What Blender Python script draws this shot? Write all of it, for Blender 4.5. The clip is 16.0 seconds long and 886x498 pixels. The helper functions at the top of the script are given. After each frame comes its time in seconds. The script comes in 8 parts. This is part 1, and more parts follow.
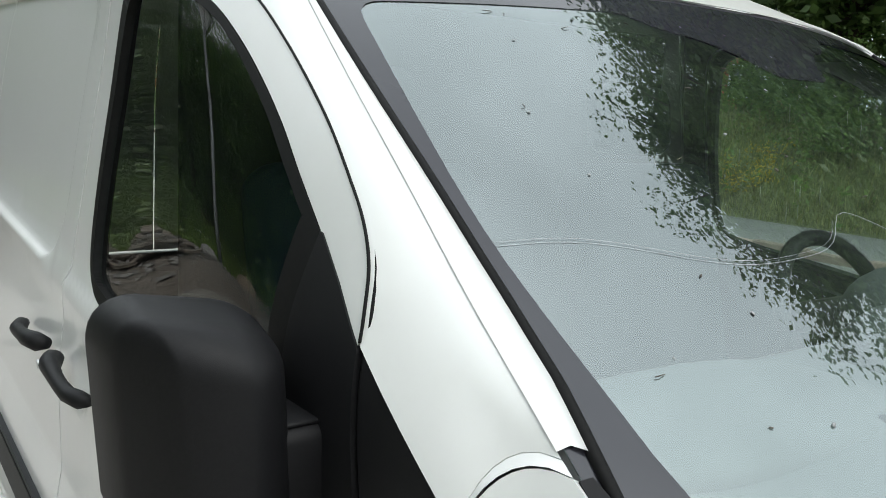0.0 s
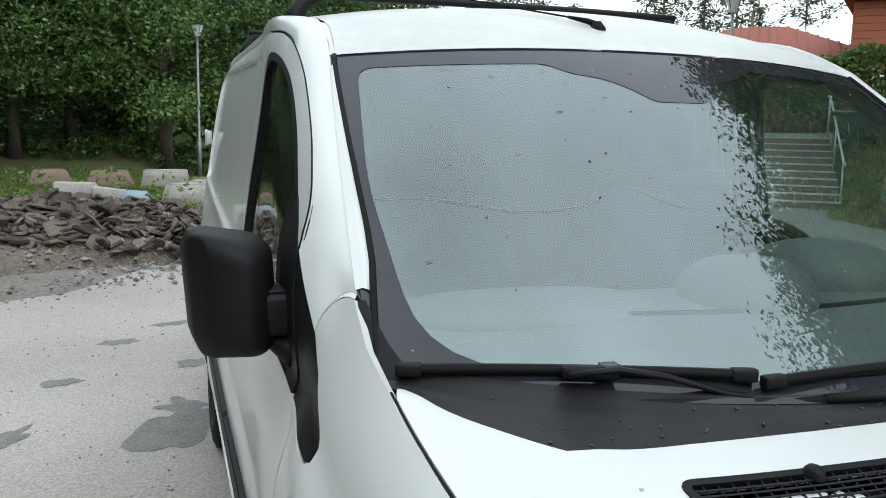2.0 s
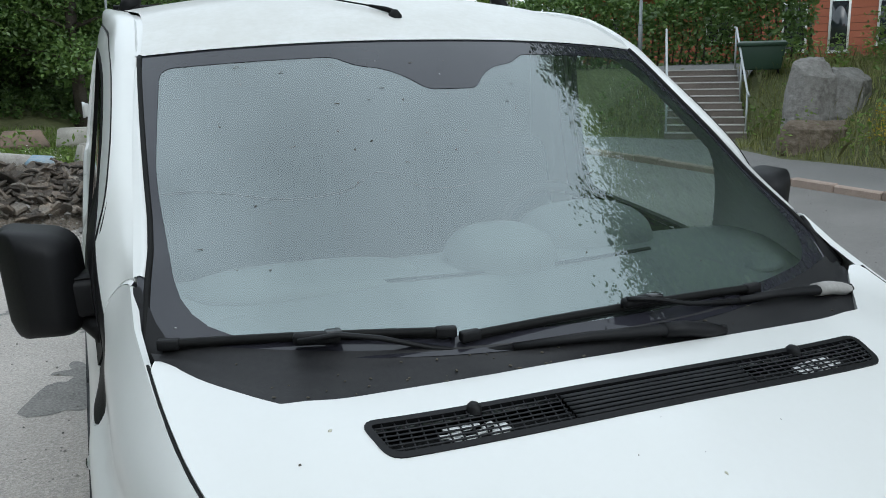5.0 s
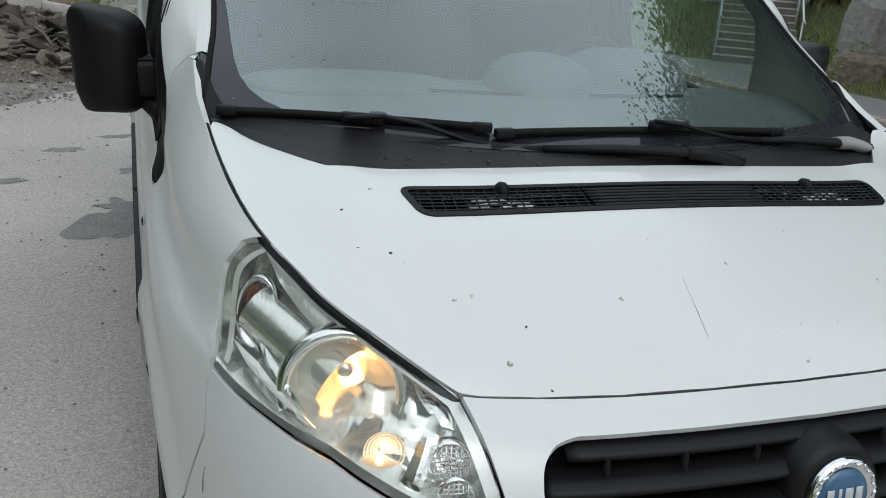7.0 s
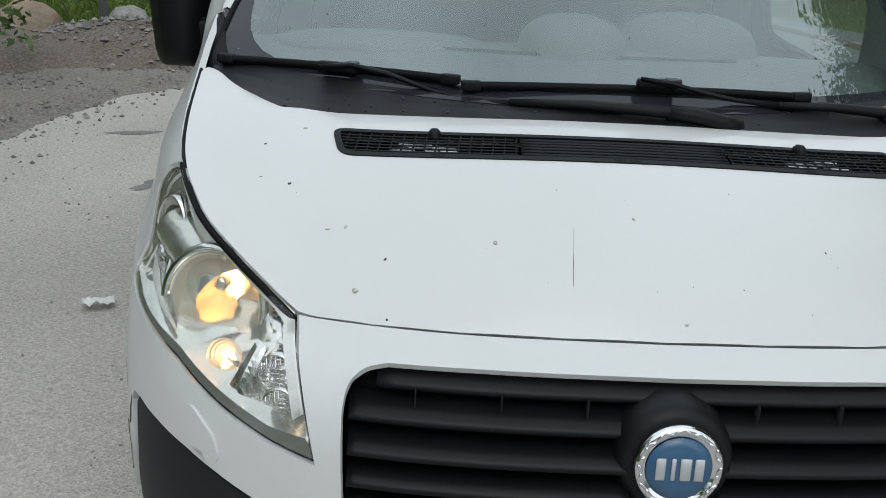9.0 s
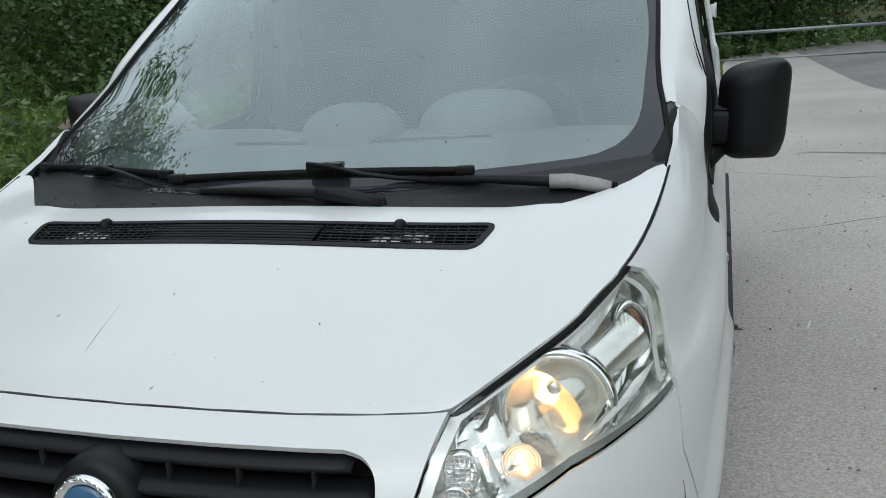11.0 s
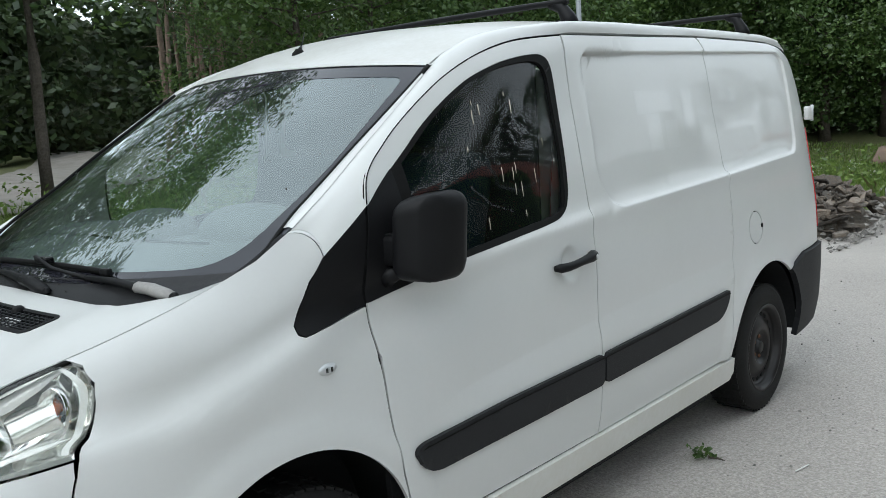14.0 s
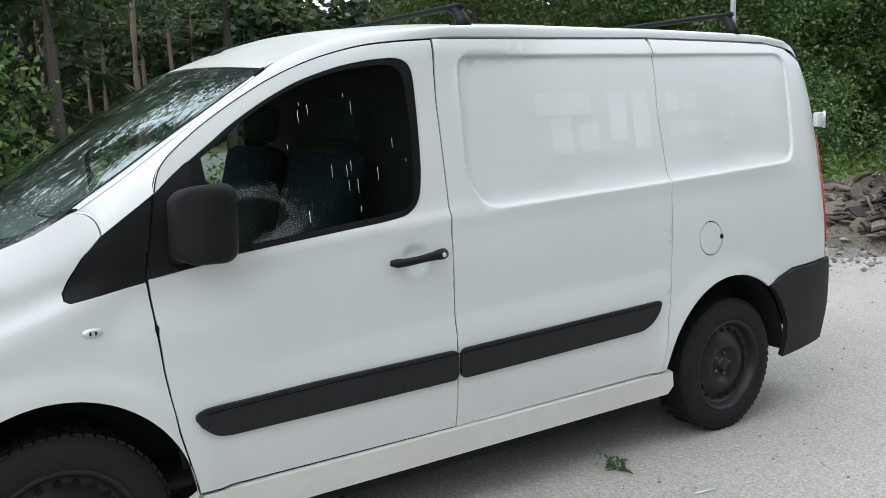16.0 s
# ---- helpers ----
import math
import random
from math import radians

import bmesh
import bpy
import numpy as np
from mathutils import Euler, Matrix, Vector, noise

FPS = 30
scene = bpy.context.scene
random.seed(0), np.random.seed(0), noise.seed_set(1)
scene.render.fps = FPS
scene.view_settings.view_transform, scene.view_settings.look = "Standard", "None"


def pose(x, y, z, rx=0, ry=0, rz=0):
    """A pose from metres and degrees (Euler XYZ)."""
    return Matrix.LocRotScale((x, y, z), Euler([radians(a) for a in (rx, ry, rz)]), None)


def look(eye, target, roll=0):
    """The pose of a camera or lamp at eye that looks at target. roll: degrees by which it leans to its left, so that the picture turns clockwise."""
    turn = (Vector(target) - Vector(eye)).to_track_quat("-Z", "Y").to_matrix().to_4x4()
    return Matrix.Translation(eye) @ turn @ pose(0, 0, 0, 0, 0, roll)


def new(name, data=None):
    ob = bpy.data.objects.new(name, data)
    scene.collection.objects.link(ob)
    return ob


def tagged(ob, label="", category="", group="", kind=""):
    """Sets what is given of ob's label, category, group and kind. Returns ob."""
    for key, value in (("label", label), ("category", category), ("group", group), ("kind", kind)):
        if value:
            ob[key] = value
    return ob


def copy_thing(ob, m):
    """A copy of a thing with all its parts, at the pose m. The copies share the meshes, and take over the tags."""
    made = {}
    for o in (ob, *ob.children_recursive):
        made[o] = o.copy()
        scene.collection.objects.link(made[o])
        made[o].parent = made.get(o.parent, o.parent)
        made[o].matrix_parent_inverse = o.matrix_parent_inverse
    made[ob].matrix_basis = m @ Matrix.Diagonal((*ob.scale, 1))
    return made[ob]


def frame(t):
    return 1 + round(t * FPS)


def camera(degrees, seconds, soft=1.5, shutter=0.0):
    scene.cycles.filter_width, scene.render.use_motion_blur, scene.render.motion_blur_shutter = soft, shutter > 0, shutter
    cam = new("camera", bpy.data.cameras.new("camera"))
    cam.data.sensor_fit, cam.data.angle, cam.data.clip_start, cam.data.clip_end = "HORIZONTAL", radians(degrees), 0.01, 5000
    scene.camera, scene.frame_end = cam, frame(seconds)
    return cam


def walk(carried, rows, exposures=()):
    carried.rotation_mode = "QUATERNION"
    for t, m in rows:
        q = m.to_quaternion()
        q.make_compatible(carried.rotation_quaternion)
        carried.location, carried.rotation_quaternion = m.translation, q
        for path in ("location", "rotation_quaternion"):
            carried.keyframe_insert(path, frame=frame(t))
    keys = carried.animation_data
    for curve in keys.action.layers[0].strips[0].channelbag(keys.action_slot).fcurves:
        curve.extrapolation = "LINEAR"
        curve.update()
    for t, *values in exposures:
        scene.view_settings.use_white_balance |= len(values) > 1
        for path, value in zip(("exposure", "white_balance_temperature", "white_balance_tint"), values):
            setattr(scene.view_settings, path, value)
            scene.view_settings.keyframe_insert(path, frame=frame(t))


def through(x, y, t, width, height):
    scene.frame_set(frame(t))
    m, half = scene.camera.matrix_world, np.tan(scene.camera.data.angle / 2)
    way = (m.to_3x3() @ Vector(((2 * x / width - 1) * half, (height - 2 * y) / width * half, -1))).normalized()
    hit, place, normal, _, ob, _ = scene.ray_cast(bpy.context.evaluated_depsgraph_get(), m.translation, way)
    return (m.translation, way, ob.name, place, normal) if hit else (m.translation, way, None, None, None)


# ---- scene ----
cam = camera(54.5, 16.0, soft=0.9)

PATH = [
    (0.0, pose(-1.290, 0.631, 1.584, 80.24, -3.07, -35.35)),
    (0.5, pose(-1.300, 0.336, 1.576, 80.38, -2.42, -28.93)),
    (1.0, pose(-1.310, 0.105, 1.582, 81.14, -1.83, -23.61)),
    (1.5, pose(-1.234, -0.103, 1.594, 81.71, -1.42, -20.01)),
    (2.0, pose(-1.126, -0.271, 1.583, 81.92, -1.09, -17.93)),
    (2.5, pose(-1.091, -0.363, 1.578, 81.69, -0.84, -17.68)),
    (3.0, pose(-1.100, -0.496, 1.582, 81.17, -0.28, -18.00)),
    (3.5, pose(-1.040, -0.562, 1.706, 80.50, 0.63, -18.19)),
    (6.0, pose(-0.860, -0.689, 1.697, 74.78, -0.20, -24.70)),
    (6.5, pose(-0.919, -0.738, 1.588, 72.95, -2.31, -23.25)),
    (7.0, pose(-0.957, -0.792, 1.519, 71.88, -4.15, -19.16)),
    (7.5, pose(-0.956, -0.843, 1.477, 70.90, -5.16, -13.81)),
    (8.0, pose(-0.845, -0.925, 1.451, 70.36, -5.50, -8.91)),
    (8.5, pose(-0.629, -1.010, 1.474, 70.17, -4.65, -4.76)),
    (9.0, pose(-0.376, -0.968, 1.479, 70.49, -2.88, -1.33)),
    (9.5, pose(-0.079, -0.948, 1.498, 71.34, -0.52, 3.16)),
    (10.0, pose(0.304, -0.980, 1.505, 72.61, 1.70, 7.90)),
    (12.5, pose(1.795, -0.776, 1.549, 79.60, 3.96, 30.34)),
    (13.0, pose(2.161, -0.710, 1.562, 80.78, 3.93, 34.22)),
    (13.5, pose(2.402, -0.516, 1.539, 81.42, 3.71, 38.04)),
    (14.0, pose(2.610, -0.282, 1.564, 81.62, 3.24, 41.85)),
    (14.5, pose(2.885, -0.044, 1.567, 81.73, 2.75, 45.82)),
    (15.0, pose(3.079, 0.222, 1.542, 81.61, 2.06, 49.76)),
    (15.5, pose(3.331, 0.466, 1.555, 81.63, 1.84, 53.91)),
    (16.0, pose(3.595, 0.615, 1.547, 81.54, 1.64, 56.88)),
]

import mathutils.geometry

walk(cam, PATH, [(0.0, 0.93, 6400, 7), (0.7, 0.85, 6350, 7), (1.5, 0.70, 6200, 6), (2.5, 0.54, 6050, 5), (3.5, 0.45, 5950, 5), (6.0, 0.30, 6000, 6), (7.5, 0.09, 6150, 7), (8.5, 0.10, 6250, 8), (9.5, 0.09, 6050, 6), (10.0, 0.10, 6050, 6), (12.5, 0.34, 6050, 6), (13.5, 0.46, 6050, 6), (14.5, 0.58, 6100, 6), (15.5, 0.80, 6100, 7), (16.0, 0.86, 6100, 7)])

# ---- world and sun: a bright overcast day ----
world = bpy.data.worlds.new("overcast_sky")
scene.world = world
world.use_nodes = True
wn, wl = world.node_tree.nodes, world.node_tree.links
wn.clear()
sky = wn.new("ShaderNodeTexSky")
sky.sky_type, sky.sun_disc = "NISHITA", False
sky.sun_elevation, sky.sun_rotation = radians(52), radians(177)
sky.air_density, sky.dust_density, sky.ozone_density = 1.2, 4.0, 1.0
pale = wn.new("ShaderNodeHueSaturation")
pale.inputs["Saturation"].default_value = 0.35
cloud_at = wn.new("ShaderNodeTexCoord")
cloud = wn.new("ShaderNodeTexNoise")
cloud.inputs["Scale"].default_value, cloud.inputs["Detail"].default_value = 2.2, 5
cloud_ramp = wn.new("ShaderNodeMapRange")
cloud_ramp.inputs["From Min"].default_value, cloud_ramp.inputs["From Max"].default_value = 0.35, 0.7
cloud_ramp.inputs["To Min"].default_value, cloud_ramp.inputs["To Max"].default_value = 6.2, 9.2
cloud_tint = wn.new("ShaderNodeMix")
cloud_tint.data_type, cloud_tint.blend_type = "RGBA", "MIX"
cloud_tint.inputs["Factor"].default_value = 0.72
veil = wn.new("ShaderNodeVectorMath")
veil.operation = "SCALE"
veil.inputs[0].default_value = (0.92, 0.97, 1.0)
bg = wn.new("ShaderNodeBackground")
bg.inputs["Strength"].default_value = 0.15
out = wn.new("ShaderNodeOutputWorld")
wl.new(cloud_at.outputs["Generated"], cloud.inputs["Vector"])
wl.new(cloud.outputs["Fac"], cloud_ramp.inputs["Value"])
wl.new(cloud_ramp.outputs["Result"], veil.inputs["Scale"])
wl.new(sky.outputs["Color"], pale.inputs["Color"])
wl.new(pale.outputs["Color"], cloud_tint.inputs["A"])
# an overcast sky is brighter overhead than near the horizon
height, lift, dome = wn.new("ShaderNodeSeparateXYZ"), wn.new("ShaderNodeMapRange"), wn.new("ShaderNodeVectorMath")
lift.inputs["To Min"].default_value, lift.inputs["To Max"].default_value = 0.95, 1.03
dome.operation = "SCALE"
wl.new(cloud_at.outputs["Generated"], height.inputs["Vector"])
wl.new(height.outputs["Z"], lift.inputs["Value"])
wl.new(lift.outputs["Result"], dome.inputs["Scale"])
wl.new(veil.outputs["Vector"], dome.inputs[0])
wl.new(dome.outputs["Vector"], cloud_tint.inputs["B"])
wl.new(cloud_tint.outputs["Result"], bg.inputs["Color"])
wl.new(bg.outputs["Background"], out.inputs["Surface"])

sun = new("sun", bpy.data.lights.new("sun", "SUN"))
sun.data.energy, sun.data.angle, sun.data.color = 0.3, radians(40), (1.0, 0.97, 0.92)
sun.matrix_world = look((0.5, -10, 13), (0, 0, 0))

# ---- materials ----
def material(name, colour, rough=0.5, metal=0.0, grain=None, blotch=None, bump=None, coat=0.0, spec=0.5, vary=0.0, per_island=0.0):
    """A principled material. grain, blotch: (scale, second colour, amount) at two sizes; bump: (scale, depth in metres);
    vary, per_island: how much brightness differs from object to object, and from island to island."""
    m = bpy.data.materials.new(name)
    m.use_nodes = True
    n, l = m.node_tree.nodes, m.node_tree.links
    b = n["Principled BSDF"]
    b.inputs["Roughness"].default_value, b.inputs["Metallic"].default_value = rough, metal
    b.inputs["Coat Weight"].default_value, b.inputs["Coat Roughness"].default_value = coat, 0.04
    b.inputs["Specular IOR Level"].default_value = spec
    at = n.new("ShaderNodeTexCoord").outputs["Object"]
    rgb = n.new("ShaderNodeRGB")
    rgb.outputs[0].default_value = (*colour, 1)
    last = rgb.outputs[0]
    for k, layer in enumerate((blotch, grain)):
        if not layer:
            continue
        scale, other, amount = layer
        tex = n.new("ShaderNodeTexNoise")
        tex.inputs["Scale"].default_value, tex.inputs["Detail"].default_value = scale, 6
        tex.inputs["Roughness"].default_value = 0.65
        l.new(at, tex.inputs["Vector"])
        ramp = n.new("ShaderNodeMapRange")
        ramp.inputs["From Min"].default_value, ramp.inputs["From Max"].default_value = 0.38, 0.66
        ramp.inputs["To Max"].default_value = amount
        l.new(tex.outputs["Fac"], ramp.inputs["Value"])
        mix = n.new("ShaderNodeMix")
        mix.data_type = "RGBA"
        l.new(ramp.outputs["Result"], mix.inputs["Factor"])
        l.new(last, mix.inputs["A"])
        mix.inputs["B"].default_value = (*other, 1)
        last = mix.outputs["Result"]
    if vary or per_island:
        source = n.new("ShaderNodeObjectInfo").outputs["Random"] if vary else n.new("ShaderNodeNewGeometry").outputs["Random Per Island"]
        ramp = n.new("ShaderNodeMapRange")
        spread = vary or per_island
        ramp.inputs["To Min"].default_value, ramp.inputs["To Max"].default_value = 1 - spread, 1 + spread
        l.new(source, ramp.inputs["Value"])
        hsv = n.new("ShaderNodeHueSaturation")
        l.new(ramp.outputs["Result"], hsv.inputs["Value"])
        l.new(last, hsv.inputs["Color"])
        last = hsv.outputs["Color"]
    l.new(last, b.inputs["Base Color"])
    if bump:
        tex = n.new("ShaderNodeTexNoise")
        tex.inputs["Scale"].default_value, tex.inputs["Detail"].default_value = bump[0], 5
        l.new(at, tex.inputs["Vector"])
        bn = n.new("ShaderNodeBump")
        bn.inputs["Distance"].default_value = bump[1]
        l.new(tex.outputs["Fac"], bn.inputs["Height"])
        l.new(bn.outputs["Normal"], b.inputs["Normal"])
    return m


def glass(name, tint, ior=1.5, rough=0.0, boost=1.0, smear=0.0, solid=None, sheen=(1, 1, 1), floor_=0.0):
    """Thin glass: what is behind it, tinted, and a Fresnel reflection. smear: how much dust scatters on it."""
    m = bpy.data.materials.new(name)
    m.use_nodes = True
    n, l = m.node_tree.nodes, m.node_tree.links
    n.clear()
    o = n.new("ShaderNodeOutputMaterial")
    t, g, f = n.new("ShaderNodeBsdfTransparent"), n.new("ShaderNodeBsdfGlossy"), n.new("ShaderNodeMath")
    # a thin sheet mirrors alike from both sides: a steep rise towards grazing angles over its head-on share
    weight, steep = n.new("ShaderNodeLayerWeight"), n.new("ShaderNodeMath")
    weight.inputs["Blend"].default_value = 0.5
    steep.operation, steep.inputs[1].default_value = "POWER", 5.0
    l.new(weight.outputs["Facing"], steep.inputs[0])
    share = ((ior - 1) / (ior + 1)) ** 2
    f.operation = "MULTIPLY_ADD"
    f.inputs[1].default_value, f.inputs[2].default_value = 1 - share, share
    l.new(steep.outputs["Value"], f.inputs[0])
    if solid:
        t = n.new("ShaderNodeBsdfDiffuse")
    t.inputs["Color"].default_value = (*(solid or tint), 1)
    g.inputs["Roughness"].default_value = rough
    amount = n.new("ShaderNodeMath")
    amount.operation, amount.use_clamp = "MULTIPLY_ADD", True
    amount.inputs[1].default_value, amount.inputs[2].default_value = boost, floor_
    g.inputs["Color"].default_value = (*sheen, 1)
    l.new(f.outputs["Value"], amount.inputs[0])
    mix = n.new("ShaderNodeMixShader")
    l.new(amount.outputs["Value"], mix.inputs["Fac"])
    last = t.outputs["BSDF"]
    if smear:
        d = n.new("ShaderNodeBsdfDiffuse")
        d.inputs["Color"].default_value = (0.50, 0.57, 0.56, 1)
        at, tex, ramp = n.new("ShaderNodeTexCoord"), n.new("ShaderNodeTexNoise"), n.new("ShaderNodeMapRange")
        tex.inputs["Scale"].default_value, tex.inputs["Detail"].default_value = 2.6, 7
        ramp.inputs["From Min"].default_value, ramp.inputs["From Max"].default_value = 0.35, 0.75
        ramp.inputs["To Min"].default_value, ramp.inputs["To Max"].default_value = smear * 0.4, smear * 1.6
        dusty = n.new("ShaderNodeMixShader")
        l.new(at.outputs["Object"], tex.inputs["Vector"])
        l.new(tex.outputs["Fac"], ramp.inputs["Value"])
        l.new(ramp.outputs["Result"], dusty.inputs["Fac"])
        l.new(last, dusty.inputs[1])
        l.new(d.outputs["BSDF"], dusty.inputs[2])
        last = dusty.outputs["Shader"]
    l.new(last, mix.inputs[1])
    l.new(g.outputs["BSDF"], mix.inputs[2])
    l.new(mix.outputs["Shader"], o.inputs["Surface"])
    return m


def glow(name, colour, strength):
    m = bpy.data.materials.new(name)
    m.use_nodes = True
    b = m.node_tree.nodes["Principled BSDF"]
    b.inputs["Base Color"].default_value = (*colour, 1)
    b.inputs["Emission Color"].default_value, b.inputs["Emission Strength"].default_value = (*colour, 1), strength
    return m


PAINT = material("white_paint", (0.655, 0.66, 0.65), 0.38, grain=(60, (0.60, 0.60, 0.58), 0.14), blotch=(1.6, (0.585, 0.595, 0.565), 0.3), coat=0.6, bump=(900, 0.00004))
PLASTIC = material("black_grained_plastic", (0.006, 0.006, 0.0068), 0.5, grain=(300, (0.011, 0.011, 0.012), 0.6), blotch=(7, (0.009, 0.009, 0.0098), 0.5), bump=(1400, 0.00015), spec=0.19)
GRILLEBLACK = material("satin_black_plastic", (0.006, 0.006, 0.0068), 0.42, grain=(200, (0.011, 0.011, 0.012), 0.5), blotch=(9, (0.008, 0.008, 0.009), 0.5), spec=0.22)
SILLPAINT = material("dirty_cream_paint", (0.73, 0.725, 0.69), 0.4, grain=(40, (0.62, 0.60, 0.53), 0.3), blotch=(3, (0.60, 0.57, 0.49), 0.35), coat=0.3)
TRIM = material("dark_grey_trim", (0.013, 0.0135, 0.0155), 0.55, grain=(260, (0.022, 0.023, 0.025), 0.6), blotch=(5, (0.019, 0.020, 0.022), 0.5), bump=(1100, 0.0002), spec=0.22)
GLOSSBLACK = material("gloss_black", (0.008, 0.008, 0.009), 0.16, blotch=(9, (0.014, 0.014, 0.015), 0.4))
RUBBER = material("black_rubber", (0.005, 0.005, 0.005), 0.6, grain=(90, (0.010, 0.010, 0.0095), 0.5), spec=0.14)
TYRE = material("tyre_rubber", (0.007, 0.007, 0.007), 0.8, grain=(120, (0.018, 0.017, 0.016), 0.45), blotch=(6, (0.018, 0.017, 0.016), 0.5), bump=(300, 0.0006), spec=0.25)
STEELRIM = material("black_steel_rim", (0.009, 0.0092, 0.0102), 0.42, 0.0, grain=(70, (0.016, 0.015, 0.014), 0.5), blotch=(8, (0.035, 0.022, 0.016), 0.25), spec=0.3)
CHROME = material("chrome", (0.85, 0.85, 0.86), 0.08, 1.0, grain=(300, (0.6, 0.6, 0.62), 0.2))
REFLECTOR = material("headlight_reflector", (0.84, 0.85, 0.82), 0.14, 0.85, grain=(30, (0.60, 0.60, 0.57), 0.3), bump=(14, 0.001))
# near-black for cab and cavities, with their shade put into the colour
DARK = material("shade_black", (0.009, 0.0095, 0.010), 0.85, grain=(80, (0.017, 0.0175, 0.018), 0.5), spec=0.2)
DASH = material("grey_dashboard", (0.105, 0.118, 0.118), 0.7, grain=(200, (0.08, 0.088, 0.09), 0.5), blotch=(3, (0.07, 0.077, 0.08), 0.4), bump=(700, 0.0003))
# cloth darkened in colour for the dimness behind the tinted windows
SEAT = material("dimmed_blue_grey_seat_cloth", (0.004, 0.009, 0.012), 0.95, grain=(120, (0.008, 0.015, 0.019), 0.7), spec=0.1)
CREAM = material("pale_pillar_trim", (0.42, 0.43, 0.42), 0.7, grain=(150, (0.36, 0.37, 0.36), 0.4))
BADGE = material("blue_badge_face", (0.03, 0.10, 0.20), 0.3, blotch=(20, (0.05, 0.14, 0.25), 0.5), coat=0.5)
SILVER = material("silver_paint", (0.62, 0.63, 0.64), 0.35, 0.6)
AMBER = material("amber_bulb", (0.60, 0.14, 0.03), 0.2, coat=0.5)
TAILRED = material("red_tail_lens", (0.45, 0.02, 0.025), 0.15, coat=0.5)
RUST = material("rust", (0.16, 0.07, 0.035), 0.85, grain=(200, (0.06, 0.035, 0.025), 0.8))
FRIT = glass("ceramic_band", (1, 1, 1), 1.52, boost=1.2, smear=0.02, solid=(0.016, 0.015, 0.022))
GLASS = glass("windscreen_glass", (0.84, 0.93, 0.90), 1.52, boost=1.2, smear=0.03, sheen=(0.89, 0.975, 0.98), floor_=0.175)
SIDEGLASS = glass("side_window_glass", (0.80, 0.90, 0.86), 1.52, boost=1.0, smear=0.003)
LENS = glass("clear_lens", (0.95, 0.955, 0.93), 1.45, boost=1.2, smear=0.035)
BULB = glow("lit_bulb", (1.0, 0.52, 0.17), 14.0)
# added glow for the warm light that the main bulb reflects downwards
FILLBULB = glow("warm_fill_bulb", (1.0, 0.50, 0.16), 13.0)
DIRT = material("dried_dirt", (0.06, 0.055, 0.045), 0.9, grain=(90, (0.12, 0.10, 0.07), 0.6))
DROPPING = material("dried_droppings", (0.62, 0.60, 0.50), 0.9, grain=(200, (0.35, 0.32, 0.2), 0.7))


# ---- mesh helpers ----
def part(name, bm, mat, parent=None, label="", smooth=True, m=None):
    """Links a bmesh as one mesh object, under a thing or a part where one is given."""
    me = bpy.data.meshes.new(name)
    bm.normal_update()
    bm.to_mesh(me)
    bm.free()
    return hang(name, me, mat, parent, label, smooth, m)


def hang(name, me, mat, parent=None, label="", smooth=True, m=None):
    ob = new(name, me)
    if mat and not me.materials:
        me.materials.append(mat)
    if smooth:
        me.polygons.foreach_set("use_smooth", [True] * len(me.polygons))
    if parent:
        ob.parent = parent
    if m:
        ob.matrix_basis = m
    if label:
        tagged(ob, label)
    return ob


def empty(name, label, category, group="", kind="", at=(0, 0, 0)):
    ob = new(name)
    ob.empty_display_size = 0.1
    ob.location = at
    return tagged(ob, label, category, group, kind)


def raw(name, verts, faces, mat, parent=None, label="", smooth=True, m=None):
    me = bpy.data.meshes.new(name)
    me.from_pydata([tuple(v) for v in verts], [], faces)
    me.validate()
    return hang(name, me, mat, parent, label, smooth, m)


def box_bm(size, bevel=0.0, m=None, segments=2, bm=None):
    """A box with rounded edges, added to bm where one is given."""
    b = bmesh.new()
    bmesh.ops.create_cube(b, size=1.0)
    bmesh.ops.scale(b, vec=size, verts=b.verts)
    if bevel:
        bmesh.ops.bevel(b, geom=b.edges[:], offset=bevel, segments=segments, affect="EDGES", profile=0.5)
    if m:
        bmesh.ops.transform(b, matrix=m, verts=b.verts)
    return join(bm, b)


def join(bm, b):
    if bm is None:
        return b
    me = bpy.data.meshes.new("tmp")
    b.to_mesh(me)
    b.free()
    bm.from_mesh(me)
    bpy.data.meshes.remove(me)
    return bm


def lathe_bm(profile, turns=32, m=None, bm=None):
    """A body of revolution about z from (radius, height) pairs."""
    b = bmesh.new()
    rings = []
    for r, z in profile:
        if r < 1e-5:
            rings.append([b.verts.new((0, 0, z))])
        else:
            rings.append([b.verts.new((r * math.cos(2 * math.pi * k / turns), r * math.sin(2 * math.pi * k / turns), z)) for k in range(turns)])
    for a, c in zip(rings, rings[1:]):
        for k in range(turns):
            j = (k + 1) % turns
            if len(a) == 1 and len(c) > 1:
                b.faces.new((a[0], c[k], c[j]))
            elif len(c) == 1 and len(a) > 1:
                b.faces.new((a[k], a[j], c[0]))
            elif len(a) > 1:
                b.faces.new((a[k], a[j], c[j], c[k]))
    bmesh.ops.recalc_face_normals(b, faces=b.faces)
    if m:
        bmesh.ops.transform(b, matrix=m, verts=b.verts)
    return join(bm, b)


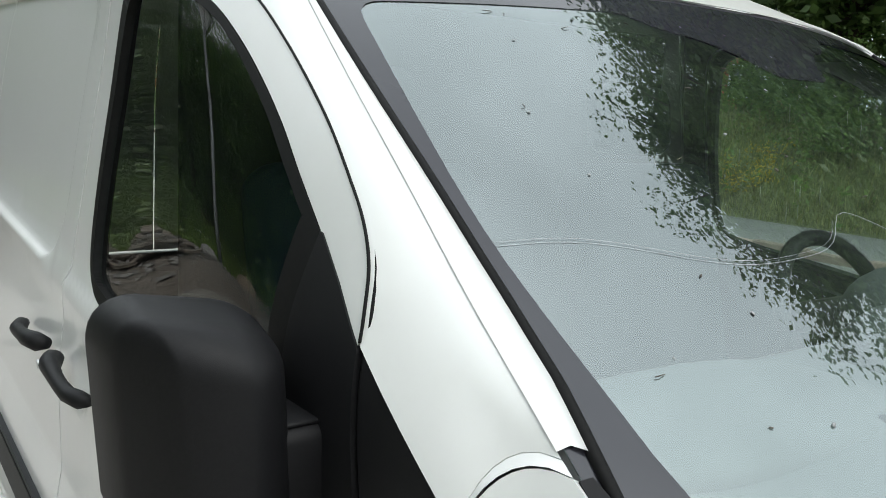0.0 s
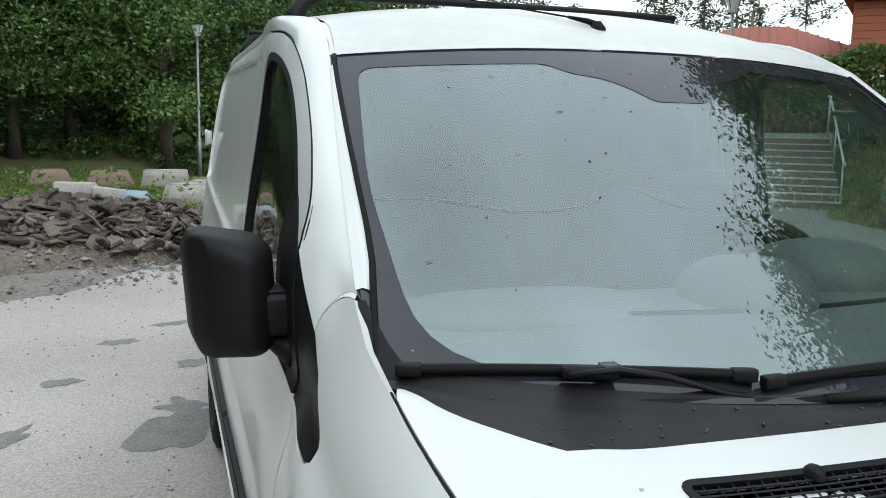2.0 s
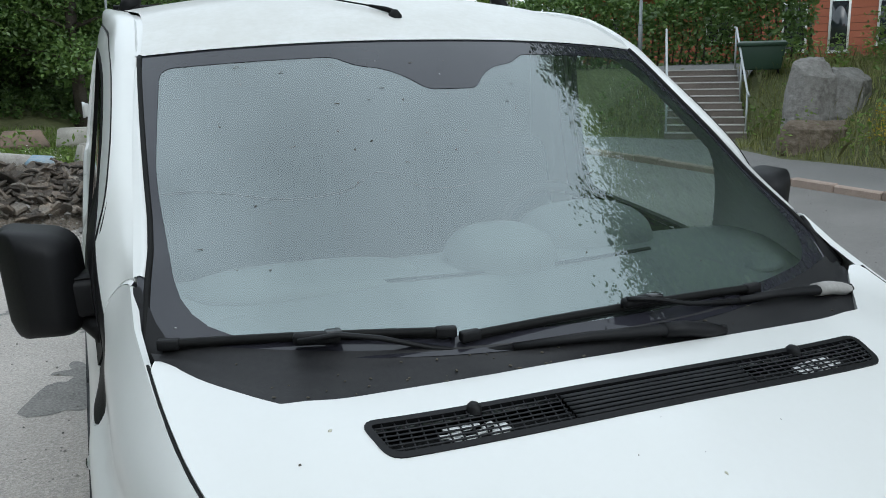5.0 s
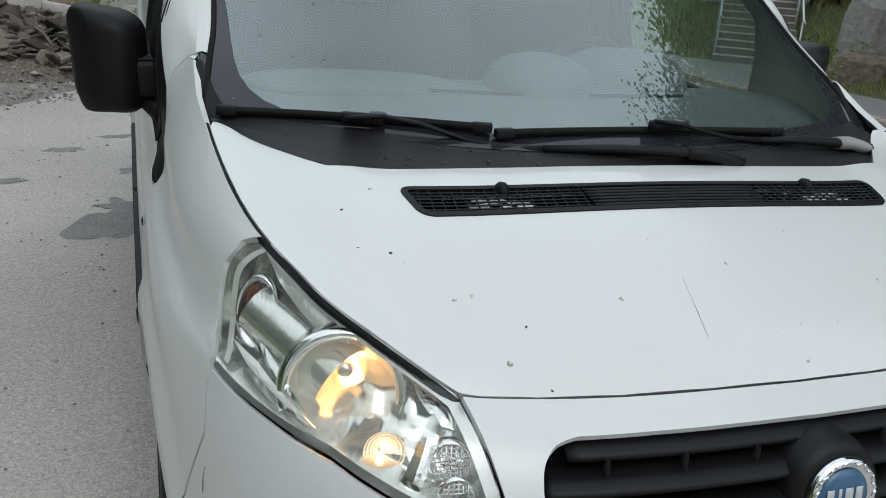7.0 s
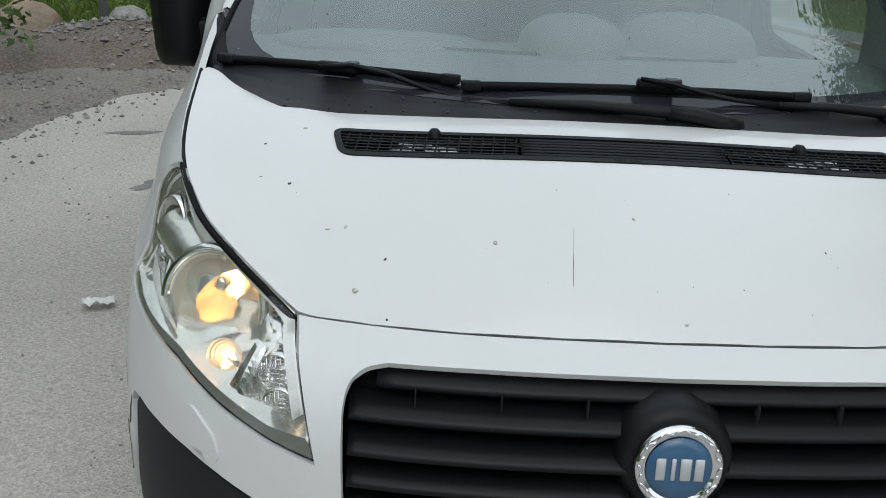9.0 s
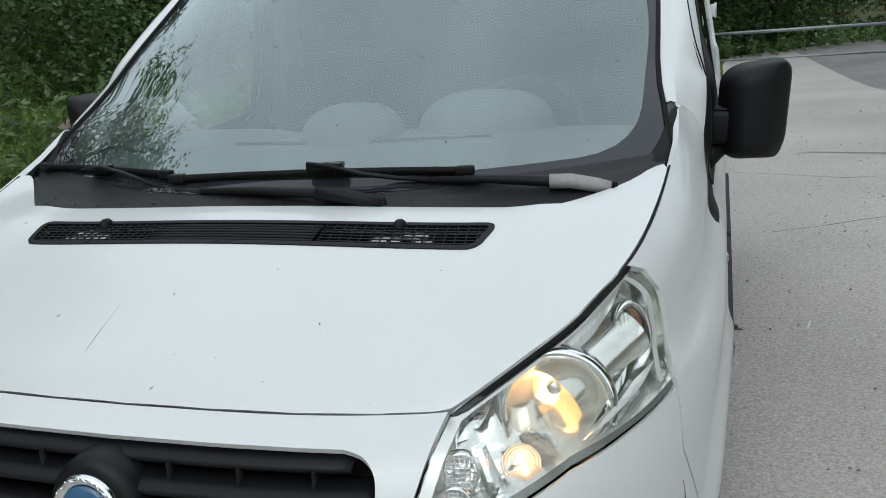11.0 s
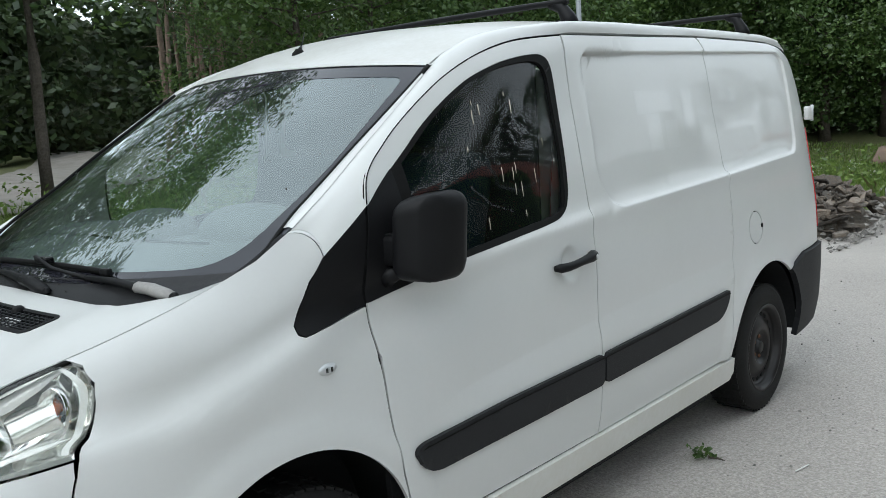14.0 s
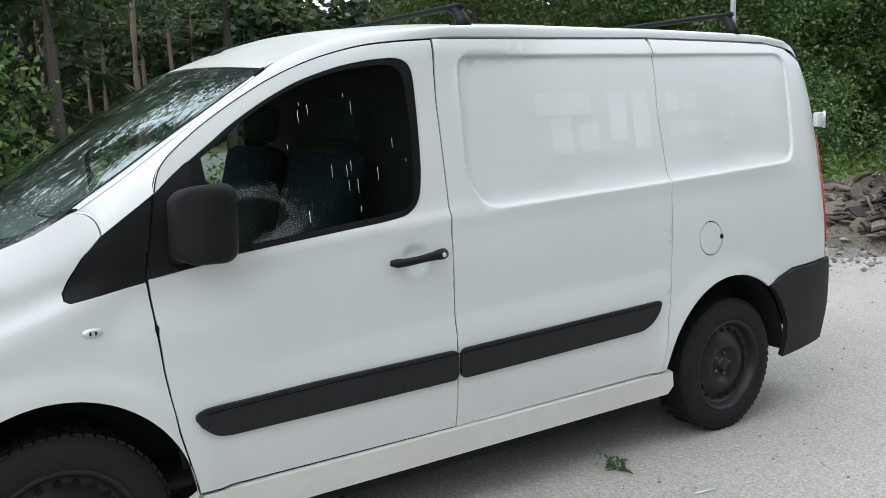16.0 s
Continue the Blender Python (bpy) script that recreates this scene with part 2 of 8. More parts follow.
def tube_bm(points, radius, sides=8, bm=None, flat=1.0, cap=True):
    """A tube along points; radius may be a list. flat: its height against its width."""
    b = bmesh.new()
    pts = [Vector(p) for p in points]
    rings = []
    for i, p in enumerate(pts):
        d = (pts[min(i + 1, len(pts) - 1)] - pts[max(i - 1, 0)]).normalized()
        side = d.cross(Vector((0, 0, 1)))
        side = side.normalized() if side.length > 1e-3 else Vector((1, 0, 0))
        up = side.cross(d)
        r = radius[i] if isinstance(radius, (list, tuple)) else radius
        rings.append([b.verts.new(p + side * (r * math.cos(2 * math.pi * k / sides)) + up * (flat * r * math.sin(2 * math.pi * k / sides))) for k in range(sides)])
    for a, c in zip(rings, rings[1:]):
        for k in range(sides):
            b.faces.new((a[k], a[(k + 1) % sides], c[(k + 1) % sides], c[k]))
    if cap:
        b.faces.new(rings[0])
        b.faces.new(rings[-1])
    bmesh.ops.recalc_face_normals(b, faces=b.faces)
    return join(bm, b)

# ---- the van's outer surface, as a plan contour carried up a side profile ----
def spline(keys, v):
    """Smooth interpolation through (place, value) keys, with slopes that never overshoot."""
    n = len(keys)
    if v <= keys[0][0]:
        return keys[0][1]
    if v >= keys[-1][0]:
        return keys[-1][1]
    k = 0
    while v > keys[k + 1][0]:
        k += 1

    def secant(i):
        return (keys[i + 1][1] - keys[i][1]) / (keys[i + 1][0] - keys[i][0])

    def slope(i):
        if i == 0:
            return secant(0)
        if i == n - 1:
            return secant(n - 2)
        a, b = secant(i - 1), secant(i)
        return 0.0 if a * b <= 0 else 2 * a * b / (a + b)

    h = keys[k + 1][0] - keys[k][0]
    u = (v - keys[k][0]) / h
    a, b = keys[k][1], keys[k + 1][1]
    return (a * (1 + 2 * u) * (1 - u) ** 2 + b * u * u * (3 - 2 * u)
            + h * (slope(k) * u * (1 - u) ** 2 + slope(k + 1) * u * u * (u - 1)))


HALF = [(0.20, 0.885), (0.36, 0.922), (0.50, 0.946), (0.70, 0.955), (0.95, 0.948), (1.06, 0.938), (1.236, 0.912), (1.5, 0.872),
        (1.62, 0.852), (1.70, 0.837), (1.762, 0.823), (1.82, 0.804), (1.86, 0.782), (1.92, 0.722), (1.96, 0.62)]
BACK = [(0.25, 0.05), (0.40, 0.0), (0.60, -0.02), (0.80, 0.0), (0.90, 0.05), (0.925, 0.08), (0.95, 0.135), (1.066, 0.195), (1.10, 0.235), (1.15, 0.33),
        (1.20, 0.43), (1.31, 0.60), (1.74, 1.29), (1.96, 1.66)]
PLAN = [(0.0, 0.02), (0.25, 0.027), (0.42, 0.045), (0.55, 0.075), (0.66, 0.125), (0.75, 0.20), (0.825, 0.31), (0.88, 0.46), (0.918, 0.65), (0.94, 0.90),
        (0.95, 1.25), (0.955, 2.0), (0.955, 3.2), (0.953, 4.2), (0.944, 4.63), (0.905, 4.775), (0.78, 4.825), (0.40, 4.845), (0.0, 4.85)]


def plan_contour(step=0.01):
    """The contour at hip height as places every step along it, from the nose's middle to the tail's."""
    dense = []
    for i in range(len(PLAN) - 1):
        p0, p1, p2, p3 = PLAN[max(i - 1, 0)], PLAN[i], PLAN[i + 1], PLAN[min(i + 2, len(PLAN) - 1)]
        d0, d1, d2 = (max(math.dist(a, b), 1e-4) ** 0.5 for a, b in ((p0, p1), (p1, p2), (p2, p3)))
        for k in range(60):
            u = k / 60
            q = []
            for c in (0, 1):
                m1 = (p2[c] - p1[c]) if i == 0 else d1 * ((p1[c] - p0[c]) / d0 - (p2[c] - p0[c]) / (d0 + d1) + (p2[c] - p1[c]) / d1)
                m2 = (p2[c] - p1[c]) if i == len(PLAN) - 2 else d1 * ((p2[c] - p1[c]) / d1 - (p3[c] - p1[c]) / (d1 + d2) + (p3[c] - p2[c]) / d2)
                q.append((2 * u**3 - 3 * u**2 + 1) * p1[c] + (u**3 - 2 * u**2 + u) * m1 + (3 * u**2 - 2 * u**3) * p2[c] + (u**3 - u**2) * m2)
            dense.append(q)
    dense.append(list(PLAN[-1]))
    dense = np.array(dense)
    along = np.r_[0, np.cumsum(np.hypot(*np.diff(dense, axis=0).T))]
    even = np.arange(0, along[-1], step)
    return even, np.interp(even, along, dense[:, 0]), np.interp(even, along, dense[:, 1])


ALONG, PLAN_X, PLAN_Y = plan_contour()


def fade(y):
    u = min(max((y - 0.6) / 2.7, 0), 1)
    return 1 - u * u * (3 - 2 * u)


FADE = np.array([fade(y) for y in PLAN_Y])


def rake(z):
    return spline(BACK, z)


def tail(y, z):
    """How far the tail leans forwards above the bumper."""
    u = min(max((y - 3.6) / 1.2, 0), 1)
    return u * u * (0.04 * max(z - 0.9, 0) + 0.10 * max(z - 1.4, 0) ** 2 / 0.3)


DOOR_EDGE = [(1.10, 1.12), (1.236, 1.19), (1.36, 1.308), (1.50, 1.412), (1.60, 1.554), (1.70, 1.729), (1.75, 1.842), (1.82, 2.108), (1.92, 2.5)]


def shoulder(y, z):
    """How much fuller the body is along the front pillar, and how much slimmer at the waist below it."""
    def ramp(u):
        u = min(max(u, 0.0), 1.0)
        return u * u * (3 - 2 * u)
    waist = (0.010 + 0.020 * ramp((y - 1.0) / 0.25)) * math.exp(-(((z - 1.075) / 0.10) ** 2)) * ramp((y - 0.80) / 0.2) * ramp((1.90 - y) / 0.55)
    behind = y - spline(DOOR_EDGE, z)
    return 0.033 * ramp((z - 1.12) / 0.26) * ramp((behind + 0.14) / 0.13) * ramp((0.85 - behind) / 0.85) - waist


def skin(s, z):
    """The place on the left half of the outer surface at s metres along the contour and height z."""
    x, y = float(np.interp(s, ALONG, PLAN_X)), float(np.interp(s, ALONG, PLAN_Y))
    along = y + rake(z) * fade(y) - tail(y, z)
    full = 0.007 * math.exp(-(((along - 1.04) / 0.15) ** 2) - ((z - 1.12) / 0.12) ** 2)
    return Vector((x * spline(HALF, z) / 0.955 + shoulder(along, z) * (min(1.0, x / 0.90) if along > 3 else 1.0) + full, along, z))


def at_side(y, z):
    """The way along the contour at which the flank has that y at height z."""
    full = PLAN_Y + rake(z) * FADE
    k0, k1 = int(np.searchsorted(PLAN_Y, 0.22)), int(np.searchsorted(PLAN_Y, 4.75))
    full = full - np.array([tail(v, z) for v in (PLAN_Y[k0], 4.0, 4.75)])[0]
    s = float(np.interp(y, full[k0:k1], ALONG[k0:k1]))
    for _ in range(9):
        s += y - skin(s, z).y
    return s


def at_front(x, z):
    """The way along the contour at which the front has that x at height z."""
    k = int(np.argmax(PLAN_X > 0.93))
    return float(np.interp(x, PLAN_X[:k] * spline(HALF, z) / 0.955, ALONG[:k]))


BELT = [(0.40, 0.895), (0.60, 0.915), (0.81, 0.962), (1.223, 1.078), (2.04, 1.172), (2.95, 1.222), (4.5, 1.30)]
HIP = [(1.30, 0.70), (1.67, 0.768), (2.38, 0.817), (3.55, 0.863), (4.4, 0.90)]
RECESS = [(2.478, 1.321), (2.492, 1.792), (4.515, 1.838), (4.492, 1.300), (3.58, 1.252), (2.56, 1.206)]
AXLES = (0.96, 3.96)


def smooth01(u):
    u = min(max(u, 0.0), 1.0)
    return u * u * (3 - 2 * u)


def edge_distance(poly, p):
    """Distance from p to the outline of poly, positive inside."""
    best, inner = 9.0, False
    for (x0, y0), (x1, y1) in zip(poly, poly[1:] + poly[:1]):
        dx, dy = x1 - x0, y1 - y0
        u = min(max(((p[0] - x0) * dx + (p[1] - y0) * dy) / (dx * dx + dy * dy + 1e-12), 0), 1)
        best = min(best, math.hypot(p[0] - x0 - u * dx, p[1] - y0 - u * dy))
        if (y0 > p[1]) != (y1 > p[1]) and p[0] < x0 + (p[1] - y0) * dx / dy:
            inner = not inner
    return best if inner else -best


def rounded(poly, radius, steps=5):
    """poly with its corners rounded; radius is one number or one for each corner."""
    out = []
    n = len(poly)
    for i, p in enumerate(poly):
        r = radius[i] if isinstance(radius, (list, tuple)) else radius
        a, c = Vector(poly[i - 1]), Vector(poly[(i + 1) % n])
        b = Vector(p)
        r = min(r, (a - b).length * 0.48, (c - b).length * 0.48)
        if r < 1e-4:
            out.append(tuple(b))
            continue
        s, e = b + (a - b).normalized() * r, b + (c - b).normalized() * r
        for k in range(steps + 1):
            u = k / steps
            out.append(tuple(s * (1 - u) ** 2 + b * 2 * u * (1 - u) + e * u * u))
    return out


RECESS_EDGE = rounded(RECESS, [0.06, 0.05, 0.08, 0.10, 0.0, 0.11], 9)


def pressed(s, z):
    """The outer surface with its pressings: shoulder line, hollow flank, blind side windows, flared arches."""
    p = skin(s, z)
    y = p.y
    far = smooth01((y - 0.45) / 0.35) * smooth01((4.6 - y) / 0.3)
    d = z - spline(BELT, y)
    wing = smooth01((1.35 - y) / 0.4)
    p.x += far * (0.012 + 0.006 * wing) * math.exp(-((d / (0.020 + 0.030 * wing if d > 0 else 0.045 + 0.05 * wing)) ** 2))
    p.x -= 0.013 * wing * smooth01((y - 0.50) / 0.2) * math.exp(-(((d - 0.055) / 0.040) ** 2)) * smooth01((1.16 - y) / 0.12)
    # below the belt the doors fall in to a crease, under which they flare out again to the sill
    h = spline(HIP, y) - z
    reach = smooth01((y - 1.36) / 0.34) * smooth01((3.72 - y) / 0.25)
    p.x -= reach * (0.013 * max(0.0, 1 + h / 0.26) if h < 0 else 0.013 - 0.011 * min(1.0, h / 0.075))
    for axle in AXLES:
        r = math.hypot(y - axle, z - 0.325)
        p.x += 0.014 * smooth01((0.53 - r) / 0.05) * smooth01((z - 0.1) / 0.2)
    if 2.4 < y < 4.6 and 1.15 < z < 1.9:
        p.x -= 0.015 * smooth01((edge_distance(RECESS_EDGE, (y, z)) + 0.002) / 0.010)
    r = math.hypot(y - 2.213, z - 1.048)
    if r < 0.07:
        p.x -= 0.022 * smooth01((0.066 - r) / 0.045)
    return p


def crease_rows(lo, hi):
    """Rows of places along the belt line and the hip crease, so that both stay sharp."""
    pts = []
    for y in np.arange(lo, hi, 0.03):
        y = float(y)
        for d in (-0.05, -0.022, 0.0, 0.010, 0.020, 0.034):
            pts.append((at_side(y, spline(BELT, y) + d), spline(BELT, y) + d))
        if 1.40 < y < 3.70:
            for d in (-0.05, -0.02, -0.004, 0.004, 0.02):
                pts.append((at_side(y, spline(HIP, y) + d), spline(HIP, y) + d))
    return pts


def side(points, step=0.02):
    """Flank places (y, z) as ways along the contour, with steps between them where they lie far apart."""
    out = []
    for a, b in zip(points, points[1:]):
        n = max(1, math.ceil(math.dist(a, b) / step))
        out += [(a[0] + (b[0] - a[0]) * k / n, a[1] + (b[1] - a[1]) * k / n) for k in range(n)]
    return [(at_side(y, z), z) for y, z in out + [points[-1]]]


def curve(points, n=5):
    """A smooth line through points."""
    out = []
    for i in range(len(points) - 1):
        p0, p1, p2, p3 = (Vector(points[min(max(i + k, 0), len(points) - 1)]) for k in (-1, 0, 1, 2))
        for k in range(n):
            u = k / n
            out.append(tuple((p1 * 2 + (p2 - p0) * u + (p0 * 2 - p1 * 5 + p2 * 4 - p3) * u * u + (p1 * 3 - p0 - p2 * 3 + p3) * u**3) / 2))
    return out + [tuple(points[-1])]


def front(points):
    return [(at_front(x, z), z) for x, z in points]


def dense(poly, step):
    out = []
    for a, b in zip(poly, poly[1:] + poly[:1]):
        n = max(1, math.ceil(math.dist(a, b) / step))
        out += [(a[0] + (b[0] - a[0]) * k / n, a[1] + (b[1] - a[1]) * k / n) for k in range(n)]
    return out


def open_line(line, step):
    """An open line with even steps between its points."""
    out = []
    for a, b in zip(line, line[1:]):
        n = max(1, math.ceil(math.dist(a, b) / step))
        out += [(a[0] + (b[0] - a[0]) * k / n, a[1] + (b[1] - a[1]) * k / n) for k in range(n)]
    return out + [line[-1]]


def area(poly):
    return sum(a[0] * b[1] - b[0] * a[1] for a, b in zip(poly, poly[1:] + poly[:1])) / 2


def shrunk(poly, by):
    """poly moved inwards by a small distance."""
    if area(poly) < 0:
        poly = poly[::-1]
    out = []
    for i, p in enumerate(poly):
        a, c = poly[i - 1], poly[(i + 1) % len(poly)]
        t = Vector((c[0] - a[0], c[1] - a[1]))
        t = t.normalized() if t.length > 1e-9 else Vector((1, 0))
        out.append((p[0] - t.y * by, p[1] + t.x * by))
    return out


def inside_all(poly, pts):
    px, py = pts[:, 0], pts[:, 1]
    hit = np.zeros(len(pts), bool)
    for (x0, y0), (x1, y1) in zip(poly, poly[1:] + poly[:1]):
        if y0 == y1:
            continue
        hit ^= ((y0 > py) != (y1 > py)) & (px < x0 + (py - y0) * (x1 - x0) / (y1 - y0))
    return hit


def sheet(outline, f, holes=(), gap=0.002, step=0.04, lip=0.014, extra=()):
    """Vertices and faces of a curved panel: a flat outline filled, carried onto f, its rims folded inwards by lip."""
    loops = [shrunk(dense(list(outline), step * 0.7), gap)]
    loops += [shrunk(dense(list(h), step * 0.7), -gap) for h in holes]
    pts, edges = [], []
    for lp in loops:
        k = len(pts)
        pts += lp
        edges += [(k + i, k + (i + 1) % len(lp)) for i in range(len(lp))]
    rim = np.array(pts)
    lo, hi = rim.min(0), rim.max(0)
    gx, gy = np.meshgrid(np.arange(lo[0] + step / 2, hi[0], step), np.arange(lo[1] + step / 2, hi[1], step))
    grid = np.stack([gx.ravel(), gy.ravel()], 1)
    grid[:, 0] += np.where((np.round((grid[:, 1] - lo[1]) / step).astype(int) % 2) == 0, 0.0, step * 0.5)
    if len(extra):
        rings = np.array(extra)
        apart = np.concatenate([np.sqrt(((part_[:, None, :] - rings[None]) ** 2).sum(-1)).min(1) for part_ in np.array_split(grid, max(1, len(grid) // 400))])
        grid = np.r_[grid[apart > step * 0.6], rings]
    keep = inside_all(loops[0], grid)
    for h in loops[1:]:
        keep &= ~inside_all(h, grid)
    grid = grid[keep]
    if len(grid):
        near = np.sqrt(((grid[:, None, :] - rim[None]) ** 2).sum(-1)).min(1)
        grid = grid[near > min(step * 0.35, 0.008)] if len(extra) else grid[near > step * 0.35]
    allp = [Vector(p) for p in pts] + [Vector(p) for p in grid.tolist()]
    v2, _, tris, *_ = mathutils.geometry.delaunay_2d_cdt(allp, edges, [], 0, 1e-7)
    flat = np.array([tuple(v) for v in v2])
    mids = np.array([flat[list(t)].mean(0) for t in tris])
    ok = inside_all(loops[0], mids)
    for h in loops[1:]:
        ok &= ~inside_all(h, mids)
    verts = [Vector(f(*p)) for p in flat]
    faces = [list(t) for t, good in zip(tris, ok) if good]
    if lip:
        mid = Vector((sum(v.x for v in verts), sum(v.y for v in verts), sum(v.z for v in verts))) / len(verts)
        nrm = [Vector() for _ in verts]
        for t in faces:
            n = (verts[t[1]] - verts[t[0]]).cross(verts[t[2]] - verts[t[0]])
            for k in t:
                nrm[k] = nrm[k] + n
        count = {}
        for t in faces:
            for a, b in zip(t, t[1:] + t[:1]):
                count[(a, b)] = 1
        for a, b in [e for e in count if (e[1], e[0]) not in count]:
            k = len(verts)
            verts += [verts[a].copy(), verts[b].copy(), verts[b] - nrm[b].normalized() * lip, verts[a] - nrm[a].normalized() * lip]
            faces.append([k + 1, k, k + 3, k + 2])
    return verts, faces


def panel(name, outline, mat, parent, f=pressed, both=True, label="", out=0.0, middle=False, **kw):
    """A panel of the left flank or front, and its mirror image. out: metres proud of the surface; middle: it spans the centre line."""
    def place(s, z):
        p = f(abs(s), z)
        if out:
            e = 0.004
            n = (f(abs(s) + e, z) - f(abs(s), z)).cross(f(abs(s), z + e) - f(abs(s), z))
            p = p + n.normalized() * out
        return Vector((-p.x, p.y, p.z)) if s < 0 else p

    verts, faces = sheet(outline, place, **kw)
    made = [raw(name, verts, faces, mat, parent, label)]
    if both and not middle:
        made.append(raw(name, [(-v.x, v.y, v.z) for v in verts], [t[::-1] for t in faces], mat, parent, label))
    return made


van = empty("van", "dusty white panel van with black trim and lit headlights", "van")

# doors, flanks and quarters
DOOR_TOP = [(1.306, 1.353), (1.312, 1.376), (1.331, 1.42), (1.364, 1.46), (1.412, 1.50), (1.478, 1.55), (1.554, 1.60), (1.637, 1.65), (1.729, 1.70), (1.842, 1.75), (1.954, 1.788), (2.09, 1.821), (2.22, 1.838), (2.388, 1.852)]
DOOR_TOP = curve(DOOR_TOP)
WINDOW = [(1.449, 1.129), (1.424, 1.441), (1.506, 1.500), (1.573, 1.550), (1.650, 1.600), (1.740, 1.651), (1.845, 1.700), (1.977, 1.742), (2.073, 1.762), (2.145, 1.772), (2.205, 1.776), (2.248, 1.766), (2.271, 1.740), (2.279, 1.69), (2.280, 1.539),
          (2.272, 1.374), (2.252, 1.273), (2.208, 1.223), (2.122, 1.203), (1.918, 1.182), (1.707, 1.160)]
window_outline = side(WINDOW[:1] + curve(WINDOW[1:] + WINDOW[:1])[:-1])
door_outline = side([(1.372, 0.372), (2.379, 0.372), (2.378, 0.6), (2.376, 0.95), (2.381, 1.19), (2.377, 1.62), (2.386, 1.80)] + DOOR_TOP[::-1] + [(1.264, 1.084), (1.285, 0.80), (1.315, 0.60), (1.3715, 0.374)], 0.006)
handle_rings = [(at_side(2.213 + r * math.cos(a), 1.048 + r * math.sin(a)), 1.048 + r * math.sin(a)) for r in (0.02, 0.035, 0.05, 0.064, 0.074) for a in [k * math.pi / 9 for k in range(18)]]


def recess_rings(lo, hi):
    pts = []
    for by in (-0.008, -0.002, 0.001, 0.0035, 0.006, 0.009, 0.018):
        pts += [(at_side(y, z), z) for y, z in shrunk(dense(RECESS_EDGE, 0.011), by) if lo < y < hi]
    return pts


doors = panel("front_door", door_outline, PAINT, van, holes=[window_outline], extra=handle_rings + [q for q in crease_rows(1.30, 2.36) if math.dist(q, (at_side(2.213, 1.048), 1.048)) > 0.09], step=0.035, gap=0.0034)
flank_outline = side([(2.379, 0.372), (3.497, 0.385), (3.531, 0.645), (3.558, 0.926), (3.579, 1.253), (3.555, 1.556), (3.575, 1.83), (3.565, 1.888), (2.390, 1.854), (2.388, 1.80), (2.377, 1.62), (2.381, 1.19), (2.376, 0.95), (2.378, 0.6)])
panel("side_panel", flank_outline, PAINT, van, extra=recess_rings(2.4, 3.55) + [q for q in crease_rows(2.40, 3.55) if q[1] < 1.19], step=0.035)
arch_rear = [(3.96 + 0.43 * math.cos(a) * (1.0 if math.cos(a) < 0 else 1.03), 0.335 + 0.445 * math.sin(a)) for a in [math.pi * (0.96 - k * 0.66 / 40) for k in range(41)]]
fuel_ring = [(at_side(3.815 + 0.079 * math.cos(a), 0.972 + 0.079 * math.sin(a)), 0.972 + 0.079 * math.sin(a)) for a in [k * math.pi / 14 for k in range(28)]]
corner_s = float(np.interp(0.925, PLAN_X[::-1][:200], ALONG[::-1][:200]))
tail_s = float(ALONG[-1])
quarter_outline = ([(corner_s, 0.78), (corner_s, 1.2), (corner_s, 1.5), (corner_s, 1.70), (corner_s - 0.01, 1.80)]
                   + side([(4.55, 1.864), (4.42, 1.884), (4.2, 1.889), (3.585, 1.889), (3.575, 1.83), (3.555, 1.556), (3.579, 1.253), (3.558, 0.926), (3.531, 0.645), (3.497, 0.385)]) + side(arch_rear) + side([(4.42, 0.762)]))
panel("rear_quarter", quarter_outline, PAINT, van, holes=[fuel_ring], extra=recess_rings(3.58, 4.6), step=0.035)
fuel = panel("fuel_flap", fuel_ring, PAINT, van, both=False, gap=0.003, step=0.03, label="round white fuel flap")[0]
# dark disc proud of the flap, painted for the shade in its finger notch
raw("finger_notch", *sheet([(at_side(3.886 + 0.012 * math.cos(a), 0.975 + 0.012 * math.sin(a)), 0.975 + 0.012 * math.sin(a)) for a in [k * math.pi / 6 for k in range(12)]],
                           lambda s, z: pressed(s, z) + Vector((0.0025, 0, 0)), gap=0, step=0.012, lip=0.002), DARK, fuel)
bumper_side = side([(4.226, 0.699), (4.42, 0.760)]) + [(corner_s, 0.775), (corner_s + 0.02, 0.55), (corner_s - 0.03, 0.34)] + side([(4.40, 0.30), (4.402, 0.40), (4.378, 0.50), (4.322, 0.60), (4.266, 0.668)])
rear_bumper = panel("rear_bumper", bumper_side, TRIM, van, out=0.022, lip=0.03, f=skin, label="dark grey textured rear bumper corner")
panel("rear_bumper", [(corner_s, 0.775), (2 * tail_s - corner_s, 0.775), (2 * tail_s - corner_s, 0.34), (corner_s, 0.34)], TRIM, van, out=0.02, lip=0.03, both=False,
      f=lambda s, z: skin(s, z) if s <= tail_s else Vector((-skin(2 * tail_s - s, z).x, skin(2 * tail_s - s, z).y, z)), step=0.08)
for sign in (1, -1):
    # one leaf of the rear doors, between the corner pillar and the middle
    door_s = np.linspace(corner_s + 0.002, tail_s, 15)
    head_z = np.interp(door_s, [corner_s - 0.01, corner_s, corner_s + 0.06, tail_s], [1.80, 1.81, 1.84, 1.858])
    dv = [skin(float(a), 0.785 + (float(top) - 0.785) * k / 16) for a, top in zip(door_s, head_z) for k in range(17)]
    df = [[17 * a + b, 17 * a + b + 17, 17 * a + b + 18, 17 * a + b + 1] for a in range(14) for b in range(16)]
    raw("rear_door", [(sign * v.x, v.y, v.z) for v in dv], df if sign > 0 else [f[::-1] for f in df], PAINT, van)
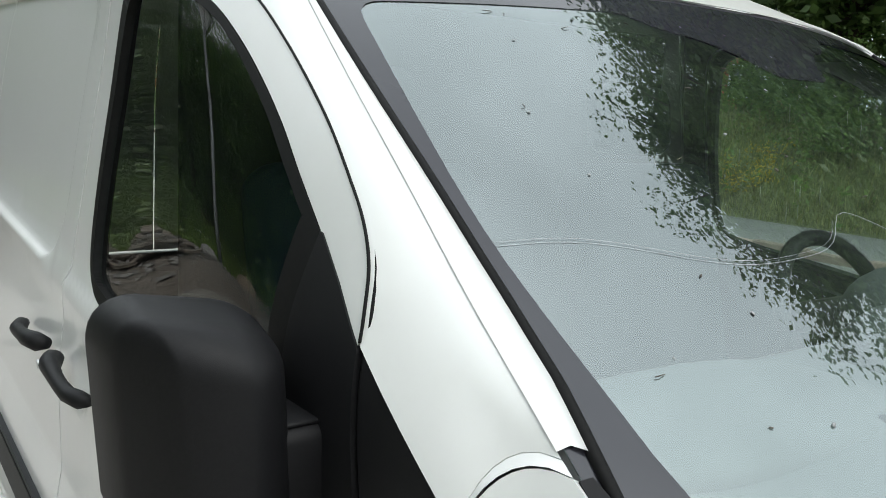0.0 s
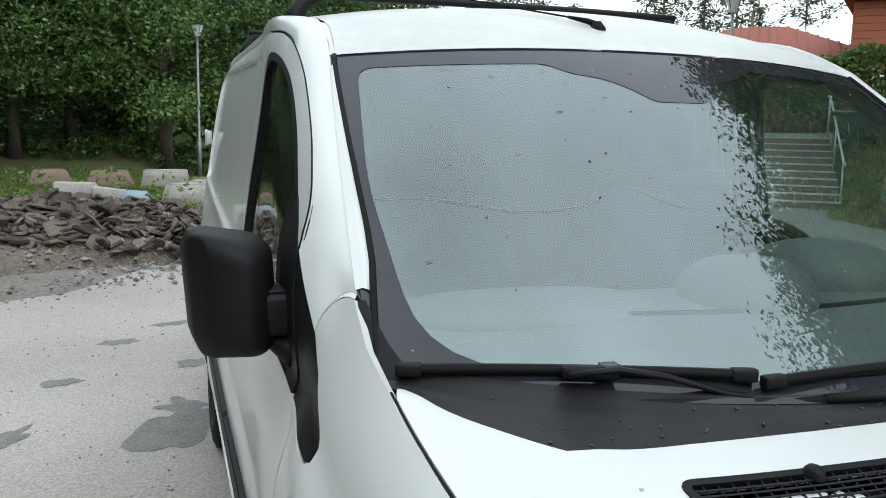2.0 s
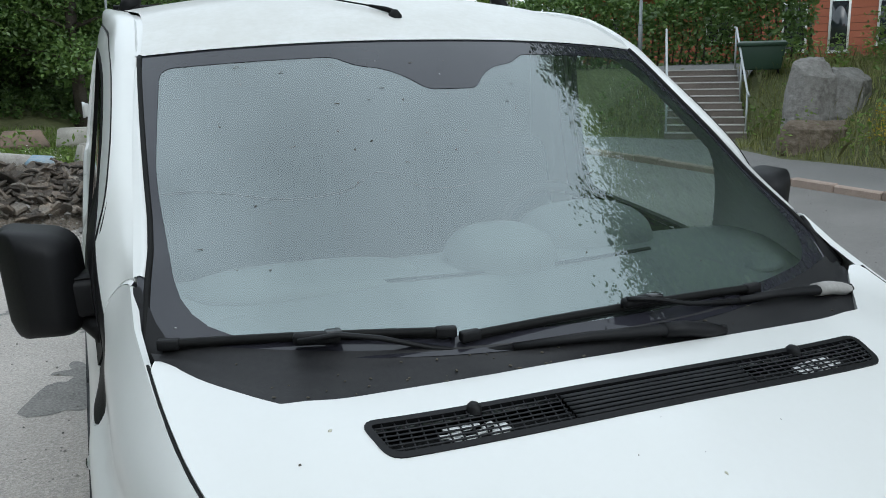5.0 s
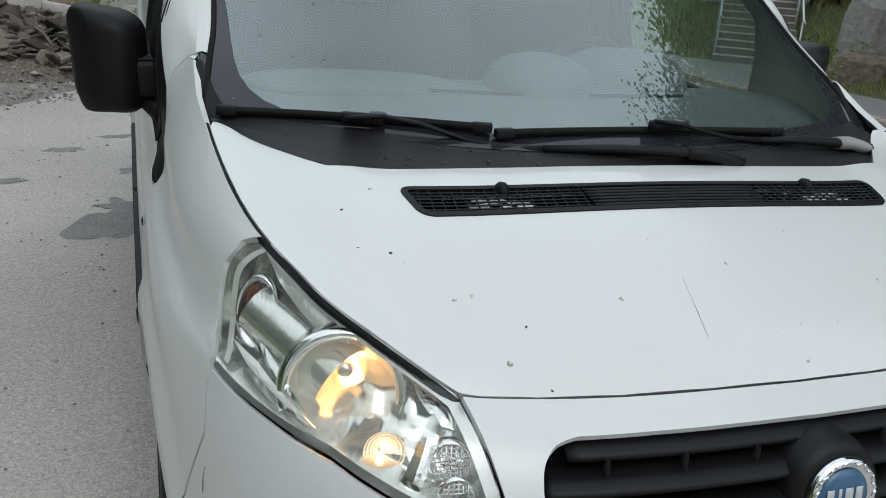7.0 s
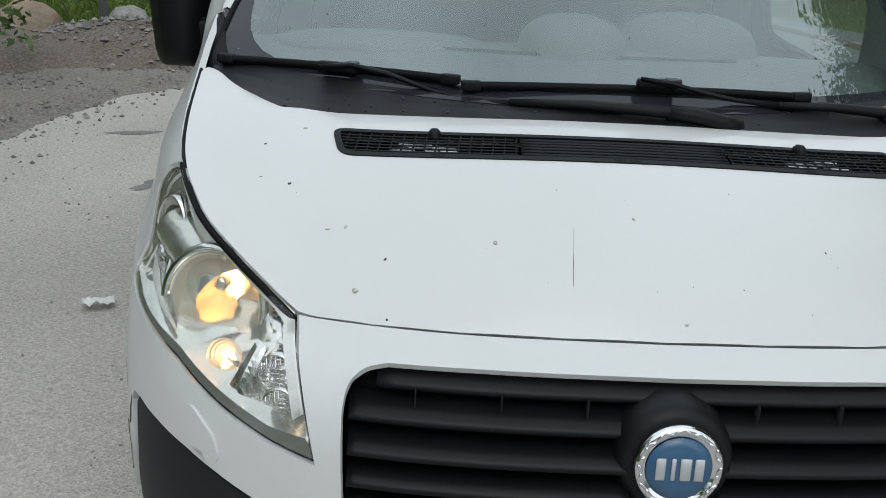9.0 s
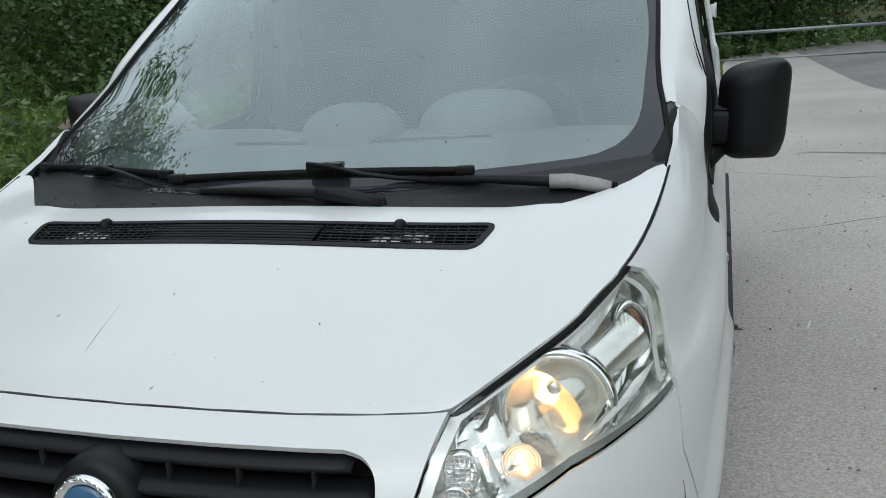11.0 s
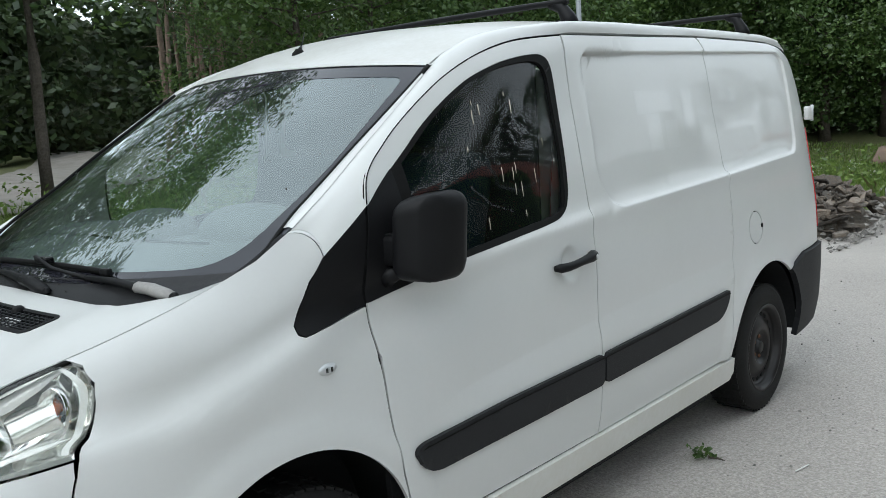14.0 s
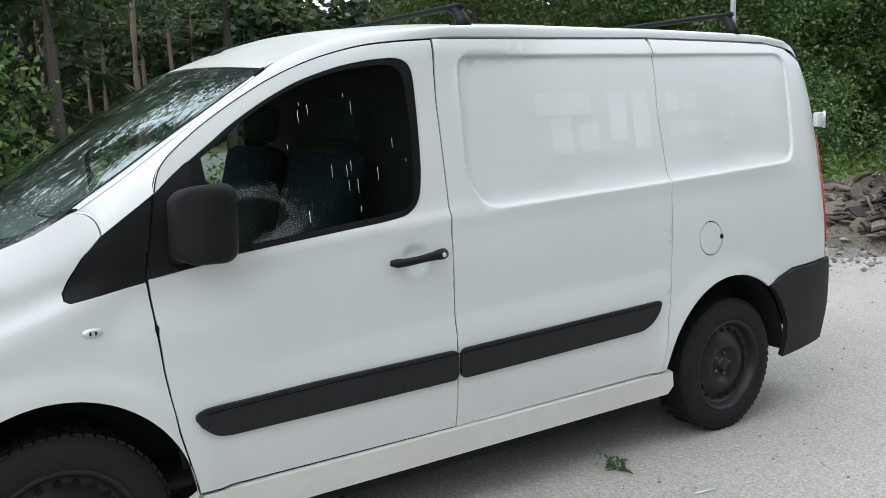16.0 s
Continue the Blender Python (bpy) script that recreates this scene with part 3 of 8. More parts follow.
panel("tail_light", [(corner_s + 0.006, 0.86), (corner_s + 0.07, 0.86), (corner_s + 0.07, 1.42), (corner_s + 0.012, 1.42)], TAILRED, van, f=skin, out=0.006, step=0.05)
panel("side_sill", side([(1.30, 0.245), (3.57, 0.262), (3.60, 0.30), (3.575, 0.378), (1.385, 0.366), (1.33, 0.33)]), SILLPAINT, van, f=skin, out=0.014, lip=0.05, step=0.05, label="white side sill with dirt along its foot")

# door furniture
for k, (rear, sign) in enumerate(zip(doors, (1, -1))):
    v, f_ = sheet(shrunk(dense(door_outline, 0.04), 0.02), lambda s, z: pressed(s, z) - Vector((0.030, 0, 0)), holes=[window_outline], gap=0.0, step=0.08, lip=0.0)
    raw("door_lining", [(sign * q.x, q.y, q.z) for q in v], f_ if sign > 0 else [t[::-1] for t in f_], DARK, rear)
    frame_hole = shrunk(dense(window_outline, 0.03), 0.020)
    v, f_ = sheet(window_outline, lambda s, z: pressed(s, z) + Vector((0.002, 0, 0)), holes=[frame_hole], gap=-0.002, step=0.03, lip=0.016)
    flip = (lambda vs: [(-q.x, q.y, q.z) for q in vs]) if sign < 0 else (lambda vs: vs)
    turn = (lambda fs: [t[::-1] for t in fs]) if sign < 0 else (lambda fs: fs)
    raw("window_seal", flip(v), turn(f_), RUBBER, rear, "black rubber window seal")
    v, f_ = sheet(shrunk(dense(window_outline, 0.03), 0.017), lambda s, z: pressed(s, z) - Vector((0.010, 0, 0)), gap=0, step=0.06, lip=0.0)
    raw("window_pane", flip(v), turn(f_), SIDEGLASS, rear, "dark reflecting side window").visible_shadow = False
    sail = side([(1.266, 1.090), (1.3075, 1.350), (1.366, 1.402), (1.422, 1.446), (1.452, 1.118)])
    v, f_ = sheet(rounded(sail, 0.012, 3), lambda s, z: pressed(s, z) + Vector((0.0028, 0, 0)), gap=0.0, step=0.02, lip=0.018)
    raw("mirror_sail", flip(v), turn(f_), PLASTIC, rear, "black plastic mirror base")
    # the grip over its round dish
    grip = bmesh.new()
    pts = [(2.100, 1.050), (2.118, 1.049), (2.15, 1.050), (2.19, 1.054), (2.23, 1.058), (2.27, 1.062), (2.295, 1.064), (2.318, 1.064), (2.330, 1.064)]
    rise = (0.010, 0.022, 0.034, 0.038, 0.039, 0.038, 0.036, 0.026, 0.012)
    wide = (0.010, 0.0165, 0.015, 0.014, 0.0145, 0.017, 0.020, 0.021, 0.012)
    tube_bm([(sign * (skin(at_side(y, z), z).x + r), y, z) for (y, z), r in zip(pts, rise)], list(wide), 10, grip, 1.0)
    part("door_handle", grip, PLASTIC, rear, "black pull handle")
    lock = lathe_bm([(0.0, 0.0), (0.008, 0.0), (0.009, -0.004)], 16, pose(sign * (skin(at_side(2.303, 1.064), 1.064).x + 0.0565), 2.303, 1.064, 0, sign * 90, 0))
    part("lock_cylinder", lock, SILVER, rear)

# pull handle of the sliding door, on the kerb-free side only
slide = bmesh.new()
tube_bm([(-(skin(at_side(y, z), z).x + r), y, z) for y, z, r in ((2.44, 1.062, 0.010), (2.46, 1.062, 0.026), (2.50, 1.060, 0.036), (2.54, 1.058, 0.039), (2.58, 1.055, 0.039), (2.62, 1.052, 0.036), (2.655, 1.050, 0.022), (2.67, 1.050, 0.010))],
        [0.012, 0.020, 0.018, 0.0145, 0.014, 0.015, 0.0165, 0.010], 10, slide)
part("door_handle", slide, PLASTIC, van, "black pull handle of the sliding door")

# rubbing strips
MOLD_F = [(1.358, 0.640), (1.395, 0.660), (1.80, 0.678), (2.375, 0.690), (2.375, 0.572), (1.90, 0.563), (1.463, 0.556), (1.40, 0.575)]
MOLD_R = [(2.384, 0.690), (2.90, 0.708), (3.476, 0.728), (3.462, 0.68), (3.42, 0.632), (3.36, 0.604), (2.90, 0.588), (2.384, 0.572)]
for strip in (MOLD_F, MOLD_R):
    panel("rubbing_strip", side(rounded(strip, 0.03, 5)), TRIM, van, out=0.014, lip=0.022, step=0.045, gap=0.001, label="dark grey plastic rubbing strip")
    panel("strip_ridge", side([(y + (0.02 if strip is MOLD_F else -0.02 if y > 3.3 else 0), z - 0.012) for y, z in (strip[1:4] if strip is MOLD_F else strip[0:3])]
                              + [(y - 0.001, z - 0.017) for y, z in (strip[1:4] if strip is MOLD_F else strip[0:3])[::-1]]), RUBBER, van, out=0.0165, lip=0.004, step=0.05, gap=0.0)

# front wings
TRIANGLE = [(1.261, 1.086), (1.303, 1.348), (1.147, 1.237), (1.092, 1.182), (1.045, 1.120), (1.021, 1.080), (1.022, 1.058), (1.038, 1.050), (1.132, 1.064)]
arch_front = [(0.96 + 0.405 * math.cos(a), 0.335 + 0.43 * math.sin(a)) for a in [math.pi * (0.02 + k * 0.88 / 44) for k in range(45)]]
WING_EDGE = [(0.776, 1.102), (0.796, 1.124), (0.808, 1.143), (0.817, 1.163), (0.823, 1.180), (0.828, 1.20)]


def seam_line(n):
    """The arched seam between wing and pillar, from the windscreen to the corner trim, as ways along the contour."""
    (s0, z0), (s1, z1) = (at_front(0.836, 1.305), 1.305), side([(1.147, 1.238), (1.147, 1.238)])[0]
    return [(s0 + (s1 - s0) * k / (n - 1), z0 + (z1 - z0) * k / (n - 1) + 0.016 * math.sin(math.pi * (k / (n - 1)) ** 0.8)) for k in range(n)]


wing_outline = (side([(1.262, 1.084), (1.2845, 0.80), (1.3145, 0.60), (1.3715, 0.372), (1.348, 0.345)], 0.006) + side(arch_front) + side([(0.535, 0.62)]) + front([(0.872, 0.80), (0.866, 0.872), (0.861, 0.904), (0.844, 0.951), (0.837, 1.007), (0.828, 1.050), (0.804, 1.087), (0.776, 1.102)])
                + front(WING_EDGE[1:] + [(0.838, 1.25), (0.836, 1.305)]) + seam_line(11)[1:] + side(TRIANGLE[3:]))
panel("front_wing", wing_outline, PAINT, van, extra=crease_rows(0.50, 1.25), step=0.03)
panel("wing_corner_trim", side(rounded(TRIANGLE, [0.003, 0.003, 0.003, 0.03, 0.03, 0.02, 0.02, 0.02, 0.02], 6)), PLASTIC, van, out=-0.001, step=0.04, gap=0.0015, label="black plastic corner trim before the door")
for sign in (1, -1):
    at = skin(at_side(1.088, 0.955), 0.955)
    rep = lathe_bm([(0.0, 0.016), (0.014, 0.0145), (0.024, 0.010), (0.030, 0.004), (0.032, 0.0)], 28, pose(sign * (at.x - 0.001), at.y, at.z, 0, sign * 90, 0) @ Matrix.Diagonal((0.55, 1.12, 1, 1)))
    repeater = part("side_repeater", rep, SILVER, van, "silver oval side indicator")
    part("indicator_lens", lathe_bm([(0.0, 0.006), (0.010, 0.004), (0.013, 0.0)], 20, pose(sign * (at.x + 0.012), at.y, at.z, 0, sign * 90, 0) @ Matrix.Diagonal((0.5, 1.3, 1, 1))), LENS, repeater)
    for dy in (-1, 1):
        part("repeater_slot", box_bm((0.003, 0.006, 0.012), 0.001, pose(sign * (at.x + 0.0145), at.y + dy * 0.008, at.z)), DARK, repeater)

# roof rail and pillar beside the windscreen: a strip lofted between two edge curves
ROOF_EDGE = [(1.747, 1.748), (1.90, 1.812), (2.05, 1.856), (2.55, 1.905), (3.2, 1.928), (3.9, 1.930), (4.3, 1.926), (4.46, 1.917), (4.58, 1.893)]
SCREEN_X = [(1.20, 0.840), (1.309, 0.828), (1.40, 0.812), (1.50, 0.797), (1.60, 0.779), (1.70, 0.759), (1.74, 0.749)]
SCREEN_Y = [(1.20, 0.945), (1.309, 1.094), (1.40, 1.240), (1.50, 1.385), (1.60, 1.538), (1.70, 1.690), (1.74, 1.752)]


def screen_edge(z):
    return Vector((spline(SCREEN_X, z), spline(SCREEN_Y, z), z))


def roof_edge(y):
    z = spline(ROOF_EDGE, y)
    p = skin(at_side(min(y, 4.55), z), z)
    return Vector((p.x - 0.012, y, z + 0.004))


inner = [screen_edge(1.309 + (1.74 - 1.309) * k / 10) for k in range(11)] + [roof_edge(1.80 + 2.78 * k / 26) for k in range(27)]
lower = [(1.147, 1.238), (1.304, 1.350)] + DOOR_TOP[1:] + [(2.44, 1.860), (3.0, 1.876), (3.57, 1.892), (4.2, 1.893), (4.42, 1.888), (4.55, 1.868)]


def along(points, u):
    lens = [0.0]
    for a, b in zip(points, points[1:]):
        lens.append(lens[-1] + (Vector(b) - Vector(a)).length)
    d, k = u * lens[-1], 0
    while k < len(points) - 2 and d > lens[k + 1]:
        k += 1
    w = (d - lens[k]) / max(lens[k + 1] - lens[k], 1e-9)
    return Vector(points[k]).lerp(Vector(points[k + 1]), w)


outer3 = []
for s, z in side(lower, 0.03):
    outer3.append(pressed(s, z + 0.005))
rows = 90
rail_v, rail_f = [], []
cols = 8
foot_row = [skin(s, z) + Vector((0, 0.0002, -0.0008)) for s, z in seam_line(cols + 1)]
foot_gap = screen_edge(1.309) - foot_row[0]
foot_row = [p + foot_gap * (1 - j / cols) for j, p in enumerate(foot_row)]
OUT_Y = [(1.09, 1.15), (1.30, 1.315), (1.50, 1.475), (1.745, 1.665), (1.95, 1.92), (2.30, 2.30), (4.58, 4.56)]
outer_y = [p.y for p in outer3]
for i in range(rows + 1):
    a = along(inner, (i / rows) ** 1.25)
    y_out = spline(OUT_Y, a.y)
    b = Vector([float(np.interp(y_out, outer_y, [p[c] for p in outer3])) for c in range(3)])
    # the bulge of the rail is rounded off towards the windscreen
    n = Vector((0.75, -0.35 * max(0, 1 - i / 30), 0.75)).normalized()
    for j in range(cols + 1):
        u = j / cols
        q = a.lerp(b, u) + n * ((0.010 + 0.014 * smooth01((i - 22) / 24)) * math.sin(math.pi * u ** (0.62 + 0.38 * min(1, i / 60)))) * min(1, 0.25 + i / 8)
        if i == 0:
            foot_row[j] = foot_row[j] - q
        rail_v.append(q + foot_row[j] * (1 - smooth01(i / 12)))
for i in range(rows):
    for j in range(cols):
        k = i * (cols + 1) + j
        rail_f.append([k, k + 1, k + cols + 2, k + cols + 1])
for i in range(rows):
    for j, dx in ((0, (-0.012, 0, -0.022)), (cols, (-0.015, 0, -0.006))):
        k = i * (cols + 1) + j
        n = len(rail_v)
        rail_v += [rail_v[k], rail_v[k + cols + 1], rail_v[k + cols + 1] + Vector(dx), rail_v[k] + Vector(dx)]
        rail_f.append([n, n + 1, n + 2, n + 3] if j == 0 else [n + 3, n + 2, n + 1, n])
for j in range(cols):
    n = len(rail_v)
    rail_v += [rail_v[j], rail_v[j + 1], rail_v[j + 1] + Vector((-0.010, 0.004, -0.010)), rail_v[j] + Vector((-0.010, 0.004, -0.010))]
    rail_f.append([n + 3, n + 2, n + 1, n])
# strip that closes the joint between the pillar's foot and the wing
joint = [p for j, (s, z) in enumerate(seam_line(cols + 1)) for p in (rail_v[j] + Vector((-0.0006, 0, -0.0006)), skin(s, z) - Vector((0.0008, 0.0, 0.0012)))]
for sign in (1, -1):
    raw("pillar_joint", [(sign * v.x, v.y, v.z) for v in joint], [[2 * j, 2 * j + 1, 2 * j + 3, 2 * j + 2] for j in range(cols)], PAINT, van)
    raw("roof_rail", [(sign * v.x, v.y, v.z) for v in rail_v], [f if sign < 0 else f[::-1] for f in rail_f], PAINT, van)
    # gutter between the rail and the roof skin
    gv, gf = [], []
    for k in range(41):
        p = roof_edge(1.752 + 2.83 * k / 40)
        gv += [(sign * (p.x - 0.004), p.y, p.z - 0.010), (sign * (p.x - 0.030), p.y, p.z - 0.010)]
        if k:
            gf.append([2 * k - 2, 2 * k - 1, 2 * k + 1, 2 * k])
    raw("roof_gutter", gv, gf, PAINT, van)

# windscreen: lofted between its two edges and a middle line
def screen(u, v, off=0.0):
    """u from -1 to 1 across, v from the foot to the head; off: metres out of the glass."""
    z = 1.20 + v * 0.54
    e = screen_edge(z)
    c = Vector((0, 0.69 + v * 0.963, 1.165 + v * 0.609 + 0.006 * math.sin(math.pi * v)))
    k = abs(u) ** 2.2
    return Vector((e.x * u, c.y + (e.y - c.y) * k, c.z + (e.z - c.z) * k)) + Vector((u * 0.25, -0.5, 0.82)) * off


# roof skin
roof_v, roof_f = [], []
NU, NV = 28, 44


def roof_at(u, v):
    """u from -1 to 1 across, v from the windscreen's head to the tail."""
    y0 = 1.752 - 0.098 * (1 - u * u)
    y = y0 + v * (4.66 - y0)
    ye = min(max(y, 1.70), 4.60)
    x = (roof_edge(max(ye, 1.752)).x - 0.026) * u
    z = spline(ROOF_EDGE, ye) if ye > 1.747 else 1.748 - (1.747 - ye) * 0.52
    z += 0.060 * (1 - abs(u) ** 2.3) + 0.004 * math.cos(u * 9.4) * smooth01((v - 0.15) / 0.1) * (1 - u * u)
    if y < 1.747:
        z -= (1.747 - y) * 0.12
    p = Vector((x, y, z + 0.002))
    w = max(0.0, 1 - v / 0.16) ** 2
    return p.lerp(screen(u * 0.992, 0.998, 0.005), w)


for i in range(NV + 1):
    for j in range(NU + 1):
        roof_v.append(roof_at(2 * j / NU - 1, (i / NV) ** 1.2))
for i in range(NV):
    for j in range(NU):
        k = i * (NU + 1) + j
        roof_f.append([k, k + 1, k + NU + 2, k + NU + 1])
raw("roof", roof_v, roof_f, material("roof_paint", (0.60, 0.60, 0.58), 0.4, grain=(45, (0.45, 0.44, 0.39), 0.3), blotch=(5, (0.48, 0.47, 0.43), 0.45), coat=0.25), van, "white roof with grime and moss streaks")

# header over the rear doors, between the roof's end, the rails' ends and the doors' top edge
head_top = [roof_at(k / 12, 1.0) for k in range(13)] + [Vector(rail_v[rows * (cols + 1) + j]) for j in range(cols + 1)]
door_top = [(tail_s - 0.002, 1.857), (corner_s + 0.06, 1.837), (corner_s + 0.03, 1.82), (corner_s - 0.012, 1.797)]
top_line = [skin(s, z) - Vector((0.002, 0.004, 0)) for s, z in open_line(door_top, 0.03)]
head_v, head_f = [], []
for k, a in enumerate(head_top):
    b = along(top_line, k / (len(head_top) - 1))
    if k == 0:
        b.x = 0.0
    for j in range(6):
        u = j / 5
        head_v.append(a.lerp(b, u) + Vector((0, 0.022, 0.012)) * math.sin(math.pi * u))
for k in range(len(head_top) - 1):
    for j in range(5):
        q = 6 * k + j
        head_f.append([q, q + 1, q + 7, q + 6])
for sign in (1, -1):
    raw("rear_header", [(sign * v.x, v.y, v.z) for v in head_v], head_f if sign < 0 else [f[::-1] for f in head_f], PAINT, van)


def screen_sheet(name, outline, mat, parent, off, holes=(), label="", step=0.03):
    v, f_ = sheet(outline, lambda a, b: screen(a, b, off), holes=holes, gap=0.0, step=step, lip=0.0)
    return raw(name, v, f_, mat, parent, label)


full = rounded([(-0.993, 0.03), (0.993, 0.03), (0.993, 1.0), (-0.993, 1.0)], [0.05, 0.05, 0.012, 0.012])
pane = screen_sheet("windscreen", full, GLASS, van, 0.0, label="windscreen with insect spots and a long crack")
pane.visible_shadow = False
clear = rounded([(-0.90, 0.07), (0.90, 0.07), (0.945, 0.50), (0.925, 0.935), (0.36, 0.935), (0.30, 0.895), (0.20, 0.875), (0.13, 0.83), (0.09, 0.785), (-0.09, 0.785), (-0.13, 0.83), (-0.20, 0.875), (-0.30, 0.895), (-0.36, 0.935), (-0.925, 0.935), (-0.945, 0.50)],
                [0.14, 0.14, 0.1, 0.05, 0.04, 0.04, 0.04, 0.03, 0.03, 0.03, 0.03, 0.04, 0.04, 0.04, 0.05, 0.1])
screen_sheet("ceramic_band", full, FRIT, pane, 0.0012, holes=[clear], label="dark ceramic edge band")
FLANGE = [0.020, 0.026, 0.026, 0.020, 0.012, 0.005]
# rubber along the edges of the screen
for sign in (1, -1):
    tube = tube_bm([tuple(screen(sign * (1.0 - (float(np.interp(1.20 + 0.54 * v, [1.20, 1.31, 1.35, 1.40, 1.50, 1.62, 1.72], [0.006] + FLANGE)) + 0.004) / 0.80), v, 0.002)) for v in [k / 48 for k in range(49)]], 0.0065, 8)
    part("screen_seal", tube, RUBBER, van, "black windscreen seal")
    fv, ff = [], []
    for k in range(31):
        z = 1.312 + 0.40 * k / 30
        e = screen_edge(z)
        wide = float(np.interp(z, [1.31, 1.35, 1.40, 1.50, 1.62, 1.72], FLANGE))
        fv += [(sign * (e.x + 0.002), e.y, e.z + 0.002), (sign * (e.x - wide * 0.5), e.y - 0.003, e.z + 0.006), tuple(screen(sign * (1 - wide / e.x), (z - 1.20) / 0.54, 0.006)), tuple(screen(sign * (1 - wide / e.x), (z - 1.20) / 0.54, -0.001))]
        if k:
            ff += [[4 * k - 4 + j, 4 * k - 3 + j, 4 * k + 1 + j, 4 * k + j] for j in range(3)]
    raw("pillar_flange", fv, ff if sign > 0 else [f[::-1] for f in ff], PAINT, van)

# bonnet
BON = (0.8419, 0.8886, -0.5963, -0.2569, 0.2736, 0.1064)


def bonnet_base(a, y):
    return BON[0] + BON[1] * y + BON[2] * y * y + BON[3] * a * a + BON[4] * a * a * y + BON[5] * a**4


bonnet_rim = [skin(at_front(x, z), z) for x, z in [(0.545, 0.951), (0.601, 0.983), (0.666, 1.022), (0.724, 1.060)] + WING_EDGE + [(0.831, 1.215)]]
BON_EDGE = [(p.y, p.x - 0.004) for p in bonnet_rim]
BON_RISE = [(p.y, p.z - 0.001 - bonnet_base(p.x, p.y)) for p in bonnet_rim]


def bonnet_at(x, y):
    a = abs(x)
    z = bonnet_base(a, y)
    # a soft crease runs from the cowl corner towards the headlight
    # along its sides it meets the headlights and wings
    z += spline(BON_RISE, y) * smooth01((a - spline(BON_EDGE, y) + 0.13) / 0.13)
    d = a - (0.60 + 0.10 * (0.75 - y))
    z += 0.006 * math.exp(-((d / 0.05) ** 2)) * smooth01((y - 0.25) / 0.2)
    # the front lip rolls down
    lip = y - (0.152 + 0.17 * a * a)
    z -= (0.004 + 0.011 * max(0.0, 1 - (a / 0.45) ** 2)) * smooth01((0.050 - lip) / 0.05)
    return Vector((x, y, z))


def both_sides(half):
    """A closed outline from its right-hand half, given from front middle to rear middle."""
    return half + [(-x, y) for x, y in half[::-1] if x > 1e-6]


BONNET = [(0.0, 0.1515), (0.15, 0.1555), (0.30, 0.1668), (0.43, 0.1840), (0.51, 0.2025), (0.541, 0.2125)] + [(spline(BON_EDGE, y), y) for y in np.arange(0.232, 0.87, 0.02)] + [(0.822, 0.868), (0.817, 0.884),
          (0.803, 0.888), (0.780, 0.870), (0.70, 0.778), (0.632, 0.703), (0.615, 0.700), (0.45, 0.694), (0.25, 0.682), (0.0, 0.676)]
VENT = dense(rounded([(-0.524, 0.612), (-0.505, 0.525), (0.505, 0.525), (0.524, 0.612)], 0.025), 0.04)
VENT = [(x, y - 0.032 * (1 - (x / 0.524) ** 2)) for x, y in VENT]
v, f_ = sheet(both_sides(BONNET), bonnet_at, holes=[VENT], gap=0.0036, step=0.035, lip=0.022)
bonnet = raw("bonnet", v, f_, PAINT, van, "white bonnet with chips, droppings and insect marks")


def gap_seal(points, parent, radius=0.0045):
    """A black tube along the gap between two panels, which paints the gap's shade."""
    for sign in (1, -1):
        part("gap_seal", tube_bm([(sign * p.x, p.y, p.z) for p in points], radius, 6), RUBBER, parent)


gap_seal([bonnet_at(spline(BON_EDGE, y) + 0.001, y) - Vector((0, 0, 0.0075)) for y in np.arange(0.21, 0.875, 0.015)], bonnet, 0.0062)
gap_seal([pressed(s, z) - Vector((0.007, 0, 0)) for s, z in door_outline + door_outline[:1]], van, 0.0032)
gap_seal([pressed(s, z + 0.002) + Vector((0.0004, 0, 0)) for s, z in side(DOOR_TOP, 0.02)], van, 0.0018)
gap_seal([pressed(*p) - Vector((0.011, 0, 0)) for p in side([(3.499, 0.39), (3.531, 0.645), (3.558, 0.926), (3.579, 1.253), (3.555, 1.556), (3.575, 1.83), (3.57, 1.885)])], van)
gap_seal([pressed(*p) - Vector((0.009, 0, 0)) for p in fuel_ring + fuel_ring[:1]], fuel, 0.0045)


# ---- the van's front end ----
HEADLIGHT = [(0.769, 1.096), (0.724, 1.060), (0.666, 1.022), (0.601, 0.983), (0.543, 0.951), (0.531, 0.908), (0.516, 0.85), (0.500, 0.795), (0.563, 0.812), (0.647, 0.843), (0.724, 0.876),
             (0.797, 0.892), (0.830, 0.899), (0.857, 0.907), (0.841, 0.950), (0.834, 1.006), (0.825, 1.048), (0.802, 1.084)]
GRILLE = [(0.0, 0.921), (0.271, 0.921), (0.40, 0.920), (0.432, 0.913), (0.451, 0.897), (0.458, 0.873), (0.459, 0.843), (0.456, 0.76), (0.450, 0.69), (0.43, 0.668), (0.40, 0.66), (0.0, 0.655)]


GRILLE = GRILLE[:2] + curve(GRILLE[2:11], 4) + GRILLE[11:]


def whole(half):
    """A closed outline over both halves of the front, from (s, z) of the left half listed from the middle outwards and back."""
    return half + [(-s, z) for s, z in half[::-1] if s > 1e-6]


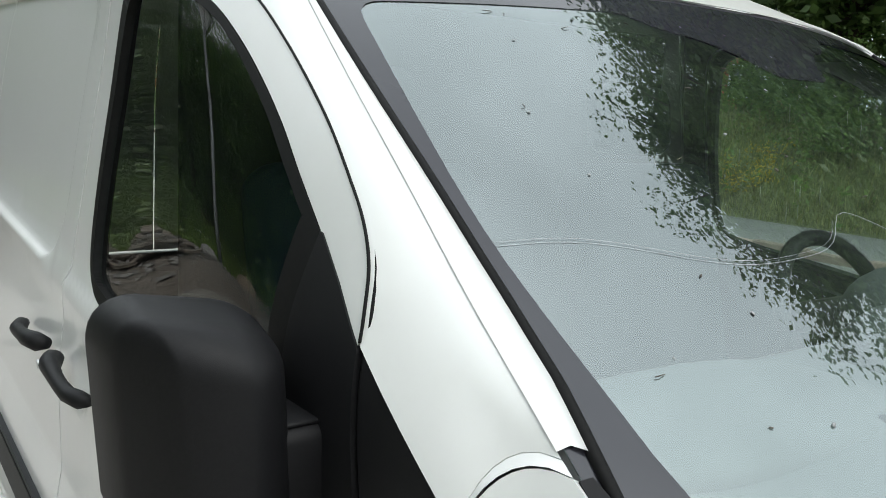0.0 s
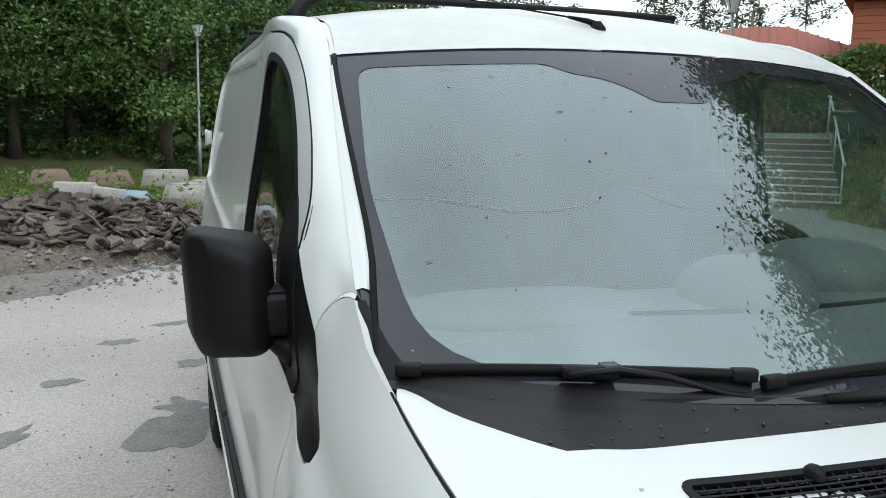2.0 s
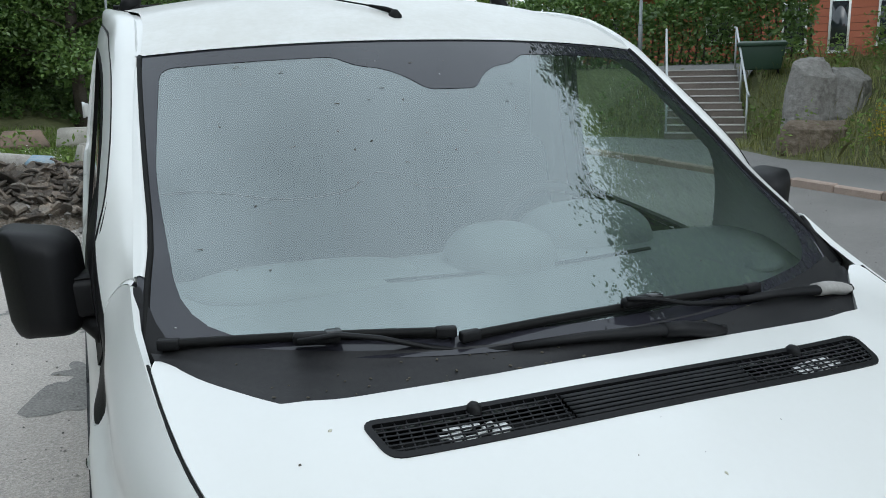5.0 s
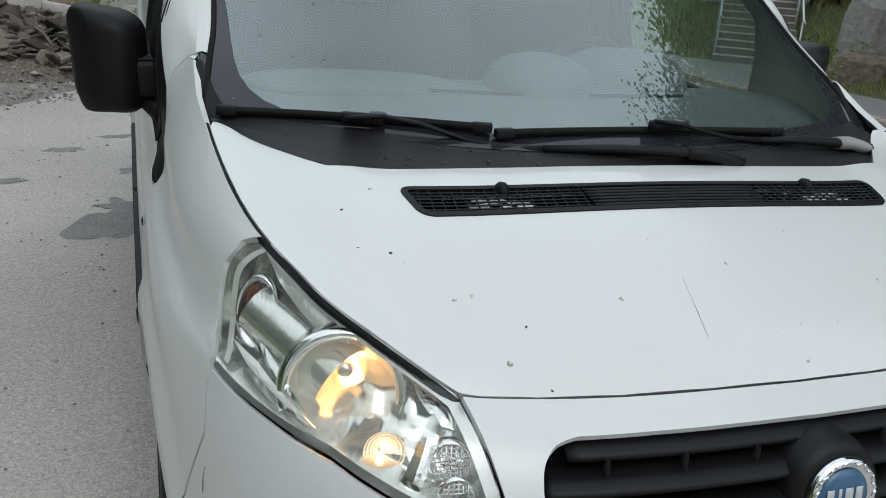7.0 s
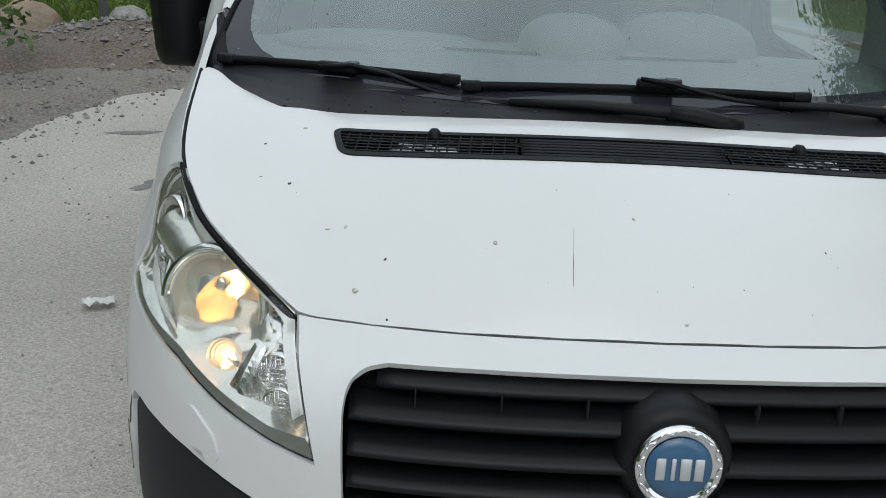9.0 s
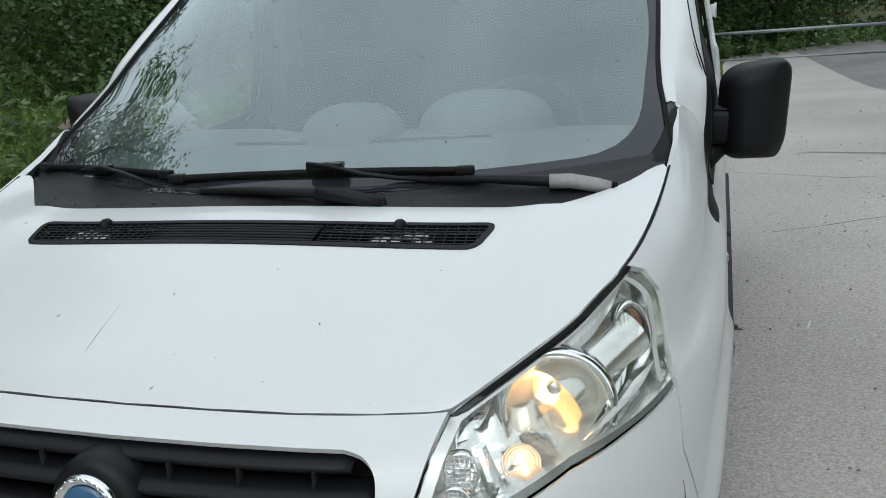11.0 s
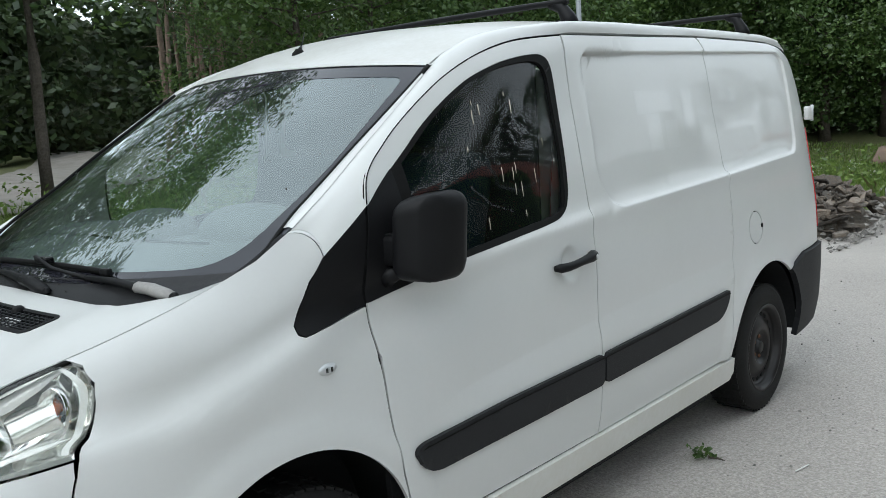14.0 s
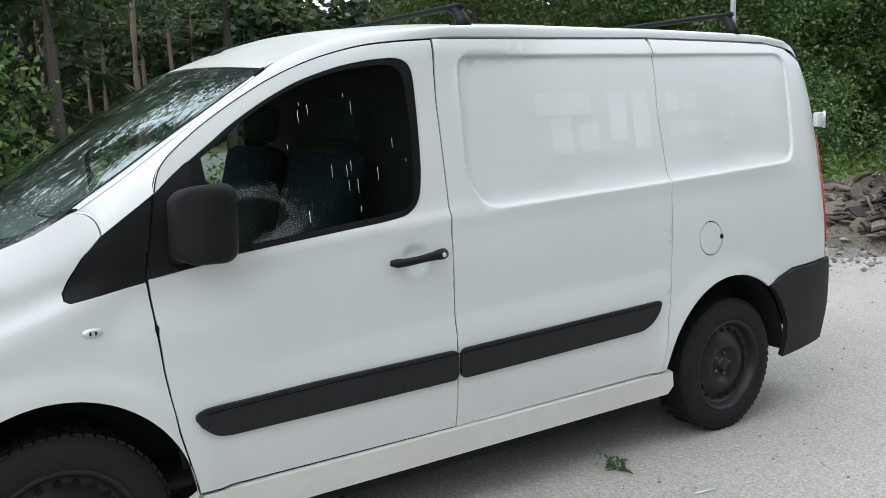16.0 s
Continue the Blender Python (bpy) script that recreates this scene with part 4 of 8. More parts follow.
bumper_half = (front([(0.0, 0.950), (0.15, 0.950), (0.30, 0.950), (0.43, 0.951), (0.538, 0.952), (0.527, 0.908), (0.512, 0.85), (0.497, 0.791), (0.563, 0.8095), (0.647, 0.8405), (0.724, 0.8735), (0.797, 0.8895), (0.830, 0.8965), (0.8585, 0.9045), (0.8655, 0.872), (0.8717, 0.80)])
               + side([(0.534, 0.62), (0.519, 0.50)]) + front([(0.868, 0.48), (0.835, 0.56), (0.826, 0.66), (0.824, 0.745), (0.815, 0.768), (0.795, 0.774), (0.750, 0.768), (0.696, 0.757), (0.645, 0.740), (0.579, 0.716), (0.50, 0.672), (0.42, 0.625), (0.0, 0.61)]))
bumper = panel("front_bumper", whole(bumper_half), PAINT, van, f=pressed, middle=True, holes=[whole(front(GRILLE))], step=0.032, lip=0.010, label="white front bumper with scuffed corners")[0]
lower_half = front([(0.0, 0.606), (0.42, 0.621), (0.50, 0.668), (0.579, 0.712), (0.645, 0.736), (0.696, 0.753), (0.750, 0.763), (0.795, 0.769), (0.812, 0.763), (0.820, 0.745), (0.822, 0.66), (0.831, 0.555), (0.864, 0.475)]) + side([(0.52, 0.44), (0.53, 0.36)]) + front([(0.83, 0.27), (0.60, 0.25), (0.0, 0.25)])
panel("lower_bumper", whole(lower_half), TRIM, van, f=pressed, middle=True, out=-0.006, lip=0.02, step=0.05, label="scuffed dark grey lower bumper")
for sgn in (1, -1):
    wash = [(0.701, 0.823), (0.684, 0.827), (0.646, 0.795), (0.638, 0.765), (0.650, 0.752), (0.694, 0.772), (0.703, 0.790)]
    v, f_ = sheet(rounded(front(wash), 0.012, 3), lambda s, z: skin(s, z) + Vector((0.0012, -0.004, 0.001)), gap=0.0, step=0.03, lip=0.006)
    raw("washer_cover", [(sgn * q.x, q.y, q.z) for q in v], f_ if sgn > 0 else [t[::-1] for t in f_], PAINT, bumper)
    # scratches on the corner
    rnd = random.Random(5)
    for k in range(5 if sgn < 0 else 2):
        y0, z0 = rnd.uniform(0.30, 0.50), rnd.uniform(0.60, 0.80)
        pts = [skin(at_side(y0 + 0.006 * j * rnd.uniform(0.2, 1), z0 - 0.016 * j), z0 - 0.016 * j) for j in range(rnd.randint(4, 7))]
        part("scratch", tube_bm([(sgn * (q.x + 0.0006), q.y - 0.0006, q.z) for q in pts], [0.0006 * rnd.uniform(0.5, 1.6) for _ in pts], 4), DIRT, bumper)

# radiator grille
grille = panel("grille", whole(front([(x * 0.997, z) for x, z in GRILLE])), DARK, van, f=lambda s, z: skin(s, z) + Vector((0, 0.085, 0)), middle=True, lip=0.0, step=0.08, gap=0.0, label="black radiator grille with sloping bars")[0]


def grille_bar(z0, reach, depth, drop, thick, lo=-0.452, hi=0.452):
    """One sloping bar across the grille: a bent blade that follows the front."""
    v, f_ = [], []
    n = 30
    for k in range(n + 1):
        x = lo + (hi - lo) * k / n
        y = skin(at_front(abs(x), z0), z0).y + 0.012
        z = z0
        ring = [(y - reach, z - drop), (y - reach, z - drop + thick), (y - reach + 0.004, z - drop + thick + 0.004), (y + depth, z + 0.012), (y + depth, z + 0.004), (y - reach + 0.006, z - drop - 0.002)]
        v += [(x, a, b) for a, b in ring]
        if k:
            for j in range(6):
                a, b = 6 * (k - 1) + j, 6 * (k - 1) + (j + 1) % 6
                f_.append([a, b, b + 6, a + 6])
    f_ += [[5, 4, 3, 2, 1, 0], [6 * n + j for j in range(6)]]
    return raw("grille_bar", v, f_, GRILLEBLACK, grille)


for z0 in (0.908, 0.868, 0.824, 0.780, 0.736, 0.694):
    spans = ((-0.415, 0.415),) if z0 > 0.9 else ((-0.452, -0.060), (0.060, 0.452))
    for lo, hi in spans:
        grille_bar(z0, 0.008, 0.034, 0.018, 0.006, lo, hi)
for x in (-0.36, -0.24, -0.12, 0.12, 0.24, 0.36):
    y = skin(at_front(abs(x), 0.8), 0.8).y + 0.062
    part("grille_rib", box_bm((0.002, 0.02, 0.225), 0.0, pose(x, y, 0.782)), DARK, grille)
pod = part("badge_pod", lathe_bm([(0.088, -0.05), (0.083, -0.015), (0.075, 0.0), (0.064, 0.004), (0.0, 0.004)], 40, pose(0, 0.036, 0.826, 84, 0, 0)), GRILLEBLACK, grille, "round black badge housing")
badge = part("badge", lathe_bm([(0.0615, 0.0), (0.0615, 0.007), (0.057, 0.012), (0.050, 0.010), (0.046, 0.006), (0.0, 0.006)], 48, pose(0, 0.030, 0.826, 84, 0, 0)), CHROME, pod, "round chrome-rimmed blue maker's badge")
face = lathe_bm([(0.0455, 0.0), (0.0455, 0.0015), (0.03, 0.0025), (0.0, 0.003)], 40, pose(0, 0.0235, 0.8255, 84, 0, 0))
hang("badge_face", (lambda me: (face.to_mesh(me), face.free(), me)[2])(bpy.data.meshes.new("badge_face")), BADGE, badge.parent)
leaves = bmesh.new()
for k in range(26):
    a = 2 * math.pi * k / 26
    box_bm((0.005, 0.012, 0.003), 0.0012, pose(0, 0.030, 0.826, 84, 0, 0) @ pose(0.0545 * math.cos(a), 0.0545 * math.sin(a), 0.0115, 0, 0, math.degrees(a) + (28 if k % 2 else -28)), 1, leaves)
part("wreath", leaves, CHROME, pod)
for x, w in ((-0.026, 0.013), (-0.0085, 0.006), (0.0085, 0.015), (0.027, 0.013)):
    part("badge_bar", box_bm((w, 0.032, 0.0015), 0.0004, pose(0, 0.0195, 0.826, 84, 0, 0) @ pose(x, 0, 0), 1), SILVER, pod)

# headlights
BRIGHT = material("bright_plated_plastic", (0.88, 0.88, 0.87), 0.10, 1.0, grain=(120, (0.65, 0.65, 0.64), 0.3))
DISH = material("satin_reflector", (0.88, 0.84, 0.76), 0.36, 0.35, grain=(90, (0.6, 0.58, 0.55), 0.4), bump=(160, 0.0012))
DISC, CUP = (0.684, 0.308, 0.920), (0.790, 0.450, 0.994)
STRIP = material("bright_strip_plastic", (0.82, 0.82, 0.81), 0.22, 0.2, grain=(90, (0.7, 0.7, 0.69), 0.4), coat=0.3)
BEZEL = material("grey_headlight_bezel", (0.20, 0.205, 0.19), 0.30, 0.4)
for sgn in (1, -1):
    flip = (lambda vs: [(-q.x, q.y, q.z) for q in vs]) if sgn < 0 else (lambda vs: vs)
    turn = (lambda fs: [t[::-1] for t in fs]) if sgn < 0 else (lambda fs: fs)
    shape = front(curve(HEADLIGHT[:5], 3)[:-1] + curve(HEADLIGHT[4:8], 3)[:-1] + curve(HEADLIGHT[7:14], 3)[:-1] + curve(HEADLIGHT[13:15], 3)[:-1] + curve(HEADLIGHT[14:] + HEADLIGHT[:1], 3)[:-1])
    v, f_ = sheet(shape, lambda s, z: skin(s, z) - Vector((0.10, -0.12, 0)) * 0.14, gap=0.002, step=0.04, lip=0.0)
    ring = dense(shape, 0.03)

    def bowl(s, z):
        d = edge_distance(ring, (s, z))
        return skin(s, z) + Vector((-0.46, 0.88, 0.04)) * (0.006 + 0.105 * smooth01(d / 0.022) + 0.006 * smooth01(d / 0.05) * math.sin(s * 95 + z * 40))

    v, f_ = sheet(shape, bowl, gap=0.001, step=0.013, lip=0.0)
    lamp = raw("headlight", flip(v), turn(f_), REFLECTOR, van, "clear headlight, its lower beam lit warm")
    v, f_ = sheet(shape, skin, gap=0.003, step=0.03, lip=0.006)
    raw("lens", flip(v), turn(f_), LENS, lamp, "clear dusty lens").visible_shadow = False
    # dark band along the foot and a bright strip along the bonnet
    foot = front([(0.501, 0.796), (0.563, 0.812), (0.647, 0.843), (0.724, 0.876), (0.797, 0.892), (0.830, 0.899), (0.856, 0.907), (0.851, 0.916), (0.827, 0.909), (0.794, 0.901), (0.720, 0.887), (0.643, 0.855), (0.568, 0.829), (0.512, 0.822)])
    v, f_ = sheet(foot, lambda s, z: skin(s, z) + Vector((-0.46, 0.88, 0)) * 0.005, gap=0.0, step=0.03, lip=0.0)
    raw("bezel", flip(v), turn(f_), BEZEL, lamp, "grey lower bezel")
    edge = front([(0.766, 1.092), (0.724, 1.056), (0.666, 1.018), (0.603, 0.980), (0.548, 0.949), (0.535, 0.908), (0.520, 0.85)])
    band = edge + [(s + 0.016, z - 0.010) for s, z in edge[::-1]]
    v, f_ = sheet(band, lambda s, z: skin(s, z) + Vector((-0.46, 0.88, 0)) * 0.010, gap=0.0, step=0.02, lip=0.0)
    raw("bright_strip", flip(v), turn(f_), STRIP, lamp, "bright strip beside the bonnet")
    side_edge = front(curve([(0.772, 1.090), (0.797, 1.076), (0.820, 1.046), (0.829, 1.006), (0.836, 0.950), (0.849, 0.916)], 3))
    v, f_ = sheet(side_edge + [(s - 0.016, z - (0.012 if k > 14 else 0.0)) for k, (s, z) in enumerate(side_edge[::-1])], lambda s, z: skin(s, z) + Vector((-0.6, 0.75, 0)) * 0.016, gap=0.0, step=0.02, lip=0.0)
    raw("side_strip", flip(v), turn(f_), STRIP, lamp, "bright strip beside the wing")
    d0, d1 = Vector(DISC), Vector(CUP)
    horn = tube_bm([(sgn * p.x, p.y, p.z) for p in (d0 + Vector((-0.01, 0.050, -0.005)), d0.lerp(d1, 0.4) + Vector((-0.006, 0.052, 0.0)), d0.lerp(d1, 0.7) + Vector((-0.004, 0.046, 0.0)), d1 + Vector((-0.008, 0.034, -0.004)))], [0.056, 0.052, 0.047, 0.043], 30, cap=False)
    part("reflector_horn", horn, REFLECTOR, lamp, "chrome horn between the lamps")
    aim = Matrix.Translation((sgn * DISC[0], DISC[1], DISC[2])) @ Vector((sgn * 0.30, -0.93, 0.20)).to_track_quat("Z", "Y").to_matrix().to_4x4() @ Matrix.Diagonal((1.28, 1.28, 1.0, 1))
    dish = lathe_bm([(0.012, -0.075), (0.030, -0.068), (0.048, -0.052), (0.058, -0.026), (0.062, 0.0), (0.066, 0.004), (0.070, 0.0), (0.074, -0.03), (0.078, -0.08)], 28, aim)
    part("main_reflector", dish, DISH, lamp, "round main reflector", smooth=False)
    collar = lathe_bm([(0.0645, -0.004), (0.0645, 0.006), (0.068, 0.010), (0.073, 0.008), (0.077, -0.002), (0.079, -0.03)], 48, aim)
    part("lamp_collar", collar, BRIGHT, lamp, "bright collar round the main lamp")
    part("main_bulb", lathe_bm([(0.0, -0.004), (0.008, -0.006), (0.011, -0.014), (0.011, -0.052), (0.007, -0.066), (0.0, -0.068)], 16, aim @ pose(0, 0.024, -0.018)), BULB, lamp, "lit warm bulb")
    low = skin(at_front(0.664, 0.880), 0.880) + Vector((-0.014, 0.030, 0.0))
    low = Matrix.Translation((sgn * low.x, low.y, low.z)) @ Vector((sgn * 0.25, -0.93, 0.25)).to_track_quat("Z", "Y").to_matrix().to_4x4()
    rings_ = [(0.004, -0.034)]
    for k in range(5):
        rings_ += [(0.007 + 0.005 * k, -0.031 + 0.0044 * k), (0.0095 + 0.005 * k, -0.026 + 0.0044 * k)]
    part("side_light_reflector", lathe_bm(rings_, 32, low), DISH, lamp, "ringed side light reflector", smooth=False)
    # added bulb: stands in for main bulb light reflected in the lower bowl
    part("side_light_bulb", lathe_bm([(0.0, 0.010), (0.005, 0.008), (0.006, 0.0), (0.006, -0.012), (0.0, -0.014)], 14, low @ pose(0, 0.004, -0.018)), FILLBULB, lamp, "small added bulb that warms the lower bowl")
    part("bulb_shield", lathe_bm([(0.0, 0.004), (0.008, 0.003), (0.010, -0.004), (0.010, -0.014)], 16, aim @ pose(0, 0.024, -0.012)), CHROME, lamp)
    part("main_disc", lathe_bm([(0.0, 0.016), (0.03, 0.013), (0.052, 0.006), (0.064, 0.0)], 40, aim), glass("ribbed_disc", (0.97, 0.96, 0.93), 1.42, 0.02, 1.2, 0.12), lamp, "round inner lens").visible_shadow = False
    ribs = bmesh.new()
    for k in range(22):
        a = -math.pi * (0.18 + 0.64 * k / 21)
        c = Vector((0.050 * math.cos(a), 0.050 * math.sin(a), 0.008))
        box_bm((0.0025, 0.022, 0.004), 0.001, aim @ Matrix.Translation(c) @ pose(0, 0, 0, 0, 0, math.degrees(a) + 90), 1, ribs)
    part("lens_ribs", ribs, LENS, lamp)
    for c, r, nm in (((0.565, 0.162, 0.876), 0.026, "position_lamp"), ((0.558, 0.142, 0.832), 0.024, "small_reflector")):
        spot = Matrix.Translation((sgn * c[0], c[1], c[2])) @ Vector((sgn * 0.25, -0.95, 0.15)).to_track_quat("Z", "Y").to_matrix().to_4x4()
        small = part(nm, lathe_bm([(0.006, -0.03), (r * 0.7, -0.018), (r, 0.0), (r + 0.003, 0.001), (r + 0.004, -0.02)], 26, spot), CHROME, lamp)
        grid = bmesh.new()
        for k in range(-3, 4):
            w = 2 * math.sqrt(max(r * r - (k * r / 3.6) ** 2, 1e-6))
            box_bm((0.0016, w, 0.002), 0.0, spot @ pose(k * r / 3.6, 0, 0.001), 1, grid)
            box_bm((w, 0.0016, 0.002), 0.0, spot @ pose(0, k * r / 3.6, 0.001), 1, grid)
        part("lens_grid", grid, BRIGHT, lamp)
    cup = Matrix.Translation((sgn * CUP[0], CUP[1], CUP[2])) @ Vector((sgn * 0.55, -0.82, 0.15)).to_track_quat("Z", "Y").to_matrix().to_4x4() @ Matrix.Diagonal((0.75, 1.25, 1, 1))
    part("indicator_cup", lathe_bm([(0.006, -0.04), (0.03, -0.026), (0.044, 0.0), (0.047, 0.0), (0.048, -0.02)], 26, cup), CHROME, lamp)
    part("indicator_bulb", lathe_bm([(0.0, 0.006), (0.010, 0.003), (0.014, -0.008), (0.011, -0.030), (0.0, -0.032)], 16, cup @ pose(0, 0.008, 0)), AMBER, lamp, "amber indicator bulb")
    # leaf-shaped bright blades, ridged along their middle
    for deep, mat_, leaf in ((0.030, STRIP, ((0.784, 1.080), (0.752, 1.060), (0.716, 1.026), (0.690, 0.996), (0.686, 0.984), (0.712, 0.988), (0.742, 1.008), (0.770, 1.044))),
                             (0.018, BRIGHT, ((0.826, 0.985), (0.810, 0.955), (0.780, 0.925), (0.752, 0.908), (0.776, 0.938), (0.806, 0.972))),
                             (0.014, STRIP, ((0.830, 0.945), (0.816, 0.930), (0.785, 0.914), (0.742, 0.897), (0.768, 0.915), (0.802, 0.937))),
                             (0.062, REFLECTOR, ((0.700, 0.872), (0.654, 0.855), (0.612, 0.842), (0.590, 0.846), (0.606, 0.868), (0.640, 0.878), (0.676, 0.884))),
                             (0.040, BRIGHT, ((0.610, 0.962), (0.598, 0.962), (0.574, 0.912), (0.590, 0.915))),
                             (0.050, REFLECTOR, ((0.632, 0.978), (0.618, 0.972), (0.592, 0.922), (0.604, 0.922))),
                             (0.034, BRIGHT, ((0.612, 0.914), (0.594, 0.908), (0.628, 0.838), (0.652, 0.846)))):
        outline_ = front(list(leaf))
        ring_ = dense(outline_, 0.01)
        v, f_ = sheet(outline_, lambda s, z: skin(s, z) + Vector((-0.46, 0.88, 0.04)) * (deep - min(0.5 * max(edge_distance(ring_, (s, z)), 0), 0.010)), gap=0.0, step=0.008, lip=0.006)
        raw("reflector_facet", flip(v), turn(f_), mat_, lamp, smooth=False)
    # upright ribs of the indicator's inner lens
    for k in range(7):
        part("indicator_rib", box_bm((0.0025, 0.050, 0.004), 0.0008, cup @ pose(-0.030 + 0.010 * k, 0.012, 0.002), 1), LENS, lamp)
# air intake in the bonnet: frame, lattice, slats, washer jets
v, f_ = sheet(VENT, lambda x, y: bonnet_at(x, y) + Vector((0, 0, -0.045)), gap=-0.006, step=0.05, lip=0.0)
intake = raw("air_intake", v, f_, DARK, bonnet, "black slotted air intake grille")
inner_vent = shrunk(VENT, 0.004)
v, f_ = sheet(VENT, lambda x, y: bonnet_at(x, y) + Vector((0, 0, 0.0025)), holes=[inner_vent], gap=-0.004, step=0.02, lip=0.012)
raw("intake_frame", v, f_, PLASTIC, intake)


def vent_line(t, x):
    """The y of a line across the intake, t from 0 at its front to 1 at its rear."""
    bow = -0.032 * (1 - (x / 0.524) ** 2)
    return 0.530 + t * 0.075 + bow


for k in range(1, 7):
    t = k / 7
    for lo, hi, r in ((-0.508 - 0.01 * t, -0.19, 0.0021), (-0.185, 0.185, 0.0042), (0.19, 0.508 + 0.01 * t, 0.0021)):
        pts = [bonnet_at(lo + (hi - lo) * j / 12, vent_line(t, lo + (hi - lo) * j / 12)) + Vector((0, 0, 0.0)) for j in range(13)]
        part("slat", tube_bm(pts, r, 5, flat=0.8), TRIM, intake)
for sgn in (1, -1):
    for k in range(16):
        x = 0.197 + 0.305 * k / 15
        a, b = bonnet_at(sgn * x, vent_line(0.02, x)), bonnet_at(sgn * (x - 0.008), vent_line(0.99, x))
        part("lattice_rib", tube_bm([a + Vector((0, 0, -0.001)), b + Vector((0, 0, -0.001))], 0.0018, 4), TRIM, intake)
    j = bonnet_at(sgn * 0.339, 0.583)
    jet = lathe_bm([(0.0, 0.011), (0.007, 0.0095), (0.0115, 0.004), (0.0125, -0.006)], 18, Matrix.Translation((j.x, j.y, j.z + 0.004)) @ Matrix.Diagonal((1, 1.35, 1, 1)))
    part("washer_jet", jet, PLASTIC, intake, "black washer jet")
    rnd = random.Random(3)
    for k in range(14):
        x = 0.339 + rnd.uniform(-0.06, 0.07)
        c = bonnet_at(sgn * x, vent_line(rnd.uniform(0.2, 0.6), x))
        part("foam_scrap", box_bm((rnd.uniform(0.018, 0.032), 0.011, 0.005), 0.0015, pose(c.x, c.y, c.z - 0.006, 0, 0, rnd.uniform(-25, 25)), 1), material("pale_foam", (0.80, 0.81, 0.81), 0.9, grain=(80, (0.3, 0.3, 0.3), 0.5)) if k == 0 and sgn > 0 else bpy.data.materials["pale_foam"], intake)

# scuttle panel between bonnet and windscreen
sv, sf = [], []
NX = 48
for i in range(NX + 1):
    u = 2 * i / NX - 1
    x = 0.80 * u
    a = abs(x)
    y0 = 0.66 + 0.03 * (a / 0.6) ** 2 if a < 0.632 else 0.69 + (a - 0.632) * 1.06
    front_p = bonnet_at(x, y0) - Vector((0, 0, 0.016 if a < 0.7 else 0.012))
    back_p = screen(u * 0.985, 0.045, 0.002)
    for j in range(9):
        t = j / 8
        q = front_p.lerp(back_p, t)
        q.z += -0.010 * math.sin(math.pi * t) + (0.004 if j in (3, 5) else 0)
        sv.append(q)
    if i:
        for j in range(8):
            k = 9 * i + j
            sf.append([k - 9, k, k + 1, k - 8])
scuttle = raw("scuttle_panel", sv, sf, material("scuttle_plastic", (0.012, 0.012, 0.014), 0.45, grain=(120, (0.026, 0.026, 0.026), 0.5), blotch=(9, (0.024, 0.024, 0.025), 0.6), bump=(500, 0.0004), spec=0.3), van, "black plastic scuttle panel with grit and dead insects")
for sgn in (1, -1):
    cap_v, cap_f = sheet([(0.90, -0.02), (1.002, -0.02), (1.000, 0.175), (0.986, 0.18), (0.958, 0.09)], lambda a, b: screen(a, b, 0.001 + 0.008 * smooth01((a - 0.93) / 0.07)), gap=0.0, step=0.03, lip=0.012)
    raw("scuttle_end", [(sgn * q.x, q.y, q.z) for q in cap_v], cap_f if sgn > 0 else [t[::-1] for t in cap_f], PLASTIC, scuttle, "black corner cover with leaf litter")
rnd = random.Random(8)
for k in range(46):
    i = rnd.randint(2, 22) if k < 34 else rnd.randint(24, 46)
    j = rnd.randint(2, 6)
    c = sv[9 * i + j].lerp(sv[9 * i + j + 1], rnd.random())
    s_ = rnd.uniform(0.002, 0.005)
    part("grit", box_bm((s_ * rnd.uniform(1, 2.4), s_, s_ * 0.7), s_ * 0.3, pose(c.x + rnd.uniform(-0.01, 0.01), c.y, c.z + s_ * 0.3, 0, 0, rnd.uniform(0, 180)), 1), DIRT, scuttle)

# wipers
def on_screen(x, y, off):
    """The place off metres above the screen at that x and y."""
    u, v = x / 0.83, 0.0
    for _ in range(12):
        p = screen(u, v)
        u += (x - p.x) / 0.83
        v += (y - p.y) / 0.9
    return screen(u, v, off)


